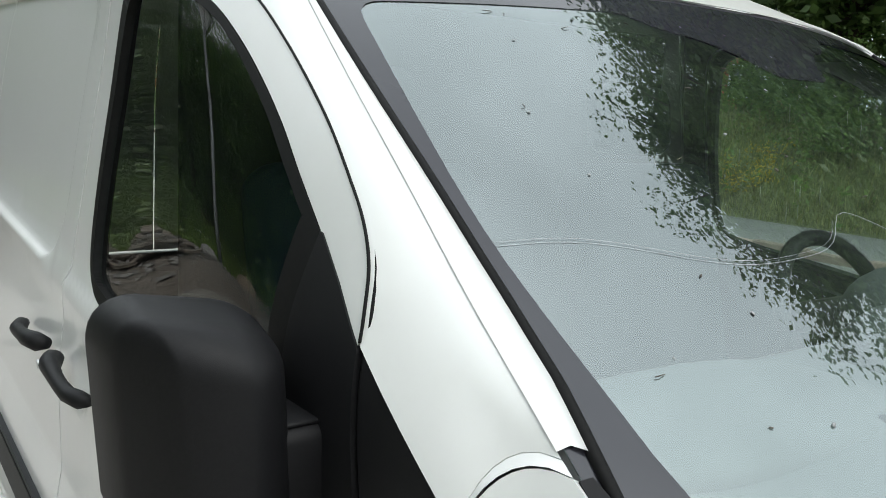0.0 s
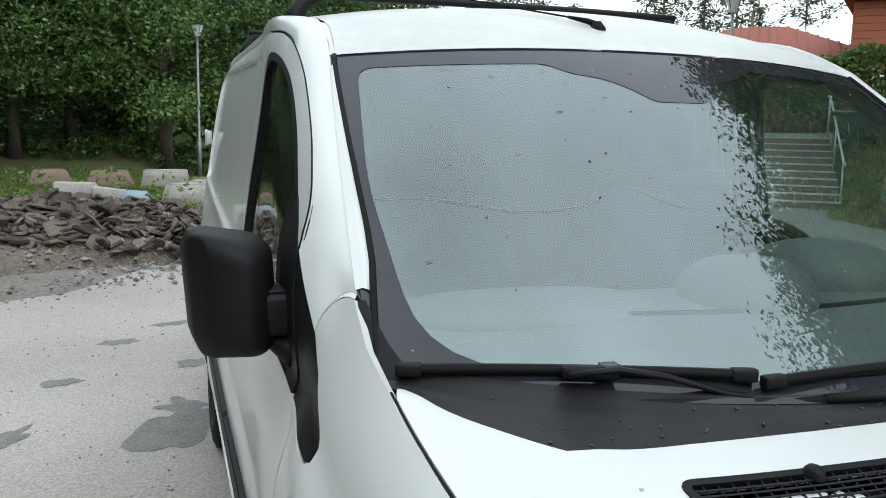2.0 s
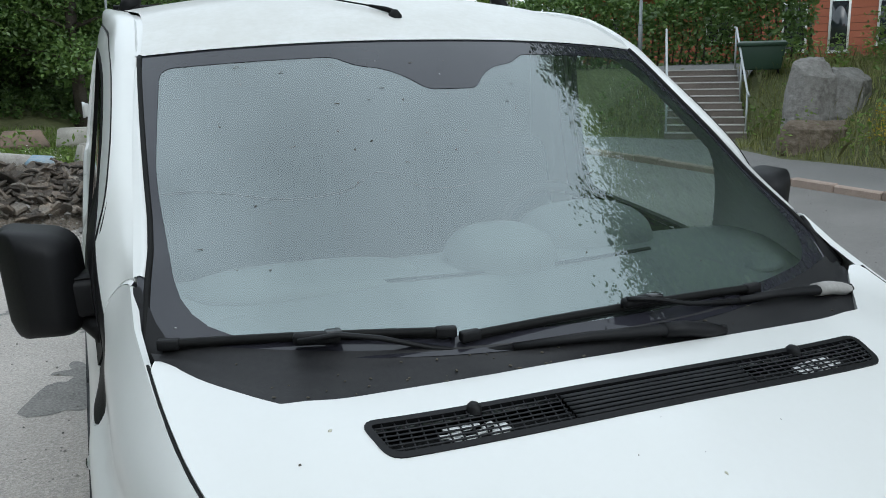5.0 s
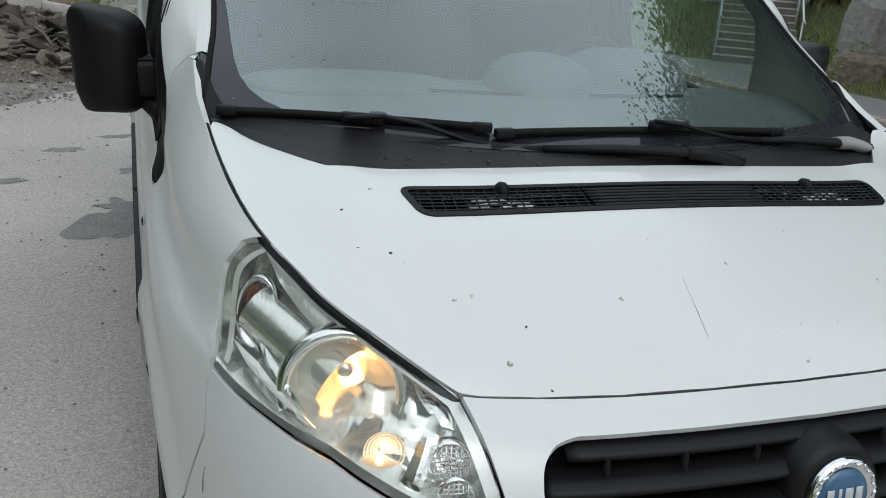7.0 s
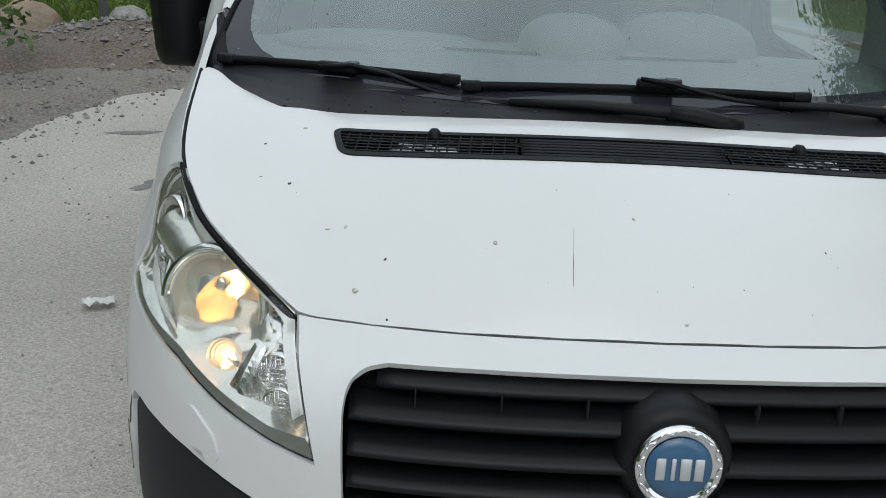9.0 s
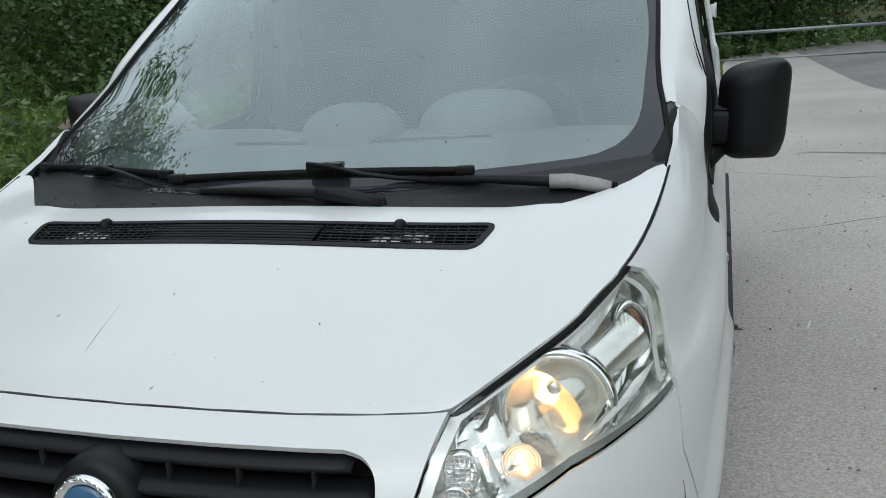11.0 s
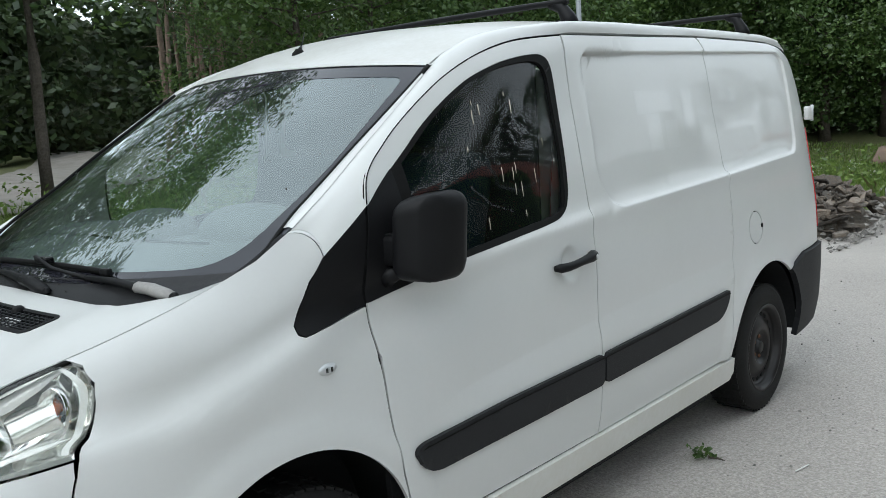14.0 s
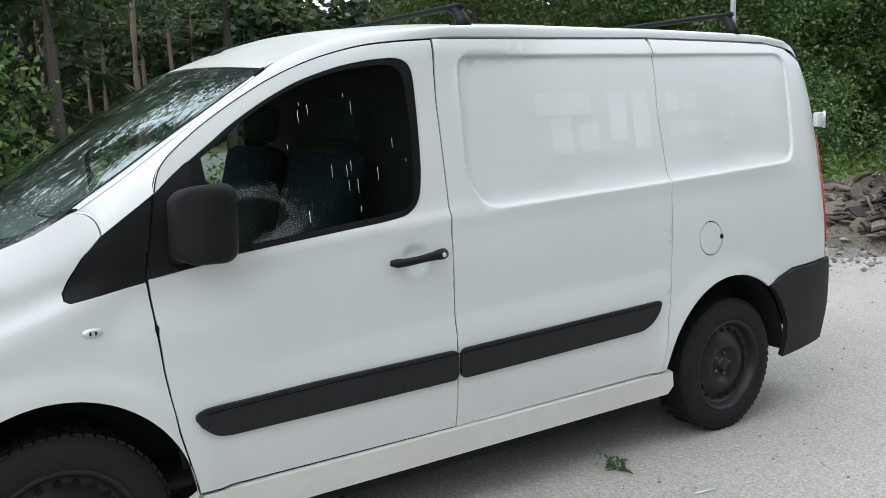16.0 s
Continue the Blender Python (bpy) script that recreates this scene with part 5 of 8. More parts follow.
def wiper(blade, hub, arm, cover_mat, base):
    w = new("wiper")
    w.parent = van
    w["label"] = "black wiper with a flat blade"
    a, b = Vector(blade[0]), Vector(blade[1])
    n = 16
    first_p, last_p = on_screen(a.x, a.y, 0.017), on_screen(b.x, b.y, 0.017)
    pts = [first_p.lerp(last_p, k / n).lerp(on_screen(a.x + (b.x - a.x) * k / n, a.y + (b.y - a.y) * k / n, 0.017), 0.25) for k in range(n + 1)]
    part("blade", tube_bm(pts, 0.0095, 6, flat=0.9), RUBBER, w)
    part("squeegee", tube_bm([p + Vector((0, 0.006, -0.012)) for p in pts], 0.004, 4, flat=2.2), RUBBER, w)
    for end in (pts[0].lerp(pts[1], 0.3), pts[-1].lerp(pts[-2], 0.3)):
        part("end_cap", box_bm((0.040, 0.020, 0.020), 0.004, Matrix.Translation(end) @ (b - a).to_track_quat("X", "Z").to_matrix().to_4x4()), PLASTIC, w)
    h = on_screen(hub[0], hub[1], 0.024)
    arm = [on_screen(p[0], p[1], o) if o else Vector(p) for p, o in zip(arm, (0.036, 0.040, 0.030) + (0,) * 9)]
    part("coupling", box_bm((0.085, 0.022, 0.020), 0.006, Matrix.Translation(h) @ (b - a).to_track_quat("X", "Z").to_matrix().to_4x4()), PLASTIC, w)
    part("clip", box_bm((0.030, 0.026, 0.012), 0.003, Matrix.Translation(h + Vector((0.03, -0.004, 0.006)))), GLOSSBLACK, w)
    part("arm", tube_bm([Vector(p) for p in arm], [0.007] * (len(arm) - 1) + [0.009], 6, flat=0.7), PLASTIC, w)
    q = [Vector(p) for p in base]
    part("arm_cover", tube_bm([q[0], q[0].lerp(q[1], 0.5) + Vector((0, 0, 0.004)), q[1], q[1].lerp(q[2], 0.6), q[2]], [0.010, 0.013, 0.016, 0.019, 0.014], 8, flat=0.75), PLASTIC, w)
    part("pivot_cover", tube_bm([q[1].lerp(q[2], 0.02), q[1].lerp(q[2], 0.35) + Vector((0, 0, 0.004)), q[1].lerp(q[2], 0.75), q[2]], [0.0205, 0.0215, 0.021, 0.013], 8, flat=0.75), cover_mat, w)
    part("pivot_nut", lathe_bm([(0.0, 0.006), (0.006, 0.005), (0.008, 0.0), (0.010, -0.01)], 14, Matrix.Translation(q[2] + Vector((0, 0, 0.006)))), PLASTIC, w)


wiper([(-0.791, 0.935, 1.218), (-0.297, 0.780, 1.212)], (-0.535, 0.835, 1.238), [(-0.57, 0.832, 1.244), (-0.50, 0.818, 1.246), (-0.43, 0.795, 1.228), (-0.34, 0.770, 1.200), (-0.263, 0.752, 1.188), (-0.19, 0.736, 1.189)],
      PLASTIC, [(-0.19, 0.735, 1.190), (0.115, 0.694, 1.192), (0.262, 0.692, 1.172)])
wiper([(-0.279, 0.765, 1.198), (0.427, 0.797, 1.215)], (0.107, 0.772, 1.228), [(0.07, 0.770, 1.236), (0.13, 0.760, 1.240), (0.20, 0.752, 1.226), (0.27, 0.755, 1.212), (0.36, 0.764, 1.204)],
      material("dusty_grey_plastic", (0.26, 0.25, 0.24), 0.65, grain=(90, (0.34, 0.33, 0.31), 0.6)), [(0.36, 0.764, 1.204), (0.592, 0.781, 1.196), (0.722, 0.806, 1.178)])


# ---- wheels, mirrors, underside ----
def wheel(at, sgn):
    """Tyre with tread blocks on a black steel rim; z of the lathe points out of the van."""
    w = new("wheel")
    w.parent = van
    w["label"] = "black steel wheel with a worn winter tyre"
    m = Matrix.Translation(at) @ pose(0, 0, 0, 0, sgn * 90, 0)
    tyre = part("tyre", lathe_bm([(0.214, -0.205), (0.25, -0.215), (0.295, -0.21), (0.318, -0.195), (0.324, -0.18), (0.325, -0.11), (0.324, -0.035), (0.319, -0.018), (0.297, -0.004), (0.26, 0.002), (0.228, -0.002), (0.214, -0.014)], 72, m), TYRE, w, "black tyre, brown with dust")
    block = None
    for k in range(60):
        a = 2 * math.pi * k / 60
        for row, z in enumerate((-0.038, -0.080, -0.124, -0.170)):
            q = m @ pose(0, 0, 0, 0, 0, math.degrees(a + row * 0.03)) @ Matrix.Translation((0.3255, 0, z)) @ pose(0, 0, 0, 12 if row % 2 else -12)
            if block is None:
                block = bpy.data.meshes.get("tread_block")
                if block is None:
                    b = box_bm((0.008, 0.024, 0.034), 0.0, None, 1)
                    block = bpy.data.meshes.new("tread_block")
                    b.to_mesh(block)
                    b.free()
                    block.materials.append(TYRE)
            if row == 0 or (k % 2 == 0):
                ob = new("tread_block", block)
                ob.parent = tyre
                ob.matrix_basis = q
    rim = lathe_bm([(0.216, -0.20), (0.205, -0.18), (0.19, -0.09), (0.195, -0.035), (0.205, -0.020), (0.222, -0.010), (0.226, -0.004), (0.222, -0.001), (0.212, -0.004), (0.203, -0.018), (0.196, -0.040), (0.180, -0.052), (0.166, -0.050), (0.150, -0.040), (0.120, -0.028), (0.098, -0.022),
                    (0.085, -0.028), (0.075, -0.044), (0.060, -0.048), (0.034, -0.046), (0.032, -0.030), (0.028, -0.026), (0.0, -0.025)], 64, m)
    rim_ob = part("rim", rim, STEELRIM, w, "black steel rim with rust specks")
    for k in range(20):
        a = 2 * math.pi * k / 20
        # a dark dome on the closed rim paints the shade of a hole
        hole = lathe_bm([(0.0, 0.003), (0.0115, 0.0025), (0.013, -0.002)], 12, m @ Matrix.Translation((0.166 * math.cos(a), 0.166 * math.sin(a), -0.0478)) @ pose(0, 0, math.degrees(0), 0, 0, math.degrees(a)) @ Matrix.Diagonal((1.25, 0.95, 1, 1)))
        part("rim_hole", hole, DARK, rim_ob)
    for k in range(5):
        a = 2 * math.pi * k / 5 + 0.3
        part("wheel_bolt", lathe_bm([(0.0, 0.008), (0.008, 0.008), (0.010, 0.005), (0.010, -0.002)], 6, m @ Matrix.Translation((0.054 * math.cos(a), 0.054 * math.sin(a), -0.047))), RUST, rim_ob)


for y in (0.96, 3.982):
    for sgn in (1, -1):
        wheel((sgn * 0.930, y, 0.327), sgn)
part("underbody", join(box_bm((1.34, 4.2, 0.58), 0.05, pose(0, 2.4, 0.47)), box_bm((1.72, 2.0, 0.58), 0.03, pose(0, 2.46, 0.47))), DARK, van)
for y, r in ((0.96, 0.44), (3.96, 0.45)):
    for sgn in (1, -1):
        arch = bmesh.new()
        ring = []
        for k in range(41):
            a = math.pi * k / 40
            ring.append([arch.verts.new((sgn * x, y + r * math.cos(a), 0.335 + r * math.sin(a))) for x in (0.66, 0.925 if y > 2 or k < 27 else 0.86)])
        for a, b in zip(ring, ring[1:]):
            arch.faces.new((a[0], a[1], b[1], b[0]))
        part("arch_liner", arch, DARK, van)
for sgn in (1, -1):
    # a rust streak along the front door's lower edge
    pts = [skin(at_side(y, z), z) for y, z in ((1.318, 0.585), (1.333, 0.53), (1.347, 0.47), (1.358, 0.42), (1.366, 0.385))]
    part("rust_streak", tube_bm([(sgn * (p.x + 0.0005), p.y, p.z) for p in pts], [0.0006, 0.0016, 0.0026, 0.0018, 0.001], 5), RUST, van)
    # mirror: two-part head on a stout arm
    mirror = new("door_mirror")
    mirror.parent = van
    mirror["label"] = "large black door mirror with grained shell"
    head = bmesh.new()
    bmesh.ops.create_cube(head, size=1.0)
    bmesh.ops.scale(head, vec=(0.176, 0.165, 0.248), verts=head.verts)
    bmesh.ops.bevel(head, geom=head.edges[:], offset=0.050, segments=7, affect="EDGES", profile=0.55)
    for q in head.verts:
        fwd = max(0.0, -q.co.y / 0.0825)
        inner_, top_ = smooth01((0.02 - q.co.x) / 0.11), smooth01(q.co.z / 0.13)
        q.co.z -= 0.018 * inner_ * top_
        q.co.x *= 1 - 0.11 * fwd
        q.co.z *= 1 - 0.07 * fwd
        q.co.y -= 0.022 * (1 - (q.co.x / 0.11) ** 2) * fwd
        over = 0.75 * q.co.x - 0.66 * q.co.y - 0.066
        if over > 0:
            q.co -= Vector((0.75, -0.66, 0)) * over * 0.75
        q.co.x += 0.010 * (q.co.z / 0.13)
        # the foot of the shell is a cap of its own, drawn in a little
        if q.co.z < -0.085:
            q.co.x *= 0.97
        q.co.x *= sgn
    if sgn < 0:
        bmesh.ops.reverse_faces(head, faces=head.faces)
    bmesh.ops.transform(head, matrix=pose(sgn * 1.010, 1.425, 1.258, 0, 0, sgn * 8), verts=head.verts)
    part("mirror_shell", head, PLASTIC, mirror)
    part("mirror_glass", box_bm((0.112, 0.004, 0.186), 0.0015, pose(sgn * 1.004, 1.4965, 1.252, 0, 0, sgn * 8)), material("mirror_glass", (0.8, 0.82, 0.82), 0.02, 1.0), mirror, "mirror glass")
    arm_bm = box_bm((0.120, 0.105, 0.086), 0.016, pose(sgn * 0.935, 1.397, 1.221, 0, sgn * 2, sgn * 4), 3)
    part("mirror_arm", arm_bm, PLASTIC, mirror)
    part("arm_lid", box_bm((0.085, 0.088, 0.006), 0.002, pose(sgn * 0.933, 1.397, 1.2655, 0, sgn * 2, sgn * 4), 1), PLASTIC, mirror)
    foot = [(1.010, 1.420, 1.176), (0.965, 1.405, 1.174), (0.930, 1.390, 1.166), (0.905, 1.370, 1.152), (0.885, 1.360, 1.142)]
    part("arm_foot", tube_bm([(sgn * x, y, z) for x, y, z in foot], [0.015, 0.017, 0.020, 0.026, 0.034], 14), PLASTIC, mirror)
    # hinge block at the tail
    hinge = part("rear_hinge", box_bm((0.03, 0.06, 0.075), 0.008, pose(sgn * 0.878, 4.715, 1.50)), PAINT, van, "white rear door hinge")
    part("hinge_pin", lathe_bm([(0.0, 0.045), (0.008, 0.044), (0.008, -0.044), (0.0, -0.045)], 12, pose(sgn * 0.891, 4.742, 1.50)), SILVER, hinge)

# aerial
mast = empty("aerial", "", "")
mast.parent = van
mast["label"] = "thin black roof aerial"
part("aerial_foot", lathe_bm([(0.022, 0.0), (0.020, 0.010), (0.013, 0.020), (0.009, 0.026), (0.0, 0.028)], 20, Matrix.Translation((-0.012, 1.850, 1.843)) @ Matrix.Diagonal((1.0, 1.5, 1, 1))), RUBBER, mast)
part("whip", tube_bm([(-0.012, 1.852, 1.862), (-0.03, 1.872, 1.872), (-0.07, 1.91, 1.885)], [0.008, 0.0075, 0.004], 8), RUBBER, mast)
part("rod", tube_bm([(-0.07, 1.91, 1.885), (-0.32, 2.13, 1.95), (-0.60, 2.37, 2.015)], [0.0028, 0.0022, 0.0016], 6), RUBBER, mast)

# ---- cabin ----
DECK = [(0, -0.062), (0.20, -0.048), (0.42, -0.016), (0.55, -0.004), (0.75, 0.0), (0.93, -0.004), (1.0, -0.024), (1.04, -0.10), (0.98, -0.30), (0.98, -0.55)]


def deck_at(u, t, dz):
    p0 = screen(u * 0.96, 0.03, -0.02)
    return Vector((0.80 * u, p0.y + (1.37 - p0.y) * t, 1.240 + dz + 0.01 * (1 - u * u)))


dv, df = [], []
for i in range(25):
    dv += [deck_at(2 * i / 24 - 1, t, dz) for t, dz in DECK]
    if i:
        for j in range(9):
            k = 10 * i + j
            df.append([k - 10, k, k + 1, k - 9])
dash = raw("dashboard", dv, df, DASH, van, "grey moulded dashboard")


def on_deck(x, y, up=0.0):
    p0 = screen(x / 0.80 * 0.96, 0.03, -0.02)
    t = (y - p0.y) / (1.37 - p0.y)
    return deck_at(x / 0.80, t, float(np.interp(t, [d[0] for d in DECK[:7]], [d[1] for d in DECK[:7]])) + up)


for (x, y, z), (a, b, c) in (((0.325, 1.33, 1.222), (0.185, 0.15, 0.122)), ((0.0, 1.18, 1.225), (0.135, 0.13, 0.112)), ((-0.46, 1.22, 1.235), (0.27, 0.14, 0.035))):
    hood = bmesh.new()
    bmesh.ops.create_uvsphere(hood, u_segments=28, v_segments=14, radius=1.0)
    for q in hood.verts:
        q.co = Vector((math.copysign(abs(q.co.x) ** 0.75, q.co.x), math.copysign(abs(q.co.y) ** 0.8, q.co.y), math.copysign(abs(q.co.z) ** 0.8, q.co.z)))
    bmesh.ops.transform(hood, matrix=Matrix.Translation((x, y, z)) @ Matrix.Diagonal((a, b, c, 1)), verts=hood.verts)
    part("instrument_hood", hood, DASH, dash)
# dark tube on the uncut deck paints the shade of the defroster slot
part("dash_slot", tube_bm([on_deck(-0.41 + 0.80 * k / 24, 1.075 + 0.05 * (k / 12 - 1) ** 2, 0.001) for k in range(25)], 0.0065, 6), DARK, dash, "long dark line for the shade in the defroster slot")
for sgn in (1, -1):
    part("speaker_grille", lathe_bm([(0.0, 0.006), (0.064, 0.005), (0.068, 0.002), (0.072, -0.004)], 28, Matrix.Translation(on_deck(sgn * 0.63, 1.01, 0.002)) @ pose(0, 0, 0, 8, sgn * -4, 0) @ Matrix.Diagonal((1, 0.8, 1, 1))), DASH, dash, "oval speaker cover")
aim = pose(0.37, 1.53, 1.178, 62, 0, 0)
wheel_ob = new("steering_wheel")
wheel_ob.parent = van
rim_pts = [aim @ Vector((0.19 * math.cos(2 * math.pi * k / 40), 0.19 * math.sin(2 * math.pi * k / 40), 0)) for k in range(42)]
part("wheel_rim", tube_bm(rim_pts, 0.017, 10), PLASTIC, wheel_ob)
part("hub", box_bm((0.19, 0.15, 0.05), 0.02, aim @ pose(0, -0.01, -0.03)), PLASTIC, wheel_ob)
for a in (10, 170, 270):
    part("spoke", box_bm((0.12, 0.035, 0.016), 0.006, aim @ pose(0, 0, -0.012, 0, 0, a) @ pose(0.11, 0, 0)), PLASTIC, wheel_ob)
for x, wide in ((0.40, 0.50), (-0.40, 0.54)):
    seat = new("seat")
    seat.parent = van
    seat["label"] = "blue-grey cloth cab seat"
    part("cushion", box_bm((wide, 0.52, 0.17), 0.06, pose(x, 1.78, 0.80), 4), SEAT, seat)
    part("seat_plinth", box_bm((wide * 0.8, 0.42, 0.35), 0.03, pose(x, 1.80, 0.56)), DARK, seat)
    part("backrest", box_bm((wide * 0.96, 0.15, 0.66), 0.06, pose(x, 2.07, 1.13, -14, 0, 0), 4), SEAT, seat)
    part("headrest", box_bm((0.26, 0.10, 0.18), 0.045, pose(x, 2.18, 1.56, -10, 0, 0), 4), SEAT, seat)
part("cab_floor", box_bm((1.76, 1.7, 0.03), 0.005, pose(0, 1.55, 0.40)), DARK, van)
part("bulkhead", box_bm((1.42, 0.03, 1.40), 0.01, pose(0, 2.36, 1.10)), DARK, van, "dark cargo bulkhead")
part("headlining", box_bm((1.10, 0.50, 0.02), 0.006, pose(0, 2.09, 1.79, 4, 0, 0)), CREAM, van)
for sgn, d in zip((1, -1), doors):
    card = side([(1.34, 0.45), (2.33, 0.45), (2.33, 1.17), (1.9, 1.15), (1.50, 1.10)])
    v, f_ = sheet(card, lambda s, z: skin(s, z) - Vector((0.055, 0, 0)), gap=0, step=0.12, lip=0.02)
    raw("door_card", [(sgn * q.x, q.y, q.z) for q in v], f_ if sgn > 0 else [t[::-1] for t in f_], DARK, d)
    pv, pf = [], []
    for k in range(19):
        z = 1.165 + 0.565 * k / 18
        e = screen_edge(max(z, 1.20)) + Vector((-0.014, 0.012, min(z - 1.20, 0.0)))
        y = float(np.interp(z, [1.129, 1.441] + [p[1] for p in WINDOW[2:8]], [1.449, 1.424] + [p[0] for p in WINDOW[2:8]]))
        w = Vector((skin(at_side(y, z), z).x - 0.052, y + 0.012, z))
        for j in range(6):
            u = j / 5
            pv.append(e.lerp(w, u) + Vector((-0.016, 0, 0)) * math.sin(math.pi * u))
        if k:
            pf += [[6 * k - 6 + j, 6 * k - 5 + j, 6 * k + 1 + j, 6 * k + j] for j in range(5)]
    raw("pillar_trim", [(sgn * v.x, v.y, v.z) for v in pv], pf, CREAM, van, "pale pillar trim")
# ---- marks on bonnet, screen and window ----
rnd = random.Random(21)


def splat(name, at, normal, size, mat, parent, squeeze=1.0):
    b = bmesh.new()
    bmesh.ops.create_icosphere(b, subdivisions=1, radius=1.0)
    for q in b.verts:
        q.co *= rnd.uniform(0.6, 1.25)
    m = Matrix.Translation(at) @ Vector(normal).to_track_quat("Z", "Y").to_matrix().to_4x4() @ pose(0, 0, 0, 0, 0, rnd.uniform(0, 180)) @ Matrix.Diagonal((size, size * squeeze, min(size * 0.12, 0.0005), 1))
    bmesh.ops.transform(b, matrix=m, verts=b.verts)
    return part(name, b, mat, parent)


for x, y, s, m in ((-0.508, 0.342, 0.010, DROPPING), (-0.479, 0.344, 0.008, DROPPING), (-0.413, 0.28, 0.007, DIRT), (-0.243, 0.298, 0.007, DROPPING), (-0.018, 0.344, 0.007, DROPPING), (0.035, 0.175, 0.008, DROPPING),
                   (-0.583, 0.441, 0.006, DIRT), (-0.633, 0.454, 0.005, DIRT), (-0.456, 0.234, 0.009, DROPPING), (-0.64, 0.546, 0.005, DIRT), (-0.577, 0.606, 0.010, DROPPING), (-0.405, 0.192, 0.006, DIRT), (0.287, 0.308, 0.006, DIRT)):
    splat("dropping" if m is DROPPING else "insect_mark", bonnet_at(x, y) + Vector((0, 0, 0.0003)), (0, -0.45, 0.9), s * 0.62, m, bonnet, rnd.uniform(0.4, 0.9))
for k in range(34):
    x, y = rnd.uniform(-0.66, 0.70), rnd.uniform(0.19, 0.64)
    if abs(x) < 0.55 and 0.47 < y < 0.64 or abs(x) > 0.30 + y * 0.8:
        continue
    splat("insect_mark", bonnet_at(x, y) + Vector((0, 0, 0.0003)), (0, -0.4, 0.9), rnd.uniform(0.0008, 0.0018), DIRT, bonnet, rnd.uniform(0.3, 1))
part("bonnet_scratch", tube_bm([bonnet_at(-0.117, 0.325) + Vector((0, 0, 0.0004)), bonnet_at(-0.125, 0.257) + Vector((0, 0, 0.0004)), bonnet_at(-0.129, 0.221) + Vector((0, 0, 0.0004))], [0.0002, 0.0005, 0.0002], 4), DIRT, bonnet)
GREYMARK = material("grey_insect_mark", (0.35, 0.36, 0.36), 0.9, grain=(300, (0.1, 0.1, 0.1), 0.7))
for k in range(64):
    u, v = rnd.uniform(-0.92, 0.92), rnd.uniform(0.06, 0.93)
    q = screen(u, v, 0.0012)
    n = Vector((u * 0.3, -0.52, 0.82))
    if k % 3:
        splat("insect_spot", q, n, rnd.uniform(0.002, 0.0045), DIRT if k % 2 else GREYMARK, pane, rnd.uniform(0.3, 0.8))
    else:
        d = Vector((rnd.uniform(-1, 1), rnd.uniform(-0.3, 0.3), rnd.uniform(-0.2, 0.2))) * 0.008
        part("grass_bit", tube_bm([q - d, q + Vector((0, -0.001, 0.001)), q + d + Vector((0, 0, 0.001))], 0.0006, 4), DIRT, pane)
CRACKMAT = material("crack_glint", (0.42, 0.45, 0.46), 0.3)
crack = []
for k in range(41):
    u = -0.94 + 0.86 * k / 40
    v = 0.452 + 0.012 * math.sin(k * 0.33) - 0.035 * k / 40 + (0.05 * math.exp(-((k - 27) / 3.0) ** 2)) + 0.03 * smooth01((k - 20) / 12)
    crack.append(screen(u, v, 0.0008))
part("crack", tube_bm(crack, 0.00022, 4), CRACKMAT, pane, "long wavy crack")
part("crack", tube_bm([p + Vector((0, 0.004, 0.0035)) for p in crack[:26]], 0.00014, 4), CRACKMAT, pane)
for k in range(17):
    y, z = rnd.uniform(1.7, 2.24), rnd.uniform(1.22, 1.66)
    n = rnd.uniform(0.012, 0.05)
    a, b = pressed(at_side(y, z), z), pressed(at_side(y, z - n), z - n)
    part("dropping_streak", tube_bm([a - Vector((0.0088, 0, 0)), a.lerp(b, 0.5) - Vector((0.0086, rnd.uniform(-0.002, 0.002), 0)), b - Vector((0.0088, 0, 0))], [0.0009, 0.0013, 0.0007], 5), DROPPING, doors[0])

# traces of removed lettering on the blind side window
RESIDUE = material("cleaner_paint", (0.705, 0.71, 0.70), 0.38, grain=(50, (0.68, 0.685, 0.675), 0.4), blotch=(9, (0.675, 0.68, 0.67), 0.8), coat=1.0)
for y0, y1, z0, z1 in ((2.86, 3.16, 1.55, 1.645), (2.93, 3.04, 1.395, 1.55), (3.08, 3.19, 1.40, 1.52), (3.26, 3.36, 1.44, 1.65), (3.40, 3.50, 1.40, 1.655), (3.62, 3.70, 1.56, 1.655), (3.74, 3.82, 1.56, 1.65), (3.62, 3.98, 1.45, 1.52), (3.98, 4.08, 1.42, 1.56)):
    v = [pressed(at_side(y, z), z) + Vector((0.0011, 0, 0)) for y in np.linspace(y0, y1, 8) for z in np.linspace(z0 + 0.03 * (y - y0), z1, 6)]
    f_ = [[6 * a + b, 6 * a + b + 6, 6 * a + b + 7, 6 * a + b + 1] for a in range(7) for b in range(5)]
    raw("lettering_trace", v, f_, RESIDUE, van)

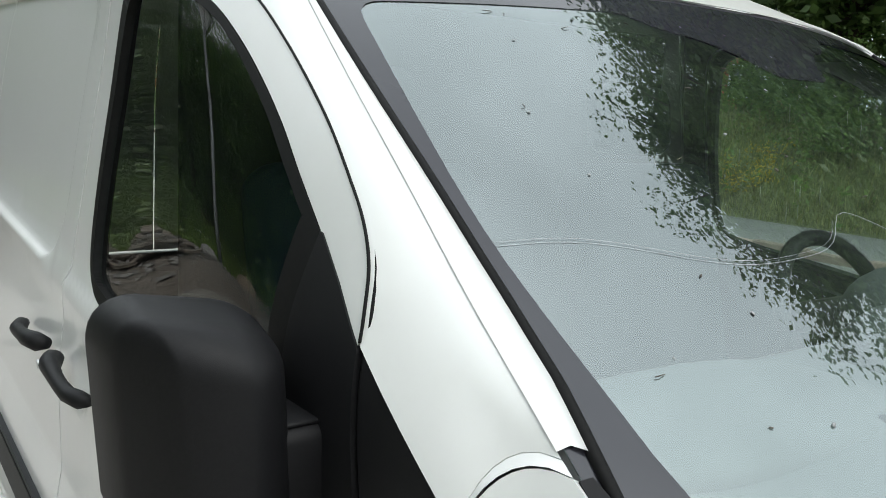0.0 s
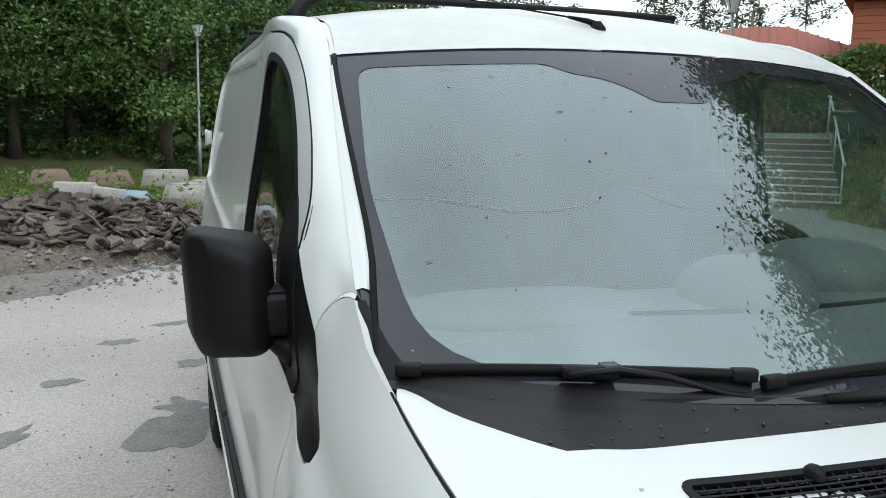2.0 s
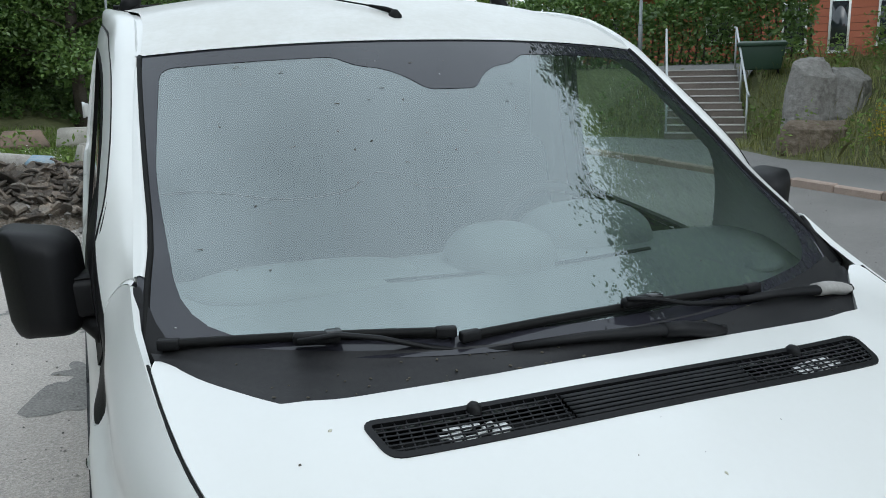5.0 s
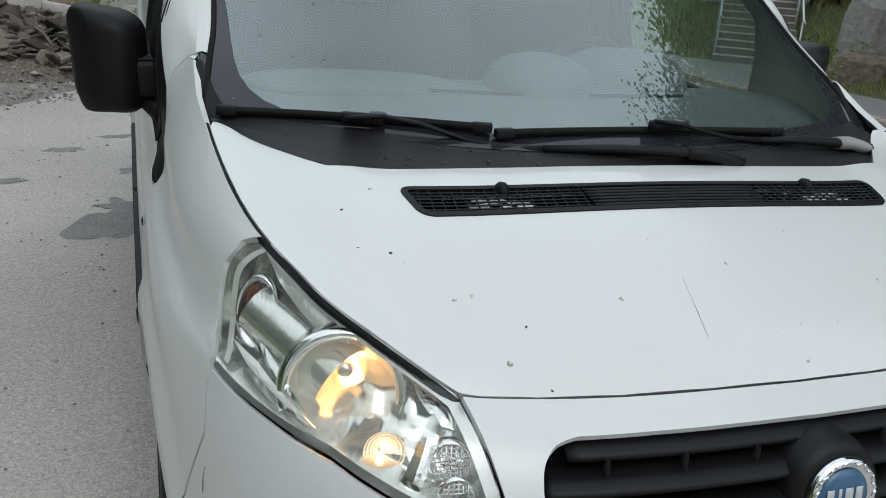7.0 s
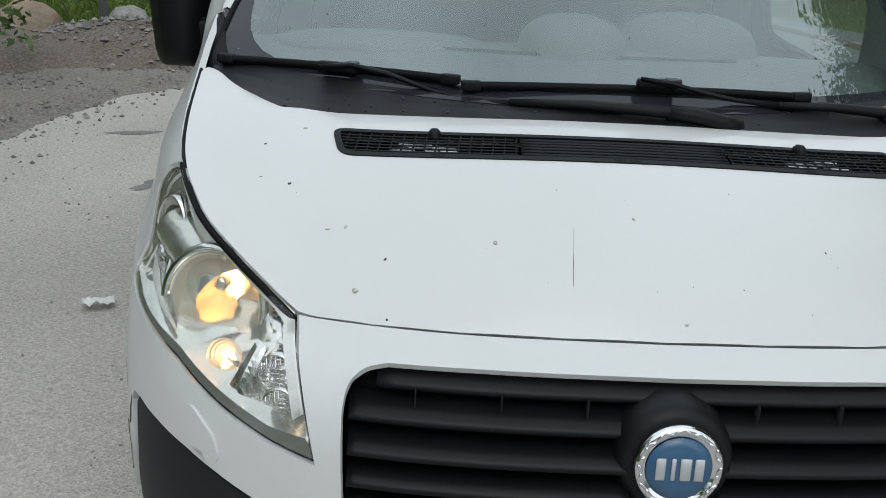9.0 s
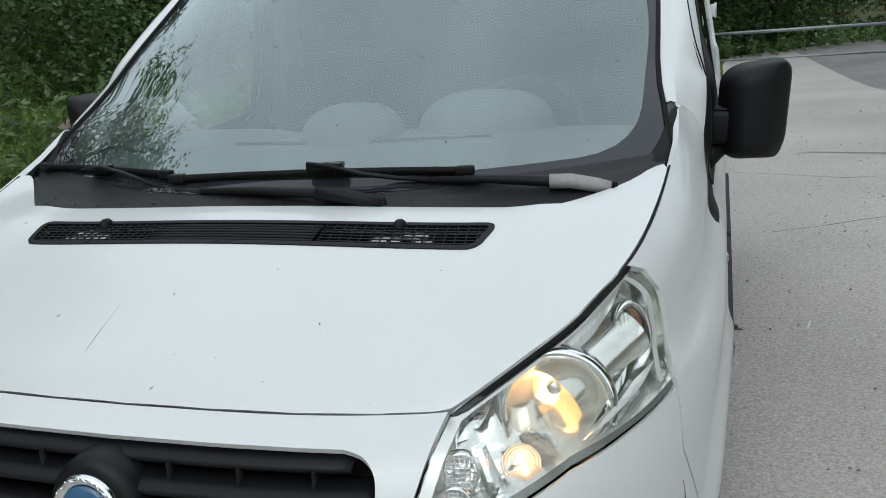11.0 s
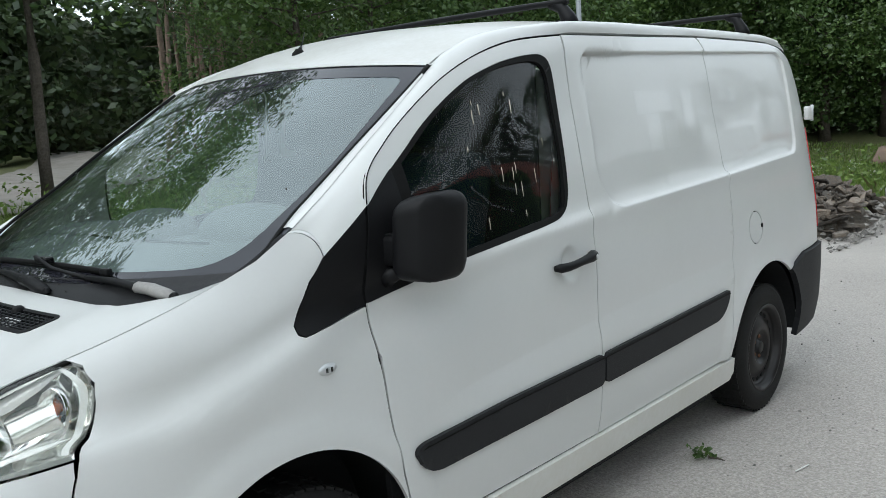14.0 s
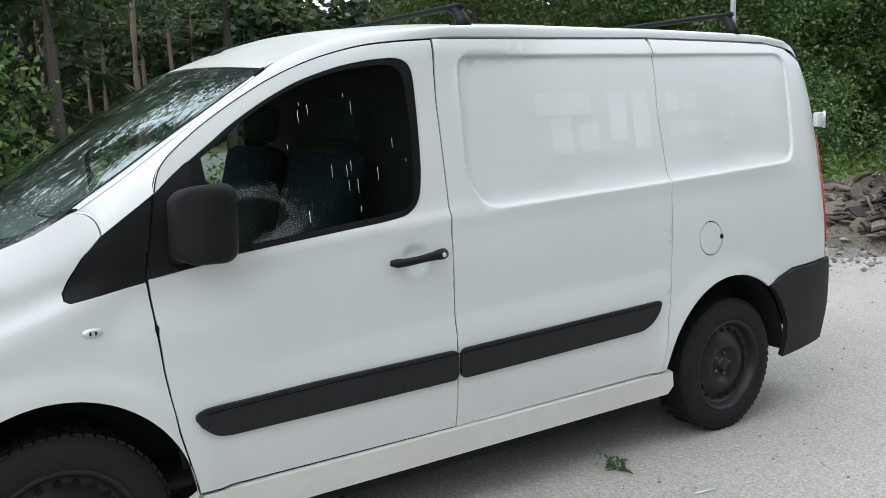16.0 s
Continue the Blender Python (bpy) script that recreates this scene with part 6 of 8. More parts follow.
# ---- roof bars ----
for y, zr, nm in ((2.605, 1.998, "front"), (4.235, 2.030, "rear")):
    bar = empty("roof_bar", "black steel roof bar clamped across the van's roof", "roof bar", "roof bars on the van")
    half = 0.70
    part("crossbar", tube_bm([(half * (2 * k / 12 - 1), y, zr + 0.006 * (1 - (2 * k / 12 - 1) ** 2)) for k in range(13)], 0.017, 8, flat=0.75), PLASTIC, bar)
    for sgn in (1, -1):
        rz = spline(ROOF_EDGE, y) - 0.004
        part("bar_foot", tube_bm([(sgn * 0.715, y, rz), (sgn * 0.705, y, rz + 0.03), (sgn * 0.675, y, zr - 0.02), (sgn * 0.62, y, zr - 0.006)], [0.032, 0.029, 0.022, 0.012], 10, flat=1.1), PLASTIC, bar)
        part("foot_pad", box_bm((0.06, 0.09, 0.016), 0.005, pose(sgn * 0.70, y, rz + 0.004, 0, sgn * 30, 0)), RUBBER, bar)


# ---- ground, road and kerbs ----
def stone_speckle(m, scale, low, high, relief):
    """Adds the single stones of worn asphalt: each cell a little lighter or darker, with relief."""
    n, l = m.node_tree.nodes, m.node_tree.links
    b = n["Principled BSDF"]
    was = b.inputs["Base Color"].links[0].from_socket
    at = n.new("ShaderNodeTexCoord").outputs["Object"]
    cells = n.new("ShaderNodeTexVoronoi")
    cells.inputs["Scale"].default_value = scale
    l.new(at, cells.inputs["Vector"])
    split, span, hsv = n.new("ShaderNodeSeparateColor"), n.new("ShaderNodeMapRange"), n.new("ShaderNodeHueSaturation")
    l.new(cells.outputs["Color"], split.inputs["Color"])
    l.new(split.outputs["Red"], span.inputs["Value"])
    span.inputs["To Min"].default_value, span.inputs["To Max"].default_value = low, high
    l.new(span.outputs["Result"], hsv.inputs["Value"])
    l.new(was, hsv.inputs["Color"])
    # wide, faint wheel tracks and washed-out streaks
    wash, wide, tone = n.new("ShaderNodeTexNoise"), n.new("ShaderNodeMapRange"), n.new("ShaderNodeHueSaturation")
    wash.inputs["Scale"].default_value, wash.inputs["Detail"].default_value = 0.55, 4
    wide.inputs["From Min"].default_value, wide.inputs["From Max"].default_value = 0.35, 0.65
    wide.inputs["To Min"].default_value, wide.inputs["To Max"].default_value = 0.86, 1.10
    l.new(at, wash.inputs["Vector"])
    l.new(wash.outputs["Fac"], wide.inputs["Value"])
    l.new(wide.outputs["Result"], tone.inputs["Value"])
    l.new(hsv.outputs["Color"], tone.inputs["Color"])
    l.new(tone.outputs["Color"], b.inputs["Base Color"])
    bump = n.new("ShaderNodeBump")
    bump.inputs["Distance"].default_value = relief
    l.new(cells.outputs["Distance"], bump.inputs["Height"])
    if b.inputs["Normal"].links:
        l.new(b.inputs["Normal"].links[0].from_socket, bump.inputs["Normal"])
    l.new(bump.outputs["Normal"], b.inputs["Normal"])
    return m


ASPHALT = stone_speckle(material("worn_asphalt", (0.385, 0.355, 0.325), 0.92, grain=(62, (0.51, 0.478, 0.445), 0.7), blotch=(1.1, (0.25, 0.228, 0.207), 0.75), bump=(100, 0.002)), 120, 0.86, 1.26, 0.003)
ROADASPHALT = stone_speckle(material("dark_road_asphalt", (0.175, 0.168, 0.162), 0.9, grain=(62, (0.235, 0.225, 0.215), 0.7), blotch=(0.9, (0.13, 0.125, 0.12), 0.7), bump=(100, 0.002)), 120, 0.86, 1.25, 0.003)
PAVING = material("pavement_asphalt", (0.175, 0.172, 0.170), 0.92, grain=(60, (0.27, 0.26, 0.25), 0.6), blotch=(0.8, (0.12, 0.118, 0.115), 0.5), bump=(120, 0.004))
SOIL = material("grassy_soil", (0.095, 0.108, 0.036), 0.95, grain=(14, (0.13, 0.14, 0.055), 0.8), blotch=(0.35, (0.06, 0.055, 0.028), 0.7), bump=(9, 0.05))
GRAVEL = material("crushed_gravel", (0.19, 0.170, 0.148), 0.95, grain=(38, (0.35, 0.32, 0.285), 0.8), blotch=(1.3, (0.11, 0.095, 0.08), 0.7), bump=(45, 0.03))
DAMP = material("damp_patch", (0.17, 0.163, 0.154), 0.85, grain=(70, (0.30, 0.29, 0.275), 0.8), blotch=(6, (0.055, 0.053, 0.05), 0.5))
DIRTPATH = material("dirt_path", (0.26, 0.24, 0.215), 0.95, grain=(30, (0.28, 0.26, 0.23), 0.6), blotch=(0.6, (0.12, 0.10, 0.08), 0.7), bump=(30, 0.02))
KERBSTONE = material("granite_kerb", (0.30, 0.225, 0.185), 0.85, grain=(50, (0.42, 0.34, 0.29), 0.7), blotch=(3, (0.20, 0.155, 0.125), 0.6), bump=(70, 0.004), vary=0.25)
CONCRETE = material("weathered_concrete", (0.42, 0.40, 0.365), 0.9, grain=(35, (0.30, 0.285, 0.26), 0.6), blotch=(2.2, (0.24, 0.23, 0.19), 0.7), bump=(60, 0.006))
BROWNCONCRETE = material("brown_concrete", (0.26, 0.185, 0.145), 0.9, grain=(35, (0.20, 0.14, 0.11), 0.6), blotch=(2.5, (0.15, 0.13, 0.10), 0.7), bump=(60, 0.006))

BANK = [(10.6, -60), (10.3, 0), (10.0, 7.5), (9.75, 10.6), (10.3, 12.4), (11.5, 13.62), (10.6, 14.45), (9.6, 16.2), (9.2, 20), (9.0, 32), (9.0, 160), (200, 160), (200, -60)]


def dip(x, y):
    """How far the yard and the lawn fall away beyond the van."""
    return -0.30 * smooth01((y - 11) / 9) * smooth01((6 - x) / 5)


def rise(x, y):
    """The height of the ground: flat yard, a bank beyond the pavement, a low swell under the woods."""
    z = dip(x, y)
    if x > 8.9:
        d = edge_distance(BANK, (x, y))
        z += 1.42 * smooth01(d / 3.0) + (0.08 if d > -1.9 else 0.0) * smooth01((d + 1.7) / 0.3)
        z += 0.02 * max(d - 3, 0) if d > 3 else 0
        # cut back under the steps
        u, v = (x - 11.08) * 0.81 - (y - 14.06) * 0.58, (x - 11.08) * 0.58 + (y - 14.06) * 0.81
        if abs(u) < 1.15 and 0 < v < 4.4:
            z = min(z, 0.02 + 0.44 * v, 1.36)
    # the lawn climbs to the foot of the wood
    z += 0.80 * smooth01((y - 26.3) / 8) * smooth01((0.2 - x) / 3)
    if x < -4:
        z += 0.25 * smooth01((-4 - x) / 9) + 0.10 * noise.noise((x * 0.3, y * 0.3, 0)) * smooth01((-4 - x) / 3)
    return z


def spread(lo, hi, a, b, fine, grow):
    """Places that are fine between a and b and grow apart towards lo and hi."""
    mid = list(np.arange(a, b + 1e-6, fine))
    out, step = [], fine
    v = a
    while v > lo:
        step *= grow
        v -= step
        out.append(max(v, lo))
    left = out[::-1]
    out, step, v = [], fine, b
    while v < hi:
        step *= grow
        v += step
        out.append(min(v, hi))
    return left + mid + out


xs, ys = spread(-400, 400, -14, 18, 0.5, 1.25), spread(-400, 400, -3, 28, 0.5, 1.25)
gv = [(x, y, rise(x, y) - (0.02 if x < 8.6 else 0.0)) for y in ys for x in xs]
gf = [[j * len(xs) + i, j * len(xs) + i + 1, (j + 1) * len(xs) + i + 1, (j + 1) * len(xs) + i] for j in range(len(ys) - 1) for i in range(len(xs) - 1)]
tagged(raw("ground", gv, gf, SOIL), "grassy ground with bare soil under trees", "ground", kind="structure")


def flat_sheet(name, outline, mat, label, category, z=0.0, step=1.0, lumps=0.0, kind="structure", follow=False, taper=0.0):
    def place(x, y):
        if taper:
            u = smooth01(edge_distance(list(outline), (x, y)) / taper)
            return Vector((x, y, dip(x, y) - 0.006 + u * (z + 0.006 + lumps * (0.6 + noise.noise((x * 1.3, y * 1.3, 3.1)) + 0.5 * noise.noise((x * 4, y * 4, 1.0))))))
        return Vector((x, y, (rise(x, y) if follow else dip(x, y)) + z + lumps * noise.noise((x * 1.3, y * 1.3, 3.1))))
    v, f_ = sheet(outline, place, gap=0, step=step, lip=0.0)
    return tagged(raw(name, v, f_, mat), label, category, kind=kind)


YARD_LEFT = [(-3.6, -60), (-3.5, 0), (-3.55, 4.8), (-3.45, 5.6), (-3.2, 7.2), (-2.8, 7.9), (-2.1, 8.35), (-1.3, 9.6), (-0.75, 10.1), (-0.55, 13.0), (-0.27, 14.4), (-0.08, 15.8), (0.10, 17.2), (0.26, 18.8), (0.42, 20.6), (0.80, 24), (1.2, 34)]
YARD_RIGHT = [(4.6, -60), (4.55, -6), (4.75, -2), (4.6, 1.5), (4.3, 4.5), (4.05, 8), (3.9, 12), (3.6, 17), (3.5, 24)]
flat_sheet("yard", YARD_LEFT + [(3.4, 34)] + YARD_RIGHT[::-1], ASPHALT, "worn pale asphalt yard with grit and damp patches", "yard", 0.0, 1.2)
flat_sheet("road", YARD_RIGHT + [(3.4, 34), (7.9, 34), (7.95, 8.9), (8.1, 6.4), (8.3, -60)], ROADASPHALT, "darker grey asphalt road along the pavement", "road", 0.0, 1.2)
flat_sheet("gravel_verge", [(-3.38, 0.5), (-3.28, 4.0), (-3.2, 5.6), (-2.95, 7.1), (-2.6, 7.65), (-1.9, 8.1), (-1.2, 9.5), (-0.6, 10.0), (-0.35, 12.6), (-1.5, 13.3), (-4.5, 13.0), (-6.5, 11.0), (-6.3, 7.5), (-5.4, 4.2), (-3.9, 0.5)], GRAVEL, "grey gravel verge along the asphalt", "gravel", 0.012, 0.18, 0.045, taper=0.6)
pave = [(8.22, -40), (8.02, 6.4), (7.98, 9.0), (8.0, 33), (9.0, 33), (9.2, 20), (9.6, 16.2), (10.6, 14.45), (11.5, 13.62), (10.3, 12.4), (9.75, 10.6), (10.0, 7.5), (10.3, 0), (10.6, -40)]
v, f_ = sheet(pave, lambda x, y: Vector((x, y, 0.09)), gap=0, step=0.8, lip=0.08)
tagged(raw("pavement", v, f_, PAVING), "grey asphalt pavement beside the road", "pavement", kind="structure")
flat_sheet("path", [(-14.5, 7.4), (-21.8, 13.0), (-36.5, 22.6), (-70, 43), (-75, 33), (-40, 14.5), (-24, 6.0), (-14.5, 3.0)], DIRTPATH, "pale dirt path into the pine wood", "path", 0.05, 1.5, 0.0, follow=True)

# kerbs, stone by stone
kerb_right = empty("kerb", "red-brown granite kerb stones along the pavement", "kerb", kind="structure")
stone = bpy.data.meshes.new("kerb_stone")
b = box_bm((0.13, 0.985, 0.24), 0.018, pose(0, 0, -0.012), 1)
b.to_mesh(stone)
b.free()
stone.materials.append(KERBSTONE)
rnd = random.Random(4)
for k in range(60):
    y = -9 + 0.74 * k
    x = 8.22 - 0.03 * max(min(y, 9), -9) / 9 - (0.17 if y > 5 else 0.17 * smooth01((y + 2) / 7))
    ob = new("kerb_stone", stone)
    ob.parent = kerb_right
    ob.matrix_basis = pose(x - 0.03 + rnd.uniform(-0.012, 0.012), y, rnd.uniform(-0.014, 0.008), 0, rnd.uniform(-3, 3), rnd.uniform(-1.4, 1.4)) @ Matrix.Diagonal((1, 0.74, 1, 1))
kerb_left = empty("kerb", "pale concrete kerb along the grass", "kerb", kind="structure")
pale_stone = bpy.data.meshes.new("kerb_block")
b = box_bm((0.14, 0.96, 0.24), 0.02, None, 1)
b.to_mesh(pale_stone)
b.free()
pale_stone.materials.append(CONCRETE)
edge_line = [(-0.62, 13.05), (-0.43, 13.95), (-0.26, 14.90), (-0.11, 15.86), (0.02, 16.82), (0.14, 17.78), (0.25, 18.75), (0.35, 19.72), (0.45, 20.68), (0.58, 21.64), (0.73, 22.6)]
for (x0, y0), (x1, y1) in zip(edge_line, edge_line[1:]):
    ob = new("kerb_block", pale_stone)
    ob.parent = kerb_left
    ob.matrix_basis = pose((x0 + x1) / 2, (y0 + y1) / 2, 0.03 + dip((x0 + x1) / 2, (y0 + y1) / 2) + rnd.uniform(-0.008, 0.008), 0, 0, math.degrees(math.atan2(x0 - x1, y1 - y0)))


# damp patches and grit on the asphalt
def blob(name, cx, cy, rx, ry, turn, mat, label, z=0.003, ragged=0.35, seed=0):
    n = 34
    pts = []
    for k in range(n):
        a = 2 * math.pi * k / n
        r = 1 + ragged * noise.noise((math.cos(a) * 1.7 + seed * 3.1, math.sin(a) * 1.7, seed)) * 2 + 0.12 * noise.noise((a * 3, seed, 1))
        px, py = rx * r * math.cos(a), ry * r * math.sin(a)
        t = radians(turn)
        pts.append((cx + px * math.cos(t) - py * math.sin(t), cy + px * math.sin(t) + py * math.cos(t)))
    v, f_ = sheet(pts, lambda x, y: Vector((x, y, z)), gap=0, step=0.2, lip=0.0)
    return tagged(raw(name, v, f_, mat), label, "stain", "damp patches on the asphalt", kind="structure")


for k, (x, y, a, b_, t) in enumerate(((-1.10, 4.22, 0.36, 0.11, 66), (-1.05, 4.62, 0.12, 0.09, 30), (-1.93, 4.25, 0.22, 0.05, 60), (-1.08, 6.72, 0.16, 0.05, 20), (-1.45, 6.2, 0.13, 0.05, 10), (-1.75, 5.25, 0.12, 0.05, 15), (-0.98, 5.5, 0.1, 0.05, 40), (-2.5, 5.6, 0.2, 0.04, 20), (2.6, 8.5, 0.9, 0.03, -12))):
    blob("damp_patch", x, y, a, b_ * 1.5, t, DAMP, "dark damp patch on pale asphalt", 0.0025 + 0.0004 * (k % 3), seed=k + 1)
# tar seams that wander over the yard
for k, pts in enumerate((((1.3, 5.2), (2.4, 5.9), (3.6, 6.1), (5.2, 6.8)), ((0.9, 7.6), (2.0, 7.2), (3.2, 7.5)))):
    fine = [Vector((x + 0.06 * noise.noise((x * 3, y * 3, k)), y, 0.0015)) for x, y in open_line(list(pts), 0.10)]
    tagged(part("asphalt_crack", tube_bm(fine, [0.004 * rnd.uniform(0.4, 1.6) for _ in fine], 4, flat=0.2), DAMP), "thin dark crack in the asphalt", "crack", kind="structure")

STONEMAT = material("loose_stone", (0.20, 0.187, 0.172), 0.9, grain=(60, (0.28, 0.27, 0.25), 0.6), per_island=0.5)


def scatter_stones(name, n, where, lo, hi, mat, label, seed):
    """Loose stones as one mesh of small rough solids."""
    r = np.random.default_rng(seed)
    base = np.array([(1, 0, 0), (-1, 0, 0), (0, 1, 0), (0, -1, 0), (0, 0, 0.8), (0, 0, -0.5)], float)
    tri = [(0, 2, 4), (2, 1, 4), (1, 3, 4), (3, 0, 4), (2, 0, 5), (1, 2, 5), (3, 1, 5), (0, 3, 5)]
    verts, faces = [], []
    for _ in range(n):
        x, y, z = where(r)
        s = lo + (hi - lo) * r.random() ** 2.5
        a = r.random() * 6.28
        rot = np.array([[math.cos(a), -math.sin(a), 0], [math.sin(a), math.cos(a), 0], [0, 0, 1]])
        p = (base * r.uniform(0.55, 1.2, (6, 3)) * s) @ rot.T + (x, y, z + s * 0.3)
        k = len(verts)
        verts += [tuple(q) for q in p]
        faces += [[k + i for i in t] for t in tri]
    return tagged(raw(name, verts, faces, mat, smooth=False), label, "stones", kind="stuff")


def yard_spot(r):
    while True:
        x, y = r.uniform(-3.4, 7.5), r.uniform(-0.5, 13)
        if abs(x) < 1.0 and 0.3 < y < 4.8:
            continue
        if r.random() < (0.9 if x < -0.9 or (x > 0.9 and y > 3) else 0.35):
            return x, y, 0.0


scatter_stones("loose_grit", 5200, yard_spot, 0.0025, 0.012, STONEMAT, "loose grit scattered over the asphalt", 1)


def verge_spot(r):
    poly = [(-3.3, 3.6), (-3.25, 5.6), (-3.05, 7.2), (-2.65, 7.7), (-1.9, 8.2), (-1.1, 9.4), (-0.45, 10.0), (-0.35, 12.6), (-1.5, 13.2), (-4.5, 12.8), (-6.2, 10.8), (-6.1, 7.5), (-5.3, 4.4)]
    while True:
        x, y = r.uniform(-6.3, -0.2), r.uniform(3.4, 13.3)
        d = edge_distance(poly, (x, y))
        if d > -0.55 * r.random() ** 2:
            return x, y, 0.0 if d < 0.1 else 0.03


scatter_stones("gravel_stones", 6500, verge_spot, 0.005, 0.035, STONEMAT, "crushed grey stones of the gravel verge", 2)


# ---- rubble, blocks, boulders, litter ----
def rock_bm(size, seed, subdivisions=3, rough=0.35, flat_top=False):
    b = bmesh.new()
    bmesh.ops.create_icosphere(b, subdivisions=subdivisions, radius=1.0)
    for q in b.verts:
        n = noise.noise(q.co * 1.3 + Vector((seed * 7.3, seed, 0))) + 0.5 * noise.noise(q.co * 3.1 + Vector((seed, 0, 9))) + 0.22 * noise.noise(q.co * 7.0 + Vector((0, seed, 2)))
        q.co *= 1 + rough * n
        # chisel some faces flat
        for k in range(5):
            d = Vector((math.sin(seed * 3 + k * 2.1), math.cos(seed * 5 + k * 1.7), math.sin(k * 1.3 + seed))).normalized()
            over = q.co.dot(d) - 0.78
            if over > 0:
                q.co -= d * over * 0.85
    bmesh.ops.scale(b, vec=size, verts=b.verts)
    return b


SLABMAT = material("broken_asphalt", (0.075, 0.066, 0.056), 0.9, grain=(45, (0.20, 0.18, 0.16), 0.65), blotch=(5, (0.16, 0.105, 0.065), 0.8), bump=(55, 0.012), vary=0.7)
ROCKMAT = material("grey_boulder", (0.25, 0.24, 0.225), 0.9, grain=(12, (0.38, 0.365, 0.345), 0.7), blotch=(1.6, (0.11, 0.095, 0.085), 0.7), bump=(14, 0.03))
MOSSROCK = material("mossy_rock", (0.15, 0.115, 0.085), 0.92, grain=(10, (0.27, 0.22, 0.18), 0.7), blotch=(2.2, (0.075, 0.06, 0.03), 0.9), bump=(12, 0.04))

TANROCK = material("tan_boulder", (0.30, 0.23, 0.155), 0.9, grain=(12, (0.36, 0.29, 0.21), 0.7), blotch=(3, (0.17, 0.15, 0.12), 0.7), bump=(14, 0.03))
HEAPGRAVEL = material("dark_rubble_gravel", (0.14, 0.118, 0.095), 0.95, grain=(38, (0.27, 0.235, 0.20), 0.8), blotch=(2.3, (0.10, 0.075, 0.05), 0.6), bump=(30, 0.05))
heap = empty("rubble_heap", "heap of broken asphalt slabs and gravel beside the yard", "rubble heap", at=(0, 0, 0))


def mound(x, y):
    z = 0.0
    for cx, cy, rx, ry, h in ((-2.2, 10.9, 2.1, 1.45, 0.60), (-3.7, 10.0, 1.8, 1.4, 0.40), (-1.3, 10.9, 0.9, 1.0, 0.34), (-5.2, 8.9, 1.4, 1.3, 0.32)):
        d = ((x - cx) / rx) ** 2 + ((y - cy) / ry) ** 2
        z = max(z, h * max(0, 1 - d) ** 0.7)
    return z + 0.05 * noise.noise((x * 2.1, y * 2.1, 5)) + 0.03 * noise.noise((x * 5, y * 5, 1))


HEAP = [(-6.8, 8.6), (-5.4, 7.3), (-3.6, 8.1), (-2.2, 8.9), (-0.95, 9.6), (-0.45, 10.6), (-0.6, 11.9), (-1.7, 12.6), (-4.0, 12.2), (-5.8, 10.8)]
v, f_ = sheet(HEAP, lambda x, y: Vector((x, y, -0.03 + (max(mound(x, y), -0.02) + 0.04) * smooth01(edge_distance(HEAP, (x, y)) / 0.45))), gap=0, step=0.14, lip=0.0)
raw("gravel_mound", v, f_, HEAPGRAVEL, heap, "grey gravel body of the heap")
slabs = []
for k in range(9):
    b = bmesh.new()
    n = 5 + k % 3
    r = random.Random(k + 40)
    ring = [(r.uniform(0.75, 1.15) * math.cos(2 * math.pi * j / n + r.uniform(-0.25, 0.25)), r.uniform(0.6, 1.0) * math.sin(2 * math.pi * j / n)) for j in range(n)]
    top = [b.verts.new((x, y, 0.22 + r.uniform(-0.06, 0.06))) for x, y in ring]
    bot = [b.verts.new((x * r.uniform(0.85, 1.1), y * r.uniform(0.85, 1.1), -0.22 + r.uniform(-0.06, 0.06))) for x, y in ring]
    b.faces.new(top)
    b.faces.new(bot[::-1])
    for j in range(n):
        b.faces.new((top[j - 1], bot[j - 1], bot[j], top[j]))
    bmesh.ops.recalc_face_normals(b, faces=b.faces)
    bmesh.ops.bevel(b, geom=b.edges[:], offset=0.05, segments=1, affect="EDGES")
    me = bpy.data.meshes.new("asphalt_slab")
    b.to_mesh(me)
    b.free()
    me.materials.append(SLABMAT)
    slabs.append(me)
r = random.Random(17)
for k in range(290):
    while True:
        x, y = r.gauss(-1.9, 1.15), r.gauss(10.3, 0.62)
        if -3.3 < x < -0.55 and 9.3 < y < 12.2 and mound(x, y) > -0.03 and y > 9.55 + (x + 3) * 0.12:
            break
    s = r.uniform(0.05, 0.125) * (1.35 if r.random() < 0.2 else 1)
    ob = new("asphalt_slab", slabs[k % 9])
    ob.parent = heap
    lean = 24 if mound(x, y) > 0.15 else 9
    ob.matrix_basis = pose(x, y, max(mound(x, y), 0.01) + s * 0.34 + 0.035, r.gauss(-12, lean), r.gauss(0, lean), r.uniform(0, 360)) @ Matrix.Diagonal((s * r.uniform(0.9, 1.5), s, s * r.uniform(0.36, 0.66), 1))
# smaller broken pieces over the rest of the heap, joined
rubble_v, rubble_f = [], []
for k in range(620):
    while True:
        x, y = r.uniform(-3.5, -0.5), r.uniform(9.6, 12.0)
        if mound(x, y) > 0.02:
            break
    me, s = slabs[k % 9], r.uniform(0.05, 0.12)
    m = pose(x, y, mound(x, y) + s * 0.3 + 0.02, r.gauss(0, 28), r.gauss(0, 28), r.uniform(0, 360)) @ Matrix.Diagonal((s * r.uniform(0.9, 1.5), s, s * r.uniform(0.5, 0.9), 1))
    base = len(rubble_v)
    rubble_v += [m @ q.co for q in me.vertices]
    rubble_f += [[base + i for i in p.vertices] for p in me.polygons]
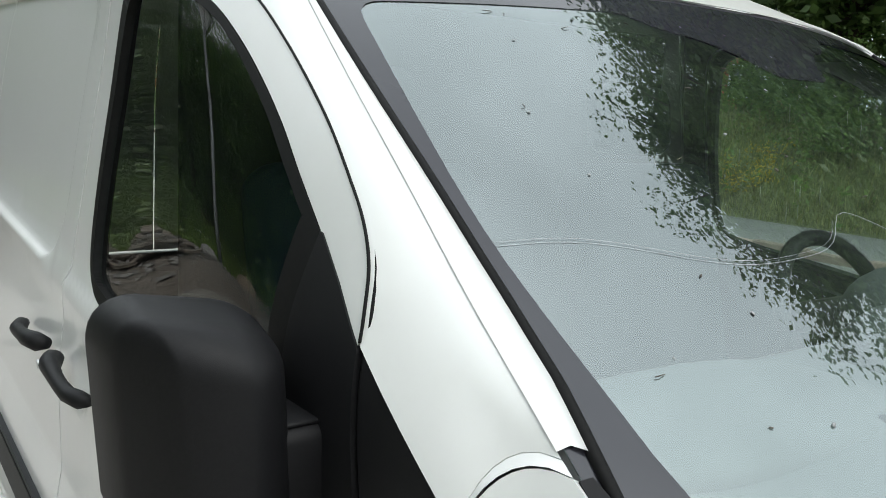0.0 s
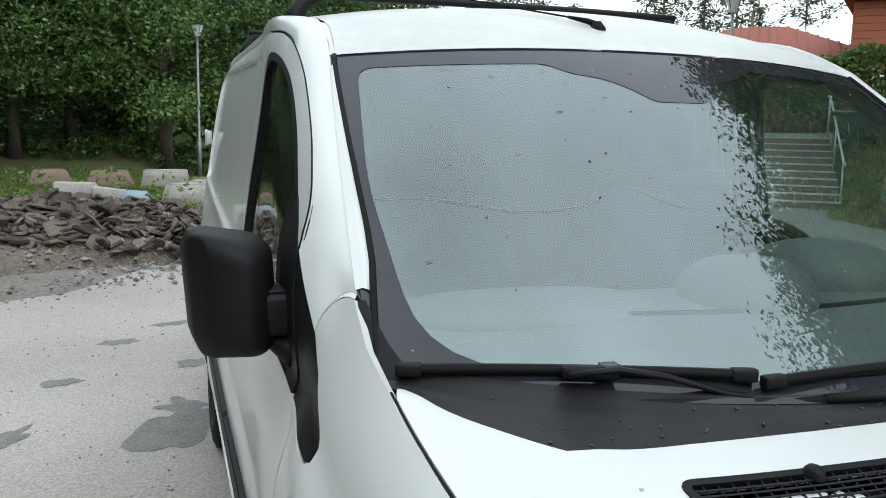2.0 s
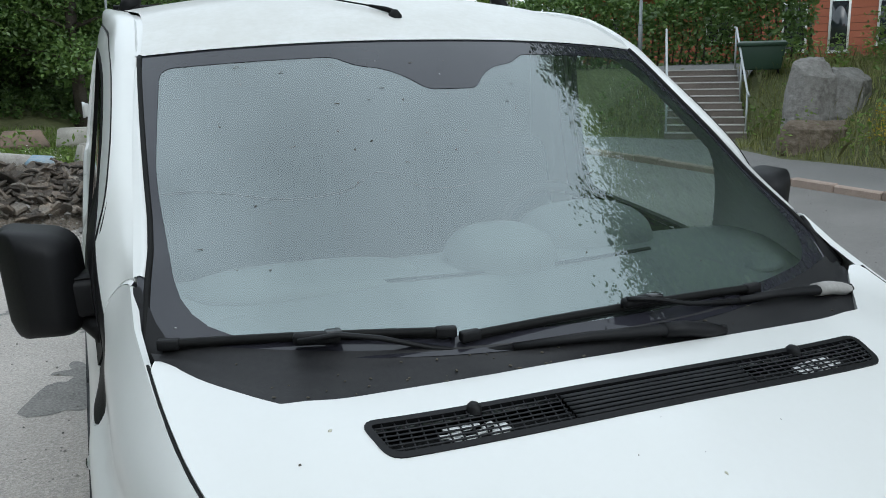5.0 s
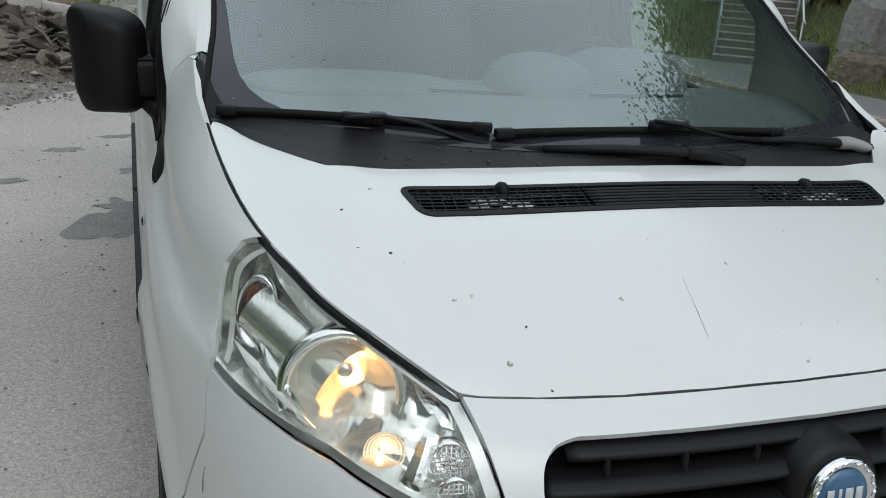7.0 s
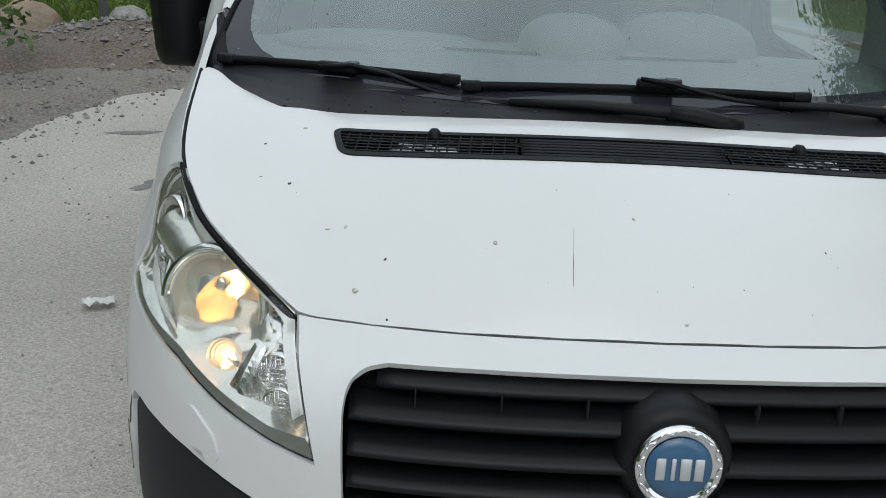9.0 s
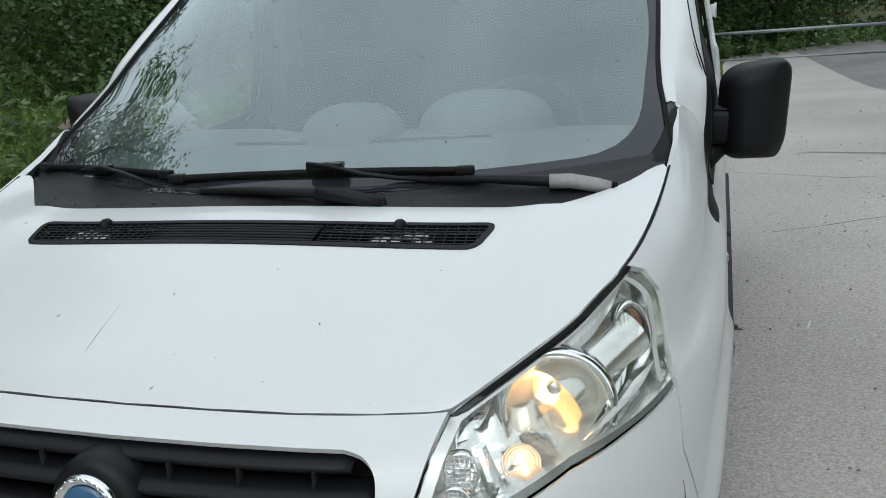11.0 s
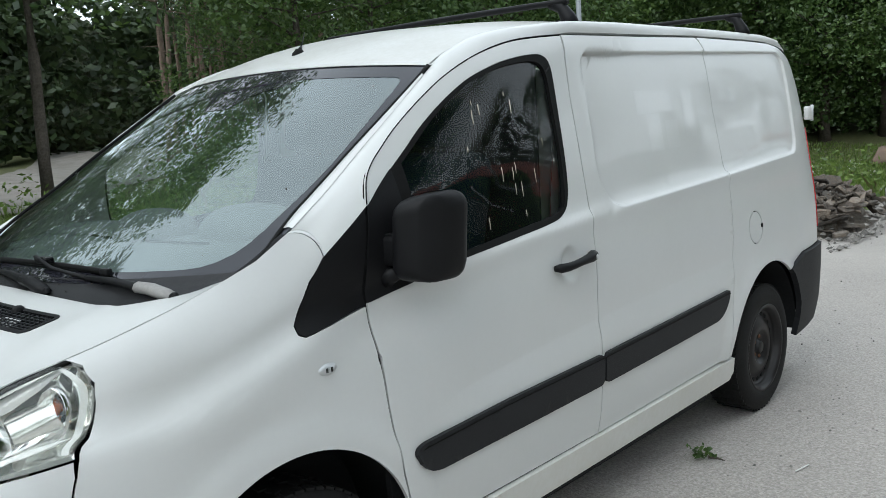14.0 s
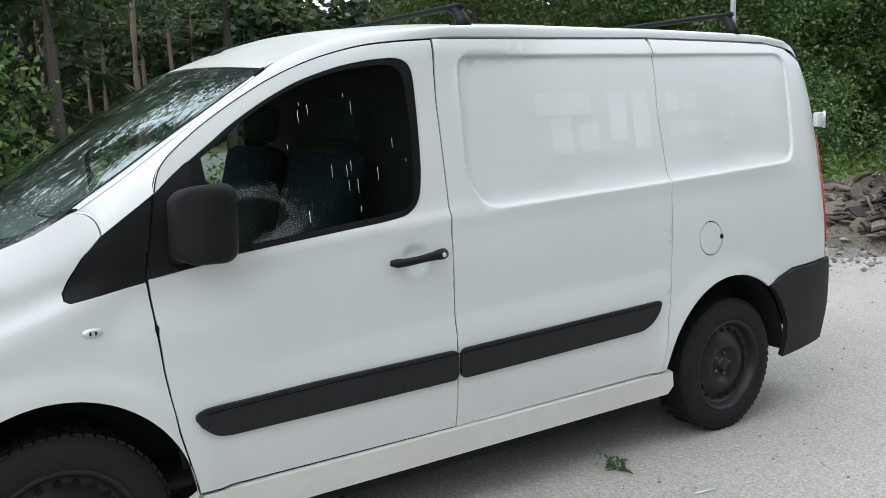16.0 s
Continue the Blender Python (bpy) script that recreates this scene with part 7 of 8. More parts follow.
tagged(raw("rubble_pieces", rubble_v, rubble_f, material("broken_asphalt_bits", (0.08, 0.07, 0.06), 0.9, grain=(45, (0.21, 0.19, 0.165), 0.65), blotch=(5, (0.19, 0.135, 0.09), 0.75), bump=(55, 0.012), per_island=0.6), smooth=False), "small broken pieces of asphalt over the heap", "rubble", kind="stuff")
scatter_stones("rubble_stones", 2600, lambda q: (lambda x, y: (x, y, max(mound(x, y), 0.0) + 0.01))(float(np.clip(q.normal(-2.6, 1.4), -6, -0.3)), float(np.clip(q.normal(10.2, 0.8), 8.4, 12.0))), 0.01, 0.06, STONEMAT, "small stones over the rubble heap", 6)


def block(name, at, length, width, height, mat, label, turn, slope=0.16, group="concrete blocks by the grass"):
    b = bmesh.new()
    bmesh.ops.create_cube(b, size=1.0)
    for q in b.verts:
        up = q.co.z > 0
        q.co = Vector((q.co.x * (length - (2 * slope if up else 0)), q.co.y * (width - (slope if up else 0)), (q.co.z + 0.5) * height))
    bmesh.ops.bevel(b, geom=b.edges[:], offset=0.03, segments=2, affect="EDGES")
    bmesh.ops.subdivide_edges(b, edges=b.edges[:], cuts=2, use_grid_fill=True)
    for q in b.verts:
        q.co += Vector((noise.noise(q.co * 4 + Vector(at)), noise.noise(q.co * 4 + Vector((3, at[0], 1))), noise.noise(q.co * 4 + Vector((at[1], 2, 7))))) * 0.014
    ob = part(name, b, mat, None, "", True, pose(*at, 0, 0, turn))
    return tagged(ob, label, "concrete block", group)


block("concrete_block", (-0.72, 16.6, -0.24), 0.98, 0.72, 0.68, CONCRETE, "pale tapered concrete block beside the kerb", 12, 0.18)
block("concrete_block", (-0.22, 20.5, -0.33), 0.92, 0.70, 0.58, CONCRETE, "pale tapered concrete block in the grass", -20, 0.18)
block("concrete_block", (-1.05, 25.4, -0.32), 1.35, 0.66, 0.56, CONCRETE, "beige long concrete block in the grass", -4, 0.10)
block("concrete_block", (-2.55, 25.7, -0.32), 1.42, 0.66, 0.52, BROWNCONCRETE, "brown stained concrete block in the grass", 3, 0.24)
block("concrete_block", (-4.15, 26.2, -0.32), 1.30, 0.66, 0.52, BROWNCONCRETE, "brown mossy concrete block in the grass", 8, 0.24)
block("concrete_block", (0.02, 24.2, -0.32), 0.9, 0.62, 0.42, BROWNCONCRETE, "low brown concrete block by the barrier", 15, 0.2)
PALECHUNK = material("pale_concrete_chunk", (0.38, 0.36, 0.33), 0.9, grain=(30, (0.5, 0.48, 0.45), 0.6), blotch=(4, (0.22, 0.2, 0.18), 0.6), bump=(40, 0.01))
BLUEPAINT = material("blue_painted_chunk", (0.16, 0.30, 0.42), 0.8, grain=(30, (0.35, 0.37, 0.37), 0.7), blotch=(5, (0.35, 0.34, 0.32), 0.8), bump=(40, 0.01))
for k, (x, y, s, m, lab) in enumerate(((-1.98, 11.55, 0.20, PALECHUNK, "pale broken concrete chunk on the heap"), (-2.15, 11.25, 0.24, PALECHUNK, "pale broken concrete chunk on the heap"), (-1.75, 11.15, 0.20, PALECHUNK, "pale broken concrete chunk on the heap"), (-1.45, 11.0, 0.17, BLUEPAINT, "concrete chunk with flaking blue paint"))):
    b = box_bm((s * 2, s * 1.3, s * 1.1), 0.03, None, 1)
    for q in b.verts:
        q.co += Vector((noise.noise(q.co * 5 + Vector((k, 0, 0))), noise.noise(q.co * 5 + Vector((0, k, 3))), noise.noise(q.co * 5 + Vector((5, 1, k))))) * 0.06
    tagged(part("concrete_chunk", b, m, None, "", True, pose(x, y, mound(x, y) + s * 0.36, r.uniform(-15, 15), r.uniform(-15, 15), r.uniform(-40, 40))), lab, "concrete chunk", "chunks on the rubble heap")

for k, (x, y, z, sx, sy, sz, m, lab) in enumerate(((-5.30, 10.25, 0.16, 0.46, 0.40, 0.42, TANROCK, "tan rounded boulder in tall grass"), (-5.75, 7.65, 0.28, 0.95, 0.85, 0.66, ROCKMAT, "grey gravel-coated boulder at the verge"), (-6.2, 7.9, 0.25, 0.8, 0.7, 0.6, MOSSROCK, "mossy boulder among weeds"), (-4.6, 12.1, 0.12, 0.4, 0.32, 0.3, ROCKMAT, "grey boulder behind the heap"), (-1.15, 14.25, 0.08, 0.2, 0.17, 0.17, ROCKMAT, "small pale rock by the kerb"),
                                              (12.75, 10.25, 0.95, 0.8, 0.7, 0.5, MOSSROCK, "dark boulder half hidden by shrubs"))):
    b = rock_bm((sx, sy, sz), k + 1.7, 4 if sx > 0.5 else 3, 0.22)
    tagged(part("boulder", b, m, None, "", True, pose(x, y, z, 0, 0, 40 * k)), lab, "boulder", "boulders round the yard")


def crag_bm(size, planes, seed):
    """An angular rock: a block cut by planes (direction, how far from the middle in half sizes), its faces left rough."""
    b = box_bm((2, 2, 2), 0.0)
    bmesh.ops.subdivide_edges(b, edges=b.edges[:], cuts=9, use_grid_fill=True)
    for q in b.verts:
        for d, far in planes:
            d = Vector(d).normalized()
            over = q.co.dot(d) - far
            if over > 0:
                q.co -= d * over
        q.co *= 1 + 0.07 * noise.noise(q.co * 1.4 + Vector((seed, 0, 0))) + 0.035 * noise.noise(q.co * 4.5 + Vector((0, seed, 0))) + 0.018 * noise.noise(q.co * 11)
    bmesh.ops.scale(b, vec=[v / 2 for v in size], verts=b.verts)
    return b


CUTS = [((1, 0.3, 0.7), 0.95), ((-1, 0.2, 0.5), 1.05), ((0.7, -1, 0.1), 0.95), ((-0.8, -1, 0.0), 1.05), ((0.2, -0.4, 1), 0.92), ((1, -0.6, -0.6), 1.2)]
for at, size, turn_, m, lab, seed, cuts in (((10.88, 11.05, 0.95), (0.85, 0.80, 1.50), -38, ROCKMAT, "tall split grey boulder with flat faces on the bank", 3, CUTS),
                                            ((11.45, 10.85, 1.00), (0.75, 0.9, 1.05), -20, ROCKMAT, "fractured grey boulder leaning on a taller one", 8, CUTS[::-1][:5]),
                                            ((10.42, 10.52, 0.36), (1.05, 0.6, 0.62), -42, MOSSROCK, "low brown mossy rock at the foot of the boulder", 5, CUTS[1:])):
    tagged(part("boulder", crag_bm(size, cuts, seed), m, None, "", False, pose(*at, 0, 0, turn_)), lab, "boulder", "boulders round the yard")
PAPER = material("white_paper", (0.72, 0.72, 0.70), 0.8, grain=(30, (0.55, 0.55, 0.53), 0.5))
for x, y, s, t in ((-1.643, 2.317, 0.062, 20), (-2.48, 9.45, 0.15, 35), (-4.7, 9.9, 0.12, 80)):
    b = bmesh.new()
    bmesh.ops.create_grid(b, x_segments=9, y_segments=7, size=1.0)
    for q in b.verts:
        q.co = Vector((q.co.x * s, q.co.y * s * 0.55, 0.02 + 0.028 * noise.noise((q.co.x * 2.4 + x, q.co.y * 2.4, y)) + 0.012 * noise.noise((q.co.x * 6, q.co.y * 6, x))))
    tagged(part("litter", b, PAPER, None, "", True, pose(x, y, 0.012 if y < 5 else 0.07, 0, 0, t)), "crumpled white paper lying on the ground", "litter")

# ---- lamp posts, barrier ----
GALV = material("galvanised_steel", (0.22, 0.235, 0.245), 0.5, 0.6, grain=(25, (0.28, 0.30, 0.31), 0.6), blotch=(4, (0.44, 0.46, 0.47), 0.4))
LAMPGLASS = material("lamp_glass", (0.75, 0.76, 0.76), 0.3)


def lamp_post(x, y, h, z0=0.0):
    post = empty("street_lamp", "slim galvanised lamp post with a conical lantern", "street lamp", "lamp posts round the yard", at=(x, y, z0))
    part("post", tube_bm([(0, 0, -0.1), (0, 0, 1.3), (0, 0, 1.32), (0, 0, h - 0.4)], [0.062, 0.060, 0.042, 0.036], 14), GALV, post)
    part("collar", lathe_bm([(0.046, 0), (0.066, 0.01), (0.066, 0.05), (0.042, 0.06)], 16, pose(0, 0, 1.28)), GALV, post)
    lantern = part("lantern", lathe_bm([(0.06, 0.0), (0.09, 0.03), (0.13, 0.16), (0.20, 0.33), (0.215, 0.35), (0.0, 0.35)], 26, pose(0, 0, h - 0.45)), LAMPGLASS, post, "pale conical lantern")
    part("lantern_roof", lathe_bm([(0.235, 0.0), (0.235, 0.02), (0.12, 0.06), (0.0, 0.07)], 26, pose(0, 0, h - 0.10)), STEELRIM, lantern)
    for k in range(4):
        a = k * math.pi / 2 + 0.4
        part("lantern_stay", tube_bm([(0.07 * math.cos(a), 0.07 * math.sin(a), h - 0.44), (0.225 * math.cos(a), 0.225 * math.sin(a), h - 0.10)], 0.008, 6), STEELRIM, lantern)


lamp_post(0.0, 28.4, 4.97, -0.28)
lamp_post(12.85, 19.0, 3.7, 1.35)
lamp_post(-4.49, 10.75, 4.6, 0.15)

barrier = empty("road_barrier", "galvanised swing barrier across the lane", "barrier", at=(0.22, 24.0, -0.30))
for x in (0.0, 0.24):
    part("post", tube_bm([(x, 0, 0), (x, 0, 1.20)], 0.070, 12), GALV, barrier)
    part("post_cap", lathe_bm([(0.073, 0), (0.06, 0.02), (0.0, 0.03)], 14, pose(x, 0, 1.19)), GALV, barrier)
    part("bolt_plate", box_bm((0.20, 0.20, 0.015), 0.004, pose(x, 0, 0.02)), GALV, barrier)
part("boom", tube_bm([(0.24, 0, 1.12), (5.2, 0.1, 1.14)], 0.045, 10), GALV, barrier)
part("boom_brace", tube_bm([(0.24, 0, 0.42), (5.2, 0.1, 0.44)], 0.030, 8), GALV, barrier)
part("end_post", tube_bm([(5.2, 0.1, 0.1), (5.2, 0.1, 1.2)], 0.05, 12), GALV, barrier)

# ---- steps up the bank, rails, wheelie bin ----
STEPMAT = material("step_concrete", (0.23, 0.195, 0.17), 0.9, grain=(40, (0.28, 0.24, 0.21), 0.6), blotch=(2, (0.13, 0.105, 0.09), 0.6), bump=(50, 0.006), vary=0.12)
NOSING = material("pale_nosing", (0.62, 0.60, 0.57), 0.85, grain=(40, (0.48, 0.46, 0.44), 0.5))
steps = empty("stairs", "concrete steps with pale nosings up the bank", "stairs", kind="structure", at=(11.08, 14.06, 0.09))
steps.rotation_euler = (0, 0, math.atan2(-0.58, 0.81))
for k in range(10):
    st = part("step", box_bm((1.66, 0.40, 0.16), 0.008, pose(0, 0.17 + 0.31 * k, 0.062 + 0.14 * k), 1), STEPMAT, steps, smooth=False)
    part("nosing", box_bm((1.66, 0.035, 0.03), 0.004, pose(0, -0.03 + 0.31 * k, 0.135 + 0.14 * k), 1), NOSING, st, smooth=False)
part("stair_base", box_bm((1.66, 3.0, 0.4), 0.0, pose(0, 1.75, 0.42, 24, 0, 0)), STEPMAT, steps)
PALERAIL = material("pale_steel_rail", (0.55, 0.57, 0.58), 0.4, 0.4, grain=(20, (0.45, 0.47, 0.48), 0.5))
for sgn in (1, -1):
    rail = empty("handrail", "pale steel handrail beside the steps", "handrail", "rails of the steps", at=(11.08, 14.06, 0.09))
    rail.rotation_euler = (0, 0, math.atan2(-0.58, 0.81))
    x = sgn * 0.80
    part("rail", tube_bm([(x, -0.35, 0.90), (x, 0.0, 0.96), (x, 3.05, 2.36), (x, 3.5, 2.38)], 0.024, 10), PALERAIL, rail)
    for y, z0, z1 in ((0.0, 0.0, 0.95), (1.5, 0.68, 1.64), (3.05, 1.36, 2.35)):
        part("rail_post", tube_bm([(x, y, z0), (x, y, z1)], 0.022, 10), PALERAIL, rail)
BINGREEN = material("dark_green_plastic", (0.025, 0.06, 0.035), 0.5, grain=(40, (0.04, 0.08, 0.05), 0.5))
wheelie = empty("waste_container", "dark green plastic waste container with closed lid", "waste container", at=(13.45, 15.15, 1.38))
wheelie.rotation_euler = (0, 0, radians(-42))
wheelie.scale = (0.88, 0.88, 0.88)
b = box_bm((1.15, 0.72, 0.62), 0.04, pose(0, 0, 0.42))
for q in b.verts:
    if q.co.z < 0.3:
        q.co.x *= 0.85
        q.co.y *= 0.85
part("bin_body", b, BINGREEN, wheelie)
part("lid", box_bm((1.22, 0.80, 0.10), 0.035, pose(0, 0, 0.77, 4, 0, 0)), BINGREEN, wheelie)
for x in (-0.42, 0.42):
    for y in (-0.22, 0.22):
        part("caster", lathe_bm([(0.0, 0.03), (0.07, 0.03), (0.07, -0.03), (0.0, -0.03)], 14, pose(x, y, 0.07, 0, 90, 0)), RUBBER, wheelie)
flat_sheet("upper_path", [(11.6, 16.9), (13.4, 15.6), (15.2, 16.2), (17.5, 18.4), (15.5, 20.6), (12.6, 19.0)], PAVING, "asphalt path above the steps", "path", 0.05, 0.8, follow=True)


# ---- plants ----
def leaf_material(name, low, high, through):
    """Leaves: colour differs from leaf to leaf, and some light comes through them."""
    m = bpy.data.materials.new(name)
    m.use_nodes = True
    n, l = m.node_tree.nodes, m.node_tree.links
    n.clear()
    o, d, t, g, mix, mix2 = (n.new(k) for k in ("ShaderNodeOutputMaterial", "ShaderNodeBsdfDiffuse", "ShaderNodeBsdfTranslucent", "ShaderNodeBsdfGlossy", "ShaderNodeMixShader", "ShaderNodeMixShader"))
    geo, ramp, info = n.new("ShaderNodeNewGeometry"), n.new("ShaderNodeMix"), n.new("ShaderNodeObjectInfo")
    ramp.data_type = "RGBA"
    ramp.inputs["A"].default_value, ramp.inputs["B"].default_value = (*low, 1), (*high, 1)
    l.new(geo.outputs["Random Per Island"], ramp.inputs["Factor"])
    hsv, span = n.new("ShaderNodeHueSaturation"), n.new("ShaderNodeMapRange")
    span.inputs["To Min"].default_value, span.inputs["To Max"].default_value = 0.75, 1.3
    l.new(info.outputs["Random"], span.inputs["Value"])
    l.new(span.outputs["Result"], hsv.inputs["Value"])
    l.new(ramp.outputs["Result"], hsv.inputs["Color"])
    for s in (d, t):
        l.new(hsv.outputs["Color"], s.inputs["Color"])
    g.inputs["Roughness"].default_value = 0.45
    mix.inputs["Fac"].default_value, mix2.inputs["Fac"].default_value = through, 0.05
    l.new(d.outputs["BSDF"], mix.inputs[1])
    l.new(t.outputs["BSDF"], mix.inputs[2])
    l.new(mix.outputs["Shader"], mix2.inputs[1])
    l.new(g.outputs["BSDF"], mix2.inputs[2])
    l.new(mix2.outputs["Shader"], o.inputs["Surface"])
    return m


LEAF_DARK = leaf_material("dark_leaves", (0.042, 0.084, 0.023), (0.112, 0.184, 0.050), 0.3)
LEAF_MID = leaf_material("green_leaves", (0.055, 0.108, 0.026), (0.140, 0.222, 0.056), 0.32)
LEAF_LIGHT = leaf_material("light_leaves", (0.085, 0.15, 0.03), (0.20, 0.29, 0.06), 0.35)
NEEDLE = leaf_material("needles", (0.037, 0.066, 0.026), (0.090, 0.134, 0.048), 0.22)
GRASSMAT = leaf_material("grass_blades", (0.09, 0.15, 0.025), (0.20, 0.28, 0.06), 0.35)
BANKGRASS = leaf_material("bank_grass_blades", (0.16, 0.18, 0.05), (0.32, 0.32, 0.13), 0.35)
DRYGRASS = leaf_material("dry_grass", (0.14, 0.15, 0.05), (0.26, 0.24, 0.11), 0.3)
BARK = material("grey_bark", (0.075, 0.062, 0.05), 0.95, grain=(25, (0.13, 0.11, 0.09), 0.7), blotch=(3, (0.04, 0.034, 0.028), 0.6), bump=(30, 0.02))
PINEBARK = material("pine_bark", (0.20, 0.145, 0.11), 0.95, grain=(18, (0.26, 0.19, 0.15), 0.7), blotch=(1.2, (0.10, 0.075, 0.06), 0.8), bump=(22, 0.03))


def leaf_mesh(name, centres, sizes, mat, seed, droop=0.4, narrow=0.55):
    """Many small diamond leaves round the given centres, as one mesh."""
    r = np.random.default_rng(seed)
    n = len(centres)
    a = r.normal(size=(n, 3))
    a[:, 2] = a[:, 2] * 0.6 - droop
    a /= np.linalg.norm(a, axis=1, keepdims=True)
    b = np.cross(a, r.normal(size=(n, 3)))
    b /= np.linalg.norm(b, axis=1, keepdims=True) + 1e-9
    s = np.asarray(sizes)[:, None]
    quad = np.stack([centres - a * s, centres + b * s * narrow, centres + a * s, centres - b * s * narrow], 1).reshape(-1, 3)
    me = bpy.data.meshes.new(name)
    me.vertices.add(4 * n)
    me.vertices.foreach_set("co", quad.ravel())
    me.loops.add(4 * n)
    me.loops.foreach_set("vertex_index", np.arange(4 * n))
    me.polygons.add(n)
    me.polygons.foreach_set("loop_start", np.arange(0, 4 * n, 4))
    me.update()
    me.validate()
    me.materials.append(mat)
    return me


def limbs(r, h, trunk_r, spread_, low, count, lean=0.15):
    """Trunk and limbs as one bmesh, and the places along the limbs where leaves sit."""
    b = bmesh.new()
    trunk = [Vector((lean * math.sin(k * 0.9) * k / 8, lean * math.cos(k * 1.3) * k / 8, h * 0.86 * k / 8 - 0.1)) for k in range(9)]
    tube_bm(trunk, [trunk_r * (1.25 if k == 0 else 1 - 0.085 * k) for k in range(9)], 9, b)
    tips = []
    for k in range(count):
        z = h * (low + (0.95 - low) * (k + r.random()) / count)
        a = k * 2.4 + r.uniform(-0.4, 0.4)
        reach = spread_ * (1 - 0.75 * abs((z / h - low) / (1 - low) - 0.35) ** 1.2) * r.uniform(0.7, 1.1)
        base = Vector((0, 0, min(z, h * 0.84)))
        pts = [base]
        for j in range(1, 5):
            pts.append(base + Vector((math.cos(a) * reach * j / 4, math.sin(a) * reach * j / 4, reach * 0.32 * (j / 4) ** 0.8 - 0.05 * j)) + Vector((r.uniform(-1, 1), r.uniform(-1, 1), r.uniform(-0.5, 0.5))) * 0.12 * j / 4)
        tube_bm(pts, [trunk_r * q for q in (0.34, 0.24, 0.16, 0.09, 0.03)], 5, b)
        tips += [p for p in pts[1:]]
    return b, tips


def broadleaf(name, h, spread_, low, count, leaves, leaf, mat, seed, label, clump=0.75, core=0, stout=0.022):
    r = random.Random(seed)
    g = np.random.default_rng(seed)
    tree = empty(name, label, "tree")
    b, tips = limbs(r, h, h * stout, spread_, low, count)
    part("trunk", b, BARK, tree, "grey-brown trunk and limbs")
    centres = []
    for k in range(leaves // 26):
        t = tips[r.randrange(len(tips))]
        c = np.array(t) + np.clip(g.normal(size=3), -1.3, 1.3) * (0.55, 0.55, 0.4)
        centres.append(c + np.clip(g.normal(size=(26, 3)), -1.5, 1.5) * (clump * 0.62, clump * 0.62, clump * 0.30))
    centres = np.concatenate(centres)
    sizes = leaf * g.uniform(0.6, 1.3, len(centres))
    if core:
        inner = np.array([tips[r.randrange(len(tips))] for _ in range(core)]) * (0.72, 0.72, 0.96) + g.normal(size=(core, 3)) * 0.5
        centres, sizes = np.r_[centres, inner], np.r_[sizes, leaf * 2.0 * g.uniform(0.7, 1.2, core)]
    centres[:, 2] = np.maximum(centres[:, 2], 0.08)
    hang("crown", leaf_mesh("crown", centres, sizes, mat, seed), None, tree, "leafy crown with gaps", smooth=False)
    return tree


def pine(h, seed, mat=None):
    r, g = random.Random(seed), np.random.default_rng(seed)
    tree = empty("pine_tree", "tall pine with a bare reddish trunk", "tree", "pines of the wood")
    b = bmesh.new()
    tube_bm([(0.05 * math.sin(k), 0.05 * math.cos(k * 1.4), h * k / 9 - 0.1) for k in range(10)], [0.17 * (1.2 if k == 0 else 1 - 0.09 * k) for k in range(10)], 8, b)
    centres = []
    for k in range(26):
        z = h * (0.52 + 0.47 * k / 26)
        a, reach = k * 2.4, (2.1 * (1 - (k / 26) ** 1.6) + 0.5) * r.uniform(0.6, 1.1)
        tip = Vector((math.cos(a) * reach, math.sin(a) * reach, z + 0.25 * reach))
        tube_bm([(0, 0, z), tuple(tip * 0.5 + Vector((0, 0, z * 0.5))), tuple(tip)], [0.04, 0.028, 0.01], 4, b)
        for j in range(4):
            c = np.array(Vector((0, 0, z)).lerp(tip, 0.4 + 0.2 * j))
            centres.append(c + g.normal(size=(13, 3)) * (0.36, 0.36, 0.2))
    for k in range(7):
        z, a = h * r.uniform(0.2, 0.5), r.uniform(0, 6.3)
        tube_bm([(0, 0, z), (math.cos(a) * 0.7, math.sin(a) * 0.7, z - 0.05)], [0.02, 0.006], 4, b)
    part("trunk", b, PINEBARK, tree, "reddish flaking trunk with dead snags")
    centres = np.concatenate(centres)
    hang("crown", leaf_mesh("crown", centres, 0.21 * g.uniform(0.6, 1.3, len(centres)), mat or NEEDLE, seed, 0.0, 0.35), None, tree, "dark needle crown", smooth=False)
    return tree


def spruce(h, seed):
    r, g = random.Random(seed), np.random.default_rng(seed)
    tree = empty("spruce_tree", "dark dense spruce with drooping branches", "tree", "spruces at the wood's edge")
    b = bmesh.new()
    tube_bm([(0, 0, -0.1), (0, 0, h * 0.5), (0, 0, h)], [0.16, 0.10, 0.02], 7, b)
    centres, sizes = [], []
    for k in range(75):
        f = (k + 0.5) / 75
        z, a = 0.5 + (h - 0.6) * f, k * 2.4
        reach = (0.25 + 2.1 * (1 - f)) * r.uniform(0.75, 1.1)
        d = Vector((math.cos(a), math.sin(a), -0.28))
        tube_bm([(0, 0, z), tuple(Vector((0, 0, z)) + d * reach)], [0.025, 0.006], 4, b)
        for j in range(max(3, int(reach * 5))):
            c = Vector((0, 0, z)) + d * reach * (0.25 + 0.75 * j / max(3, int(reach * 5)))
            centres.append(np.array(c) + g.normal(size=(13, 3)) * (0.15, 0.15, 0.09) - (0, 0, 0.08))
    part("trunk", b, BARK, tree, "grey-brown trunk")
    centres = np.concatenate(centres)
    hang("crown", leaf_mesh("crown", centres, 0.13 * g.uniform(0.6, 1.3, len(centres)), NEEDLE, seed, 0.7, 0.28), None, tree, "drooping needle branches", smooth=False)
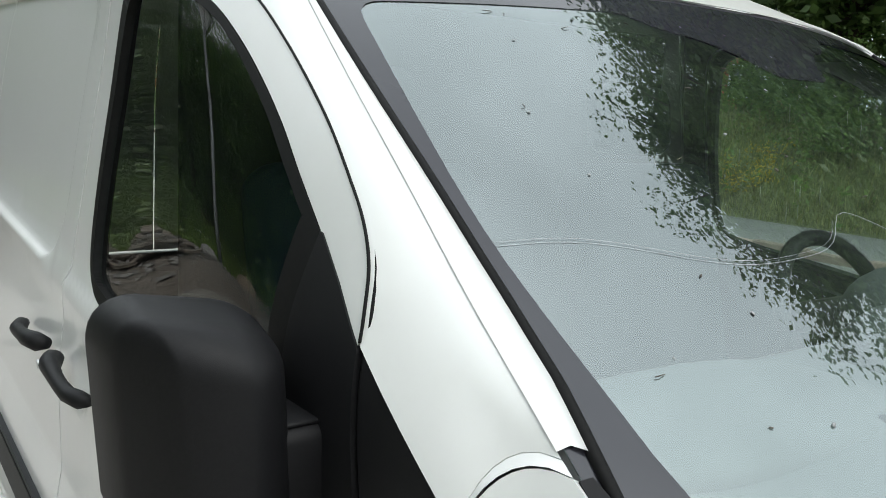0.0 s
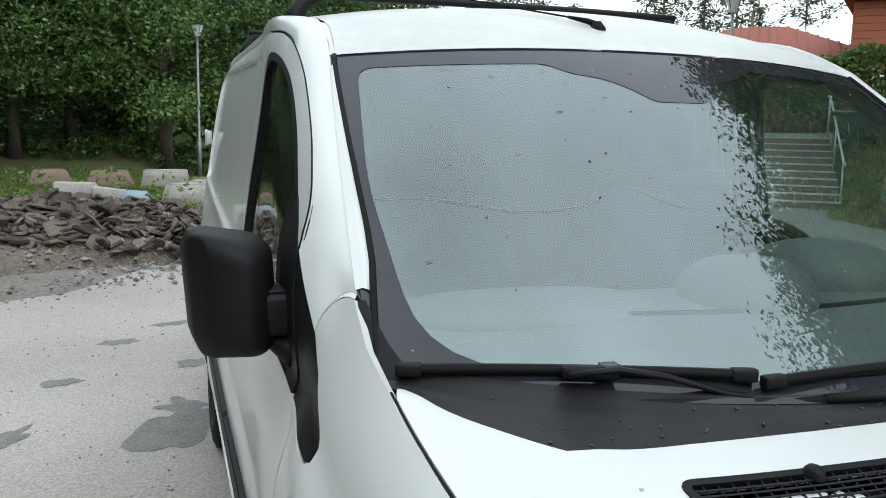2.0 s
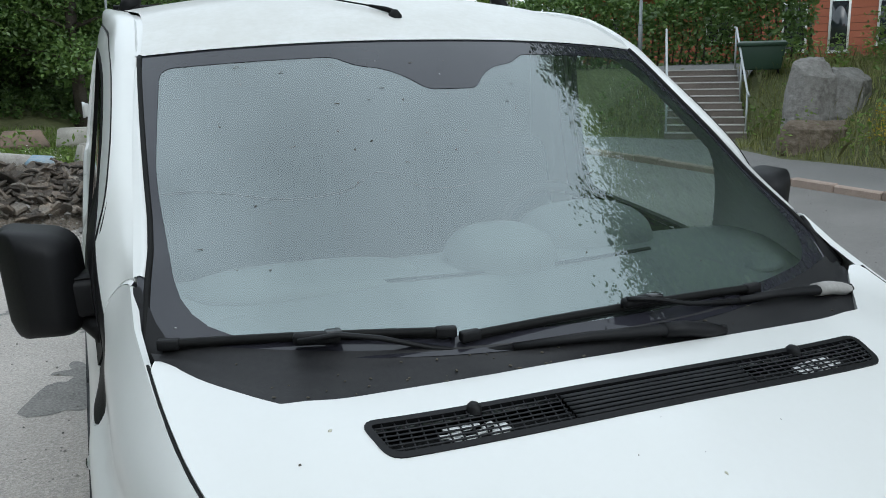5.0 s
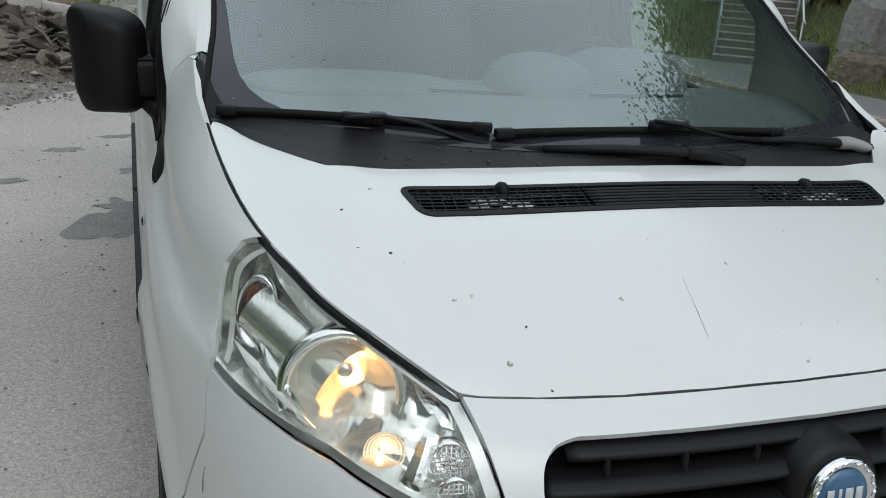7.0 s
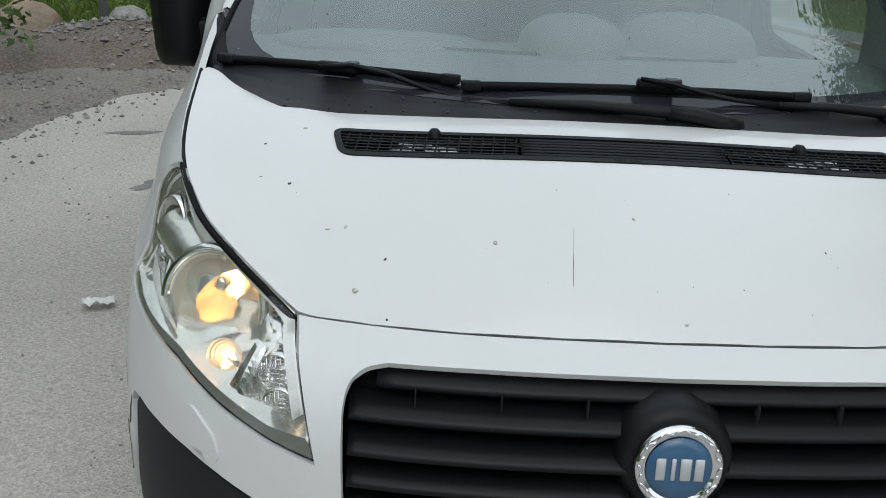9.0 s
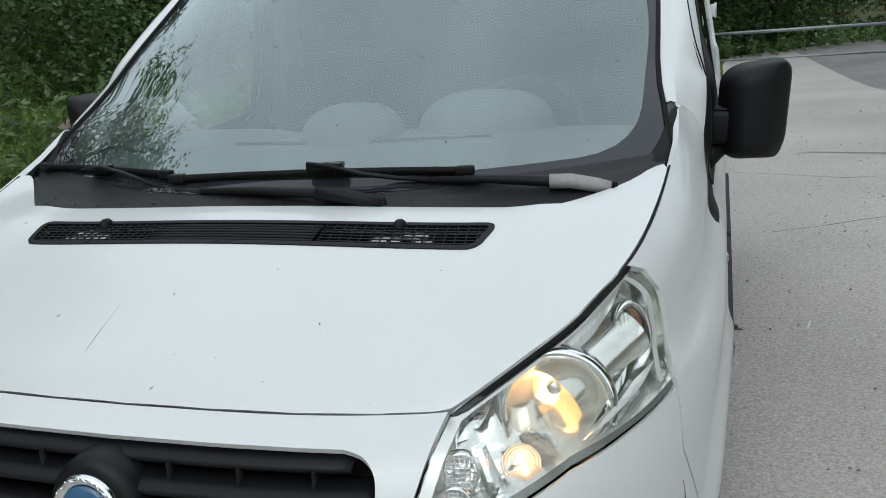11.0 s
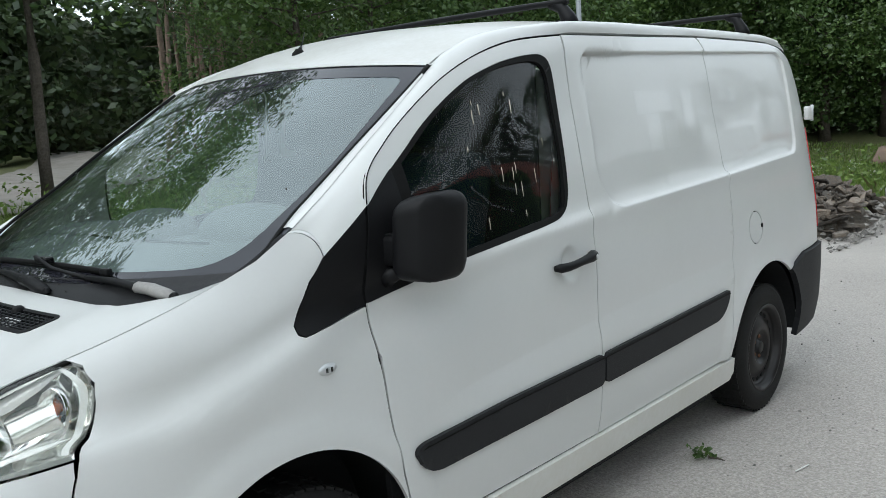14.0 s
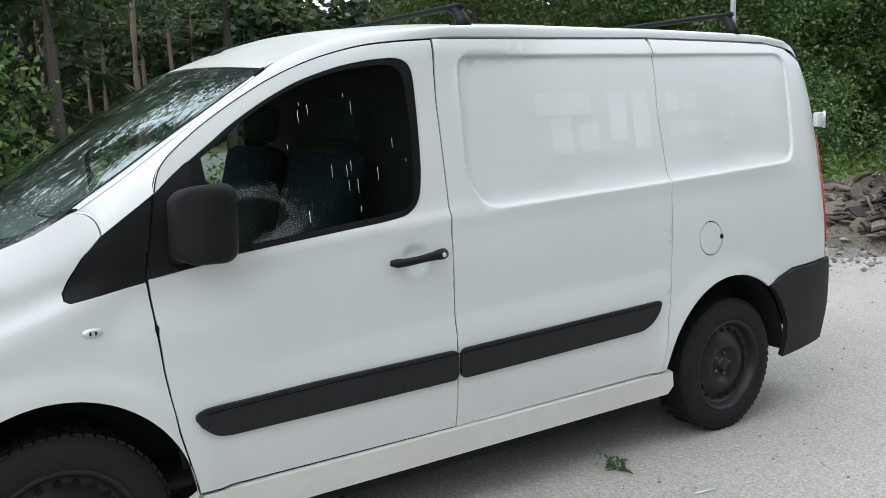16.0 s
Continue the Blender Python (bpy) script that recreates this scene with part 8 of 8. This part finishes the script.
    return tree


def plant_at(ob, x, y, turn, scale=1.0, group=""):
    k = scale / ob.scale.x
    c = copy_thing(ob, pose(x, y, rise(x, y), 0, 0, turn) @ Matrix.Diagonal((k, k, k, 1)))
    if group:
        c["group"] = group
    return c


r = random.Random(2)
oaks = [broadleaf("broadleaf_tree", 10.5, 3.9, 0.10, 30, 27000, 0.088, LEAF_DARK, 11, "dense dark green broadleaf tree with low skirts"),
        broadleaf("broadleaf_tree", 12.0, 4.2, 0.14, 32, 27000, 0.088, LEAF_MID, 12, "tall green broadleaf tree at the wood's edge"),
        broadleaf("broadleaf_tree", 9.0, 3.4, 0.06, 28, 25000, 0.086, LEAF_DARK, 13, "dark broadleaf tree sweeping to the ground")]
birch = broadleaf("birch_tree", 13.0, 2.9, 0.28, 34, 13000, 0.08, LEAF_MID, 14, "airy birch with fine hanging leaves", 0.6, 0, 0.009)
bushes = [broadleaf("bush", 2.3, 1.3, 0.05, 14, 4600, 0.06, LEAF_MID, 15, "rounded green bush at the wood's edge", 0.5), broadleaf("bush", 1.6, 1.0, 0.05, 12, 2200, 0.07, LEAF_LIGHT, 16, "light green shrub among grass", 0.4)]
pines = [pine(15.0, 21), pine(17.0, 22), pine(13.0, 23)]
spruces = [spruce(10.0, 31), spruce(7.5, 32)]
shade = broadleaf("broadleaf_tree", 15.5, 5.0, 0.12, 80, 84000, 0.078, LEAF_DARK, 17, "tall dense broadleaf tree above the bank", 0.50, 60000)
first = {}


def use(ob, x, y, turn, scale=1.0, group=""):
    """The first use of a kind moves the thing itself, later ones are copies."""
    if ob.name not in first:
        first[ob.name] = True
        ob.matrix_basis = pose(x, y, rise(x, y), 0, 0, turn) @ Matrix.Diagonal((scale, scale, scale, 1))
        if group:
            ob["group"] = group
        return ob
    return plant_at(ob, x, y, turn, scale, group)


WOOD = "broadleaf trees of the wood"
for k, (x, y, s) in enumerate(((-15, 31, 1.0), (-11, 33, 1.1), (-7.5, 30.5, 1.0), (-4.2, 33.5, 1.05), (-1.0, 31.5, 0.95), (2.2, 35, 1.05), (5.5, 38, 1.0), (-9, 38, 1.2), (-3, 39, 1.2), (3, 42, 1.2), (-14, 26, 0.95), (-17.5, 22.5, 1.0), (-13.0, 20.0, 0.85), (-16.5, 14.2, 0.62),
                                (-20, 28, 1.1), (9, 44, 1.1), (-26, 33, 1.2), (-17, 38, 1.2), (-8.6, 33.5, 0.95), (-5.8, 31.5, 0.9))):
    use(oaks[k % 3], x, y, 67 * k, s, WOOD)
for k, (x, y, s) in enumerate(((-16.2, 2.6, 1.6), (-13.2, -0.4, 1.65), (-15, -4, 1.7), (-13.8, -4.8, 0.95), (-20, 2, 1.1), (-17, -9, 1.0))):
    use(spruces[k % 2], x, y, 50 * k, s, "spruces at the wood's edge")
for k, (x, y, s) in enumerate(((-12.2, 3.2, 1.0), (-13.4, 6.6, 1.05), (-12.8, 12.2, 0.85), (-13.5, -2.2, 0.9), (-15.2, 16.8, 0.9), (-16.0, -7.5, 1.0), (-12.9, -9.0, 0.9))):
    use(birch, x, y, 80 * k, s, "birches at the wood's edge")
for k in range(72):
    a = r.uniform(0, 1)
    x, y = -24 - 40 * r.random() ** 0.8, -12 + 62 * r.random()
    d = y - (-2.0 - 0.615 * x)
    if -9.5 < d < 2.6:
        y += 12.5
    use(pines[k % 3], x, y, 40 * k, r.uniform(0.85, 1.15), "pines of the wood")
for k in range(22):
    a, d = radians(142 + 22 * (k * 0.618 % 1.0)), 29 + 20 * (k * 0.381 % 1.0)
    x, y = 2.5 + d * math.cos(a), d * math.sin(a)
    if not -8.5 < y - (-2.0 - 0.615 * x) < 2.4:
        use(pines[k % 3], x, y, 40 * k, r.uniform(0.9, 1.1), "pines of the wood")
for k, x in enumerate(np.linspace(-2, 46, 20)):
    use(pines[k % 3] if k % 3 else spruces[0], float(x) + r.uniform(-1, 1), 62 + r.uniform(-4, 8) - 0.25 * abs(float(x) - 10), 33 * k, r.uniform(0.9, 1.15), "far conifers on the skyline")
for k, (x, y, s, b_) in enumerate(((-9.8, 20.0, 0.9, 0), (-11.5, 21.5, 1.1, 0), (-5.6, 17.8, 0.62, 0), (-19.0, 15.6, 0.7, 0), (-16.0, 12.6, 0.6, 0), (-12.2, 14.5, 1.2, 0), (-11.6, 1.0, 1.1, 0), (-11.8, -3.5, 1.2, 0), (-15.0, 11.0, 0.8, 1), (-14.4, 18.0, 1.2, 0), (-13.2, 23.2, 1.1, 0),
                                    (16.8, 13.6, 0.8, 1), (14.4, 10.4, 0.75, 0), (12.9, 9.6, 0.55, 0), (15.5, 9.5, 1.0, 0), (11.9, 8.2, 0.6, 1), (17, 12.5, 1.2, 1))):
    use(bushes[b_], x, y, 70 * k, s, "bushes round the yard")
# trees on the pavement's side, the near one over the bank
for k, (x, y, s, ob) in enumerate(((15.2, 10.2, 1.0, shade), (15.0, 3.2, 1.08, shade), (20, -9.0, 0.9, birch), (21, 4, 1.0, oaks[1]), (9, -24, 1.0, oaks[0]), (-4, -30, 1.1, oaks[1]), (2, -34, 1.1, oaks[2]), (-13, -17, 1.1, oaks[0]), (-9, -24, 1.0, oaks[1]))):
    use(ob, x, y, 25 + 60 * k, s, "trees behind the yard")


def far_woods(name, n, where, leaf, mat, label, seed):
    """A distant belt of wood: many loose leaf clumps with an uneven top, as one mesh."""
    q = np.random.default_rng(seed)
    centres = []
    for _ in range(n):
        x, y, top = where(q)
        z = top * (1 - q.random() ** 1.6)
        centres.append(np.array((x, y, z)) + q.normal(size=(22, 3)) * (1.1, 1.1, 0.5))
    centres = np.concatenate(centres)
    centres[:, 2] = np.maximum(centres[:, 2], 0.1)
    me = leaf_mesh(name, centres, leaf * q.uniform(0.6, 1.3, len(centres)), mat, seed, 0.3)
    return tagged(hang(name, me, None, smooth=False), label, "woods", kind="stuff")


def belt(q):
    a = q.random()
    x = -95 + 100 * a
    y = 62 - 0.35 * abs(x + 20) * 0.4 + q.uniform(0, 6)
    return x, y, 13 + 3.5 * math.sin(x * 0.31) + 2 * math.sin(x * 0.83)


def belt_west(q):
    y = q.uniform(-40, 60)
    return -68 - q.uniform(0, 6), y, 14 + 3 * math.sin(y * 0.4) + 2 * math.sin(y * 1.1)


def wooded_ridge(name, points, mat, label):
    """The dense inside of a distant wood: a lumpy bank of foliage with an uneven top."""
    v, f = [], []
    for i, (x, y) in enumerate(points):
        top = 15.0 + 2.4 * noise.noise((x * 0.11, y * 0.11, 0)) + 2.6 * noise.noise((x * 0.5, y * 0.5, 2))
        for j in range(13):
            z = top * j / 12
            push = 1.6 * noise.noise((x * 0.4 + z * 0.3, y * 0.4, z * 0.6)) + 0.8 * noise.noise((x * 1.3, y * 1.3, z * 1.3))
            v.append((x + push, y + push, z - 0.3))
        if i:
            f += [[13 * i + j - 13, 13 * i + j, 13 * i + j + 1, 13 * i + j - 12] for j in range(12)]
    return tagged(raw(name, v, f, mat, smooth=False), label, "woods", kind="stuff")


# backing for the far woods, their inner shade put into its dark colour
WOODSIDE = material("shaded_foliage", (0.035, 0.045, 0.022), 0.95, grain=(2.5, (0.085, 0.105, 0.05), 0.8), blotch=(0.4, (0.02, 0.018, 0.012), 0.7), bump=(3, 0.4))
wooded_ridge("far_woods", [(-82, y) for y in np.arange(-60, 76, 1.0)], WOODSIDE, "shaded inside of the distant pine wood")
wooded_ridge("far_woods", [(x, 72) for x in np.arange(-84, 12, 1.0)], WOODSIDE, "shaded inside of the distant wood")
far_woods("far_woods", 1900, belt, 0.46, LEAF_DARK, "distant dark green wood behind the lawn", 61)
far_woods("far_woods", 1500, belt_west, 0.46, NEEDLE, "distant dark pine wood", 62)


def blades(name, n, where, tall, wide, mat, label, seed):
    """Grass as thin upright triangles, bent a little."""
    q = np.random.default_rng(seed)
    pts = np.array([where(q) for _ in range(n)])
    h = tall * q.uniform(0.45, 1.15, n)
    a = q.uniform(0, 6.28, n)
    lean = q.normal(0, 0.28, (n, 2)) * h[:, None]
    w = wide * q.uniform(0.6, 1.4, n)
    side_ = np.stack([np.cos(a) * w, np.sin(a) * w, np.zeros(n)], 1)
    midp = pts + np.c_[lean * 0.35, h * 0.6]
    tip = pts + np.c_[lean, h]
    co = np.stack([pts - side_, pts + side_, midp + side_ * 0.7, tip, midp - side_ * 0.7], 1).reshape(-1, 3)
    me = bpy.data.meshes.new(name)
    me.vertices.add(5 * n)
    me.vertices.foreach_set("co", co.ravel())
    me.loops.add(5 * n)
    me.loops.foreach_set("vertex_index", np.arange(5 * n))
    me.polygons.add(n)
    me.polygons.foreach_set("loop_start", np.arange(0, 5 * n, 5))
    me.update()
    me.validate()
    me.materials.append(mat)
    return tagged(hang(name, me, None, smooth=False), label, "grass", kind="stuff")


VERGE = [(-3.3, -20), (-3.35, 3.6), (-5.2, 4.3), (-6.1, 7.5), (-6.2, 10.8), (-4.4, 12.9), (-1.6, 13.3), (-0.65, 13.2), (-0.1, 15.2), (0.5, 17.8), (0.8, 19), (-5.5, 19.2), (-9, 21), (-13, 22), (-14, -20)]


def verge_grass(q):
    while True:
        x, y = q.uniform(-14, 1), q.uniform(-12, 22)
        d = y - (-2.0 - 0.615 * x)
        if edge_distance(VERGE, (x, y)) > 0.05 and not (x < -13.5 and -8 < d < 0) and q.random() < 0.35 + 0.65 * (noise.noise((x * 0.5, y * 0.5, 0)) > -0.15):
            return x, y, rise(x, y) - 0.02


def bank_grass(q):
    while True:
        x, y = q.uniform(9.6, 19), q.uniform(-4, 17)
        d = edge_distance(BANK, (x, y))
        u = (x - 11.08) * 0.81 - (y - 14.06) * 0.58
        if d > 0.05 and not (abs(u) < 0.9 and y > 12.5):
            return x, y, rise(x, y) - 0.02


blades("tall_grass", 36000, verge_grass, 0.40, 0.010, GRASSMAT, "tall green grass with weeds along the verge", 3)
blades("lawn", 30000, lambda q: (lambda x, y: (x, y, rise(x, y)))(q.uniform(-13, 1.0), q.uniform(17.5, 30)), 0.11, 0.014, GRASSMAT, "short lawn before the trees", 4)
blades("bank_grass", 40000, bank_grass, 0.22, 0.009, BANKGRASS, "rough yellowing grass on the bank", 5)
blades("dry_grass", 7000, lambda q: bank_grass(q) if q.random() < 0.6 else verge_grass(q), 0.5, 0.007, DRYGRASS, "dry seeding grass stems", 6)


def wood_floor(q):
    while True:
        x, y = q.uniform(-34, -13), q.uniform(-14, 40)
        if not -9.0 < y - (-2.0 - 0.615 * x) < 2.8:
            return x, y, rise(x, y)


def weeds(name, n, where, mat, leaf, label, seed, tall=0.5):
    """Leafy weeds: upright stalks of small leaves, as one mesh."""
    q = np.random.default_rng(seed)
    centres = []
    for _ in range(n):
        x, y, z = where(q)
        h = tall * q.uniform(0.5, 1.4)
        k = int(14 * h / tall) + 4
        t = q.uniform(0.15, 1, k)[:, None]
        centres.append(np.c_[x + q.normal(0, 0.07, k), y + q.normal(0, 0.07, k), z + h * t[:, 0]])
    centres = np.concatenate(centres)
    me = leaf_mesh(name, centres, leaf * q.uniform(0.6, 1.4, len(centres)), mat, seed, 0.1, 0.4)
    return tagged(hang(name, me, None, smooth=False), label, "weeds", kind="stuff")


weeds("weeds", 900, verge_grass, LEAF_LIGHT, 0.055, "light green weeds in the tall grass", 7, 0.7)
weeds("weeds", 420, bank_grass, LEAF_LIGHT, 0.05, "light green weeds on the bank", 8, 0.6)
weeds("weeds", 60, lambda q: (q.uniform(-6.3, -4.2), q.uniform(5.2, 8.2), 0.2), LEAF_MID, 0.06, "green weeds round the boulders", 9, 1.0)
weeds("undergrowth", 2600, wood_floor, LEAF_MID, 0.09, "low undergrowth beneath the trees", 10, 0.7)
weeds("undergrowth", 1500, lambda q: (lambda x, y: (x, y, rise(x, y)))(q.uniform(-14, 9), q.uniform(31, 42)), LEAF_DARK, 0.09, "dark undergrowth beneath the trees", 11, 0.6)
YELLOW = leaf_material("yellow_flowers", (0.45, 0.33, 0.02), (0.65, 0.5, 0.06), 0.2)
WHITEFLOWER = leaf_material("white_flowers", (0.5, 0.5, 0.45), (0.75, 0.75, 0.7), 0.2)
weeds("yellow_flowers", 40, lambda q: (lambda x, y: (x, y, rise(x, y) - 0.05))(q.uniform(10.6, 11.5), q.uniform(8.7, 9.7)), YELLOW, 0.028, "yellow flowering weeds on the bank", 12, 0.4)
weeds("white_flowers", 160, lambda q: (lambda p: (p[0], p[1], p[2] + 0.4))(verge_grass(q)), WHITEFLOWER, 0.02, "white flower heads in the tall grass", 13, 0.2)

# a torn tuft lying on the asphalt, leaves and bits round it
tuft = empty("plant_tuft", "small torn green plant lying on asphalt", "plant", at=(0.955, 3.20, 0.0))
stick = tagged(part("stick", tube_bm([(1.335, 3.27, 0.006), (1.35, 3.33, 0.009), (1.355, 3.375, 0.006)], [0.0032, 0.0036, 0.0025], 6), PAPER), "short pale stick lying on the asphalt", "stick")
g = np.random.default_rng(5)
hang("tuft_leaves", leaf_mesh("tuft_leaves", np.c_[g.normal(0, 0.035, 60), g.normal(0, 0.03, 60), np.abs(g.normal(0.025, 0.018, 60)) + 0.004], 0.017 * g.uniform(0.5, 1.3, 60), LEAF_DARK, 5, 0.0), None, tuft, smooth=False)
part("tuft_root", tube_bm([(0.02, 0, 0.012), (0.06, 0.02, 0.008), (0.09, 0.015, 0.006)], [0.007, 0.005, 0.002], 6), BARK, tuft)

# hedge above the steps
hv = []
q = np.random.default_rng(44)
A, B = np.array((11.6, 23.6)), np.array((17.0, 17.2))
for _ in range(15000):
    t, w = q.random(), q.normal(0, 0.42)
    p = A + (B - A) * t + np.array((0.76, 0.65)) * w
    top = 2.0 + 0.18 * math.sin(t * 9) + 0.12 * math.sin(t * 23) - 0.9 * abs(w) ** 2
    z = top * (1 - q.random() ** 2.2)
    hv.append((p[0] + q.normal(0, 0.07), p[1] + q.normal(0, 0.07), rise(*p) + z + q.normal(0, 0.05)))
hedge = empty("hedge", "clipped dense green hedge above the steps", "hedge")
hang("hedge_leaves", leaf_mesh("hedge_leaves", np.array(hv), 0.075 * q.uniform(0.6, 1.3, len(hv)), LEAF_MID, 44), None, hedge, smooth=False)
stems = bmesh.new()
for k in range(40):
    p = A + (B - A) * (k + 0.5) / 40
    tube_bm([(p[0], p[1], rise(*p) - 0.1), (p[0] + 0.1, p[1], rise(*p) + 0.8), (p[0], p[1] + 0.1, rise(*p) + 1.6)], [0.035, 0.025, 0.01], 5, stems)
part("hedge_stems", stems, BARK, hedge)


# ---- brick buildings beyond the hedge ----
BRICK = material("red_brick", (0.36, 0.115, 0.065), 0.9, grain=(30, (0.28, 0.085, 0.05), 0.6), blotch=(1.2, (0.42, 0.15, 0.085), 0.6), bump=(40, 0.01))
MORTAR = material("brick_joint", (0.26, 0.12, 0.085), 0.95, grain=(30, (0.2, 0.1, 0.07), 0.5))
ROOFTILE = material("brown_red_roof_tile", (0.26, 0.085, 0.06), 0.85, grain=(20, (0.34, 0.12, 0.085), 0.6), blotch=(1.5, (0.18, 0.06, 0.045), 0.6), vary=0.15)
REDTRIM = material("red_fascia", (0.42, 0.06, 0.05), 0.6, grain=(20, (0.34, 0.05, 0.04), 0.4))
WHITEWOOD = material("white_painted_wood", (0.72, 0.72, 0.70), 0.6, grain=(20, (0.6, 0.6, 0.58), 0.5))
PANE = material("dark_window_pane", (0.02, 0.025, 0.03), 0.06, coat=0.5)


def house(name, label, at, turn, length, depth, height, roof_h, windows, over=0.6, tiles=True):
    """A brick house: coursed walls, tiled pitched roof with fascia, windows with frame, sill and pane. x along the front, y into the house."""
    h = empty(name, label, "house", at=at)
    h.rotation_euler = (0, 0, radians(turn))
    part("wall", box_bm((length, depth, height), 0.0, pose(0, depth / 2, height / 2)), MORTAR, h, "red brick wall")
    courses = bmesh.new()
    rows = int(height / 0.30)
    for k in range(rows):
        z = 0.30 * k + 0.14
        for y, d in ((-0.006, 1), (depth + 0.006, 1)):
            box_bm((length + 0.012, 0.014, 0.275), 0.0, pose(0, y, z), 1, courses)
        for x in (-length / 2 - 0.006, length / 2 + 0.006):
            box_bm((0.014, depth, 0.275), 0.0, pose(x, depth / 2, z), 1, courses)
    part("brickwork", courses, BRICK, h, "brick courses", smooth=False)["kind"] = "stuff"
    rb = bmesh.new()
    L, D = length / 2 + over, depth + 2 * over
    c = [rb.verts.new(p) for p in ((-L, -over, height), (L, -over, height), (L, depth + over, height), (-L, depth + over, height), (-L + D * 0.45, depth / 2, height + roof_h), (L - D * 0.45, depth / 2, height + roof_h))]
    for f in ((0, 1, 5, 4), (2, 3, 4, 5), (1, 2, 5), (3, 0, 4), (3, 2, 1, 0)):
        rb.faces.new([c[k] for k in f])
    roof = part("roof", rb, ROOFTILE, h, "hipped tiled roof", smooth=False)
    if tiles:
        n = int(2 * L / 0.42)
        for k in range(n + 1):
            x = -L + 2 * L * k / n
            t = min(1.0, min(x + L, L - x) / (D * 0.45))
            if t < 0.06:
                continue
            part("tile_rib", tube_bm([(x, -over, height + 0.03), (x, -over + (depth / 2 + over) * t, height + roof_h * t + 0.03)], 0.055, 4, flat=0.6, cap=False), ROOFTILE, roof, smooth=False)
    part("fascia", box_bm((2 * L + 0.04, 0.05, 0.26), 0.01, pose(0, -over - 0.02, height - 0.02)), REDTRIM, h, "red fascia board")
    part("gutter", tube_bm([(-L, -over - 0.08, height + 0.03), (L, -over - 0.08, height + 0.03)], 0.06, 8), REDTRIM, h)
    for x, z, w, hh in windows:
        win = part("window", box_bm((w, 0.10, hh), 0.0, pose(x, -0.02, z)), WHITEWOOD, h, "white framed window")
        nx = 2 if w > 0.9 else 1
        for k in range(nx):
            px = x - w / 2 + 0.06 + (w - 0.12) * (k + 0.5) / nx
            part("pane", box_bm(((w - 0.12) / nx - 0.06, 0.02, hh - 0.16), 0.0, pose(px, -0.075, z)), PANE, win)
        part("sill", box_bm((w + 0.12, 0.16, 0.05), 0.01, pose(x, -0.07, z - hh / 2 - 0.03)), WHITEWOOD, win)
    return h


house("brick_house", "low red brick house with tiled hip roof", (24.6, 33.2, 1.6), -38, 10.5, 9, 3.0, 2.2, ((-3, 1.5, 1.2, 1.2), (2, 1.5, 1.2, 1.2)), 0.8)
house("brick_house", "tall orange brick house with white windows", (29.2, 25.6, 1.6), -47, 9.5, 9, 5.6, 2.4, ((-3.4, 1.4, 1.0, 2.0), (-1.7, 1.4, 0.8, 2.1), (0.2, 1.5, 1.0, 1.8), (2.6, 1.5, 1.6, 1.4), (-2.6, 4.3, 1.2, 1.2), (0.6, 4.3, 1.2, 1.2), (3.0, 4.3, 1.2, 1.2)), 0.5)
house("brick_house", "brick house with a plain red roof behind trees", (14.0, 46.5, 0.8), -12, 11, 8, 2.8, 1.8, ((-3, 1.5, 1.2, 1.2), (1, 1.5, 1.2, 1.2)), 0.6)
house("brick_house", "long low red brick house across the road", (27.0, -3.0, 1.6), -95, 16, 9, 3.2, 2.2, ((-6, 1.6, 1.2, 1.3), (-3, 1.6, 1.2, 1.3), (0, 1.6, 1.2, 1.3), (3, 1.6, 1.2, 1.3), (6, 1.6, 1.2, 1.3)), 0.7)
gable = empty("white_gable", "white boarded gable wall overgrown with creeper", "wall", at=(17.6, 35.2, 1.5))
gable.rotation_euler = (0, 0, radians(-30))
for k in range(13):
    w = 4.6 - max(0, k - 3) * 0.42
    part("board", box_bm((w, 0.05, 0.27), 0.008, pose(-(4.6 - w) / 2 + 0.6, 0, 0.16 + 0.29 * k), 1), WHITEWOOD, gable, smooth=False)
part("gable_back", box_bm((4.4, 2.5, 2.0), 0.0, pose(0.6, 1.3, 1.0)), WHITEWOOD, gable)
q = np.random.default_rng(9)
pts = np.c_[-2.0 + q.gamma(2.0, 0.55, 2600), q.normal(-0.12, 0.12, 2600), q.uniform(0.2, 4.2, 2600)]
hang("creeper", leaf_mesh("creeper", pts, 0.11 * q.uniform(0.6, 1.3, 2600), LEAF_LIGHT, 9, 0.5), None, gable, "yellow-green creeper", smooth=False)
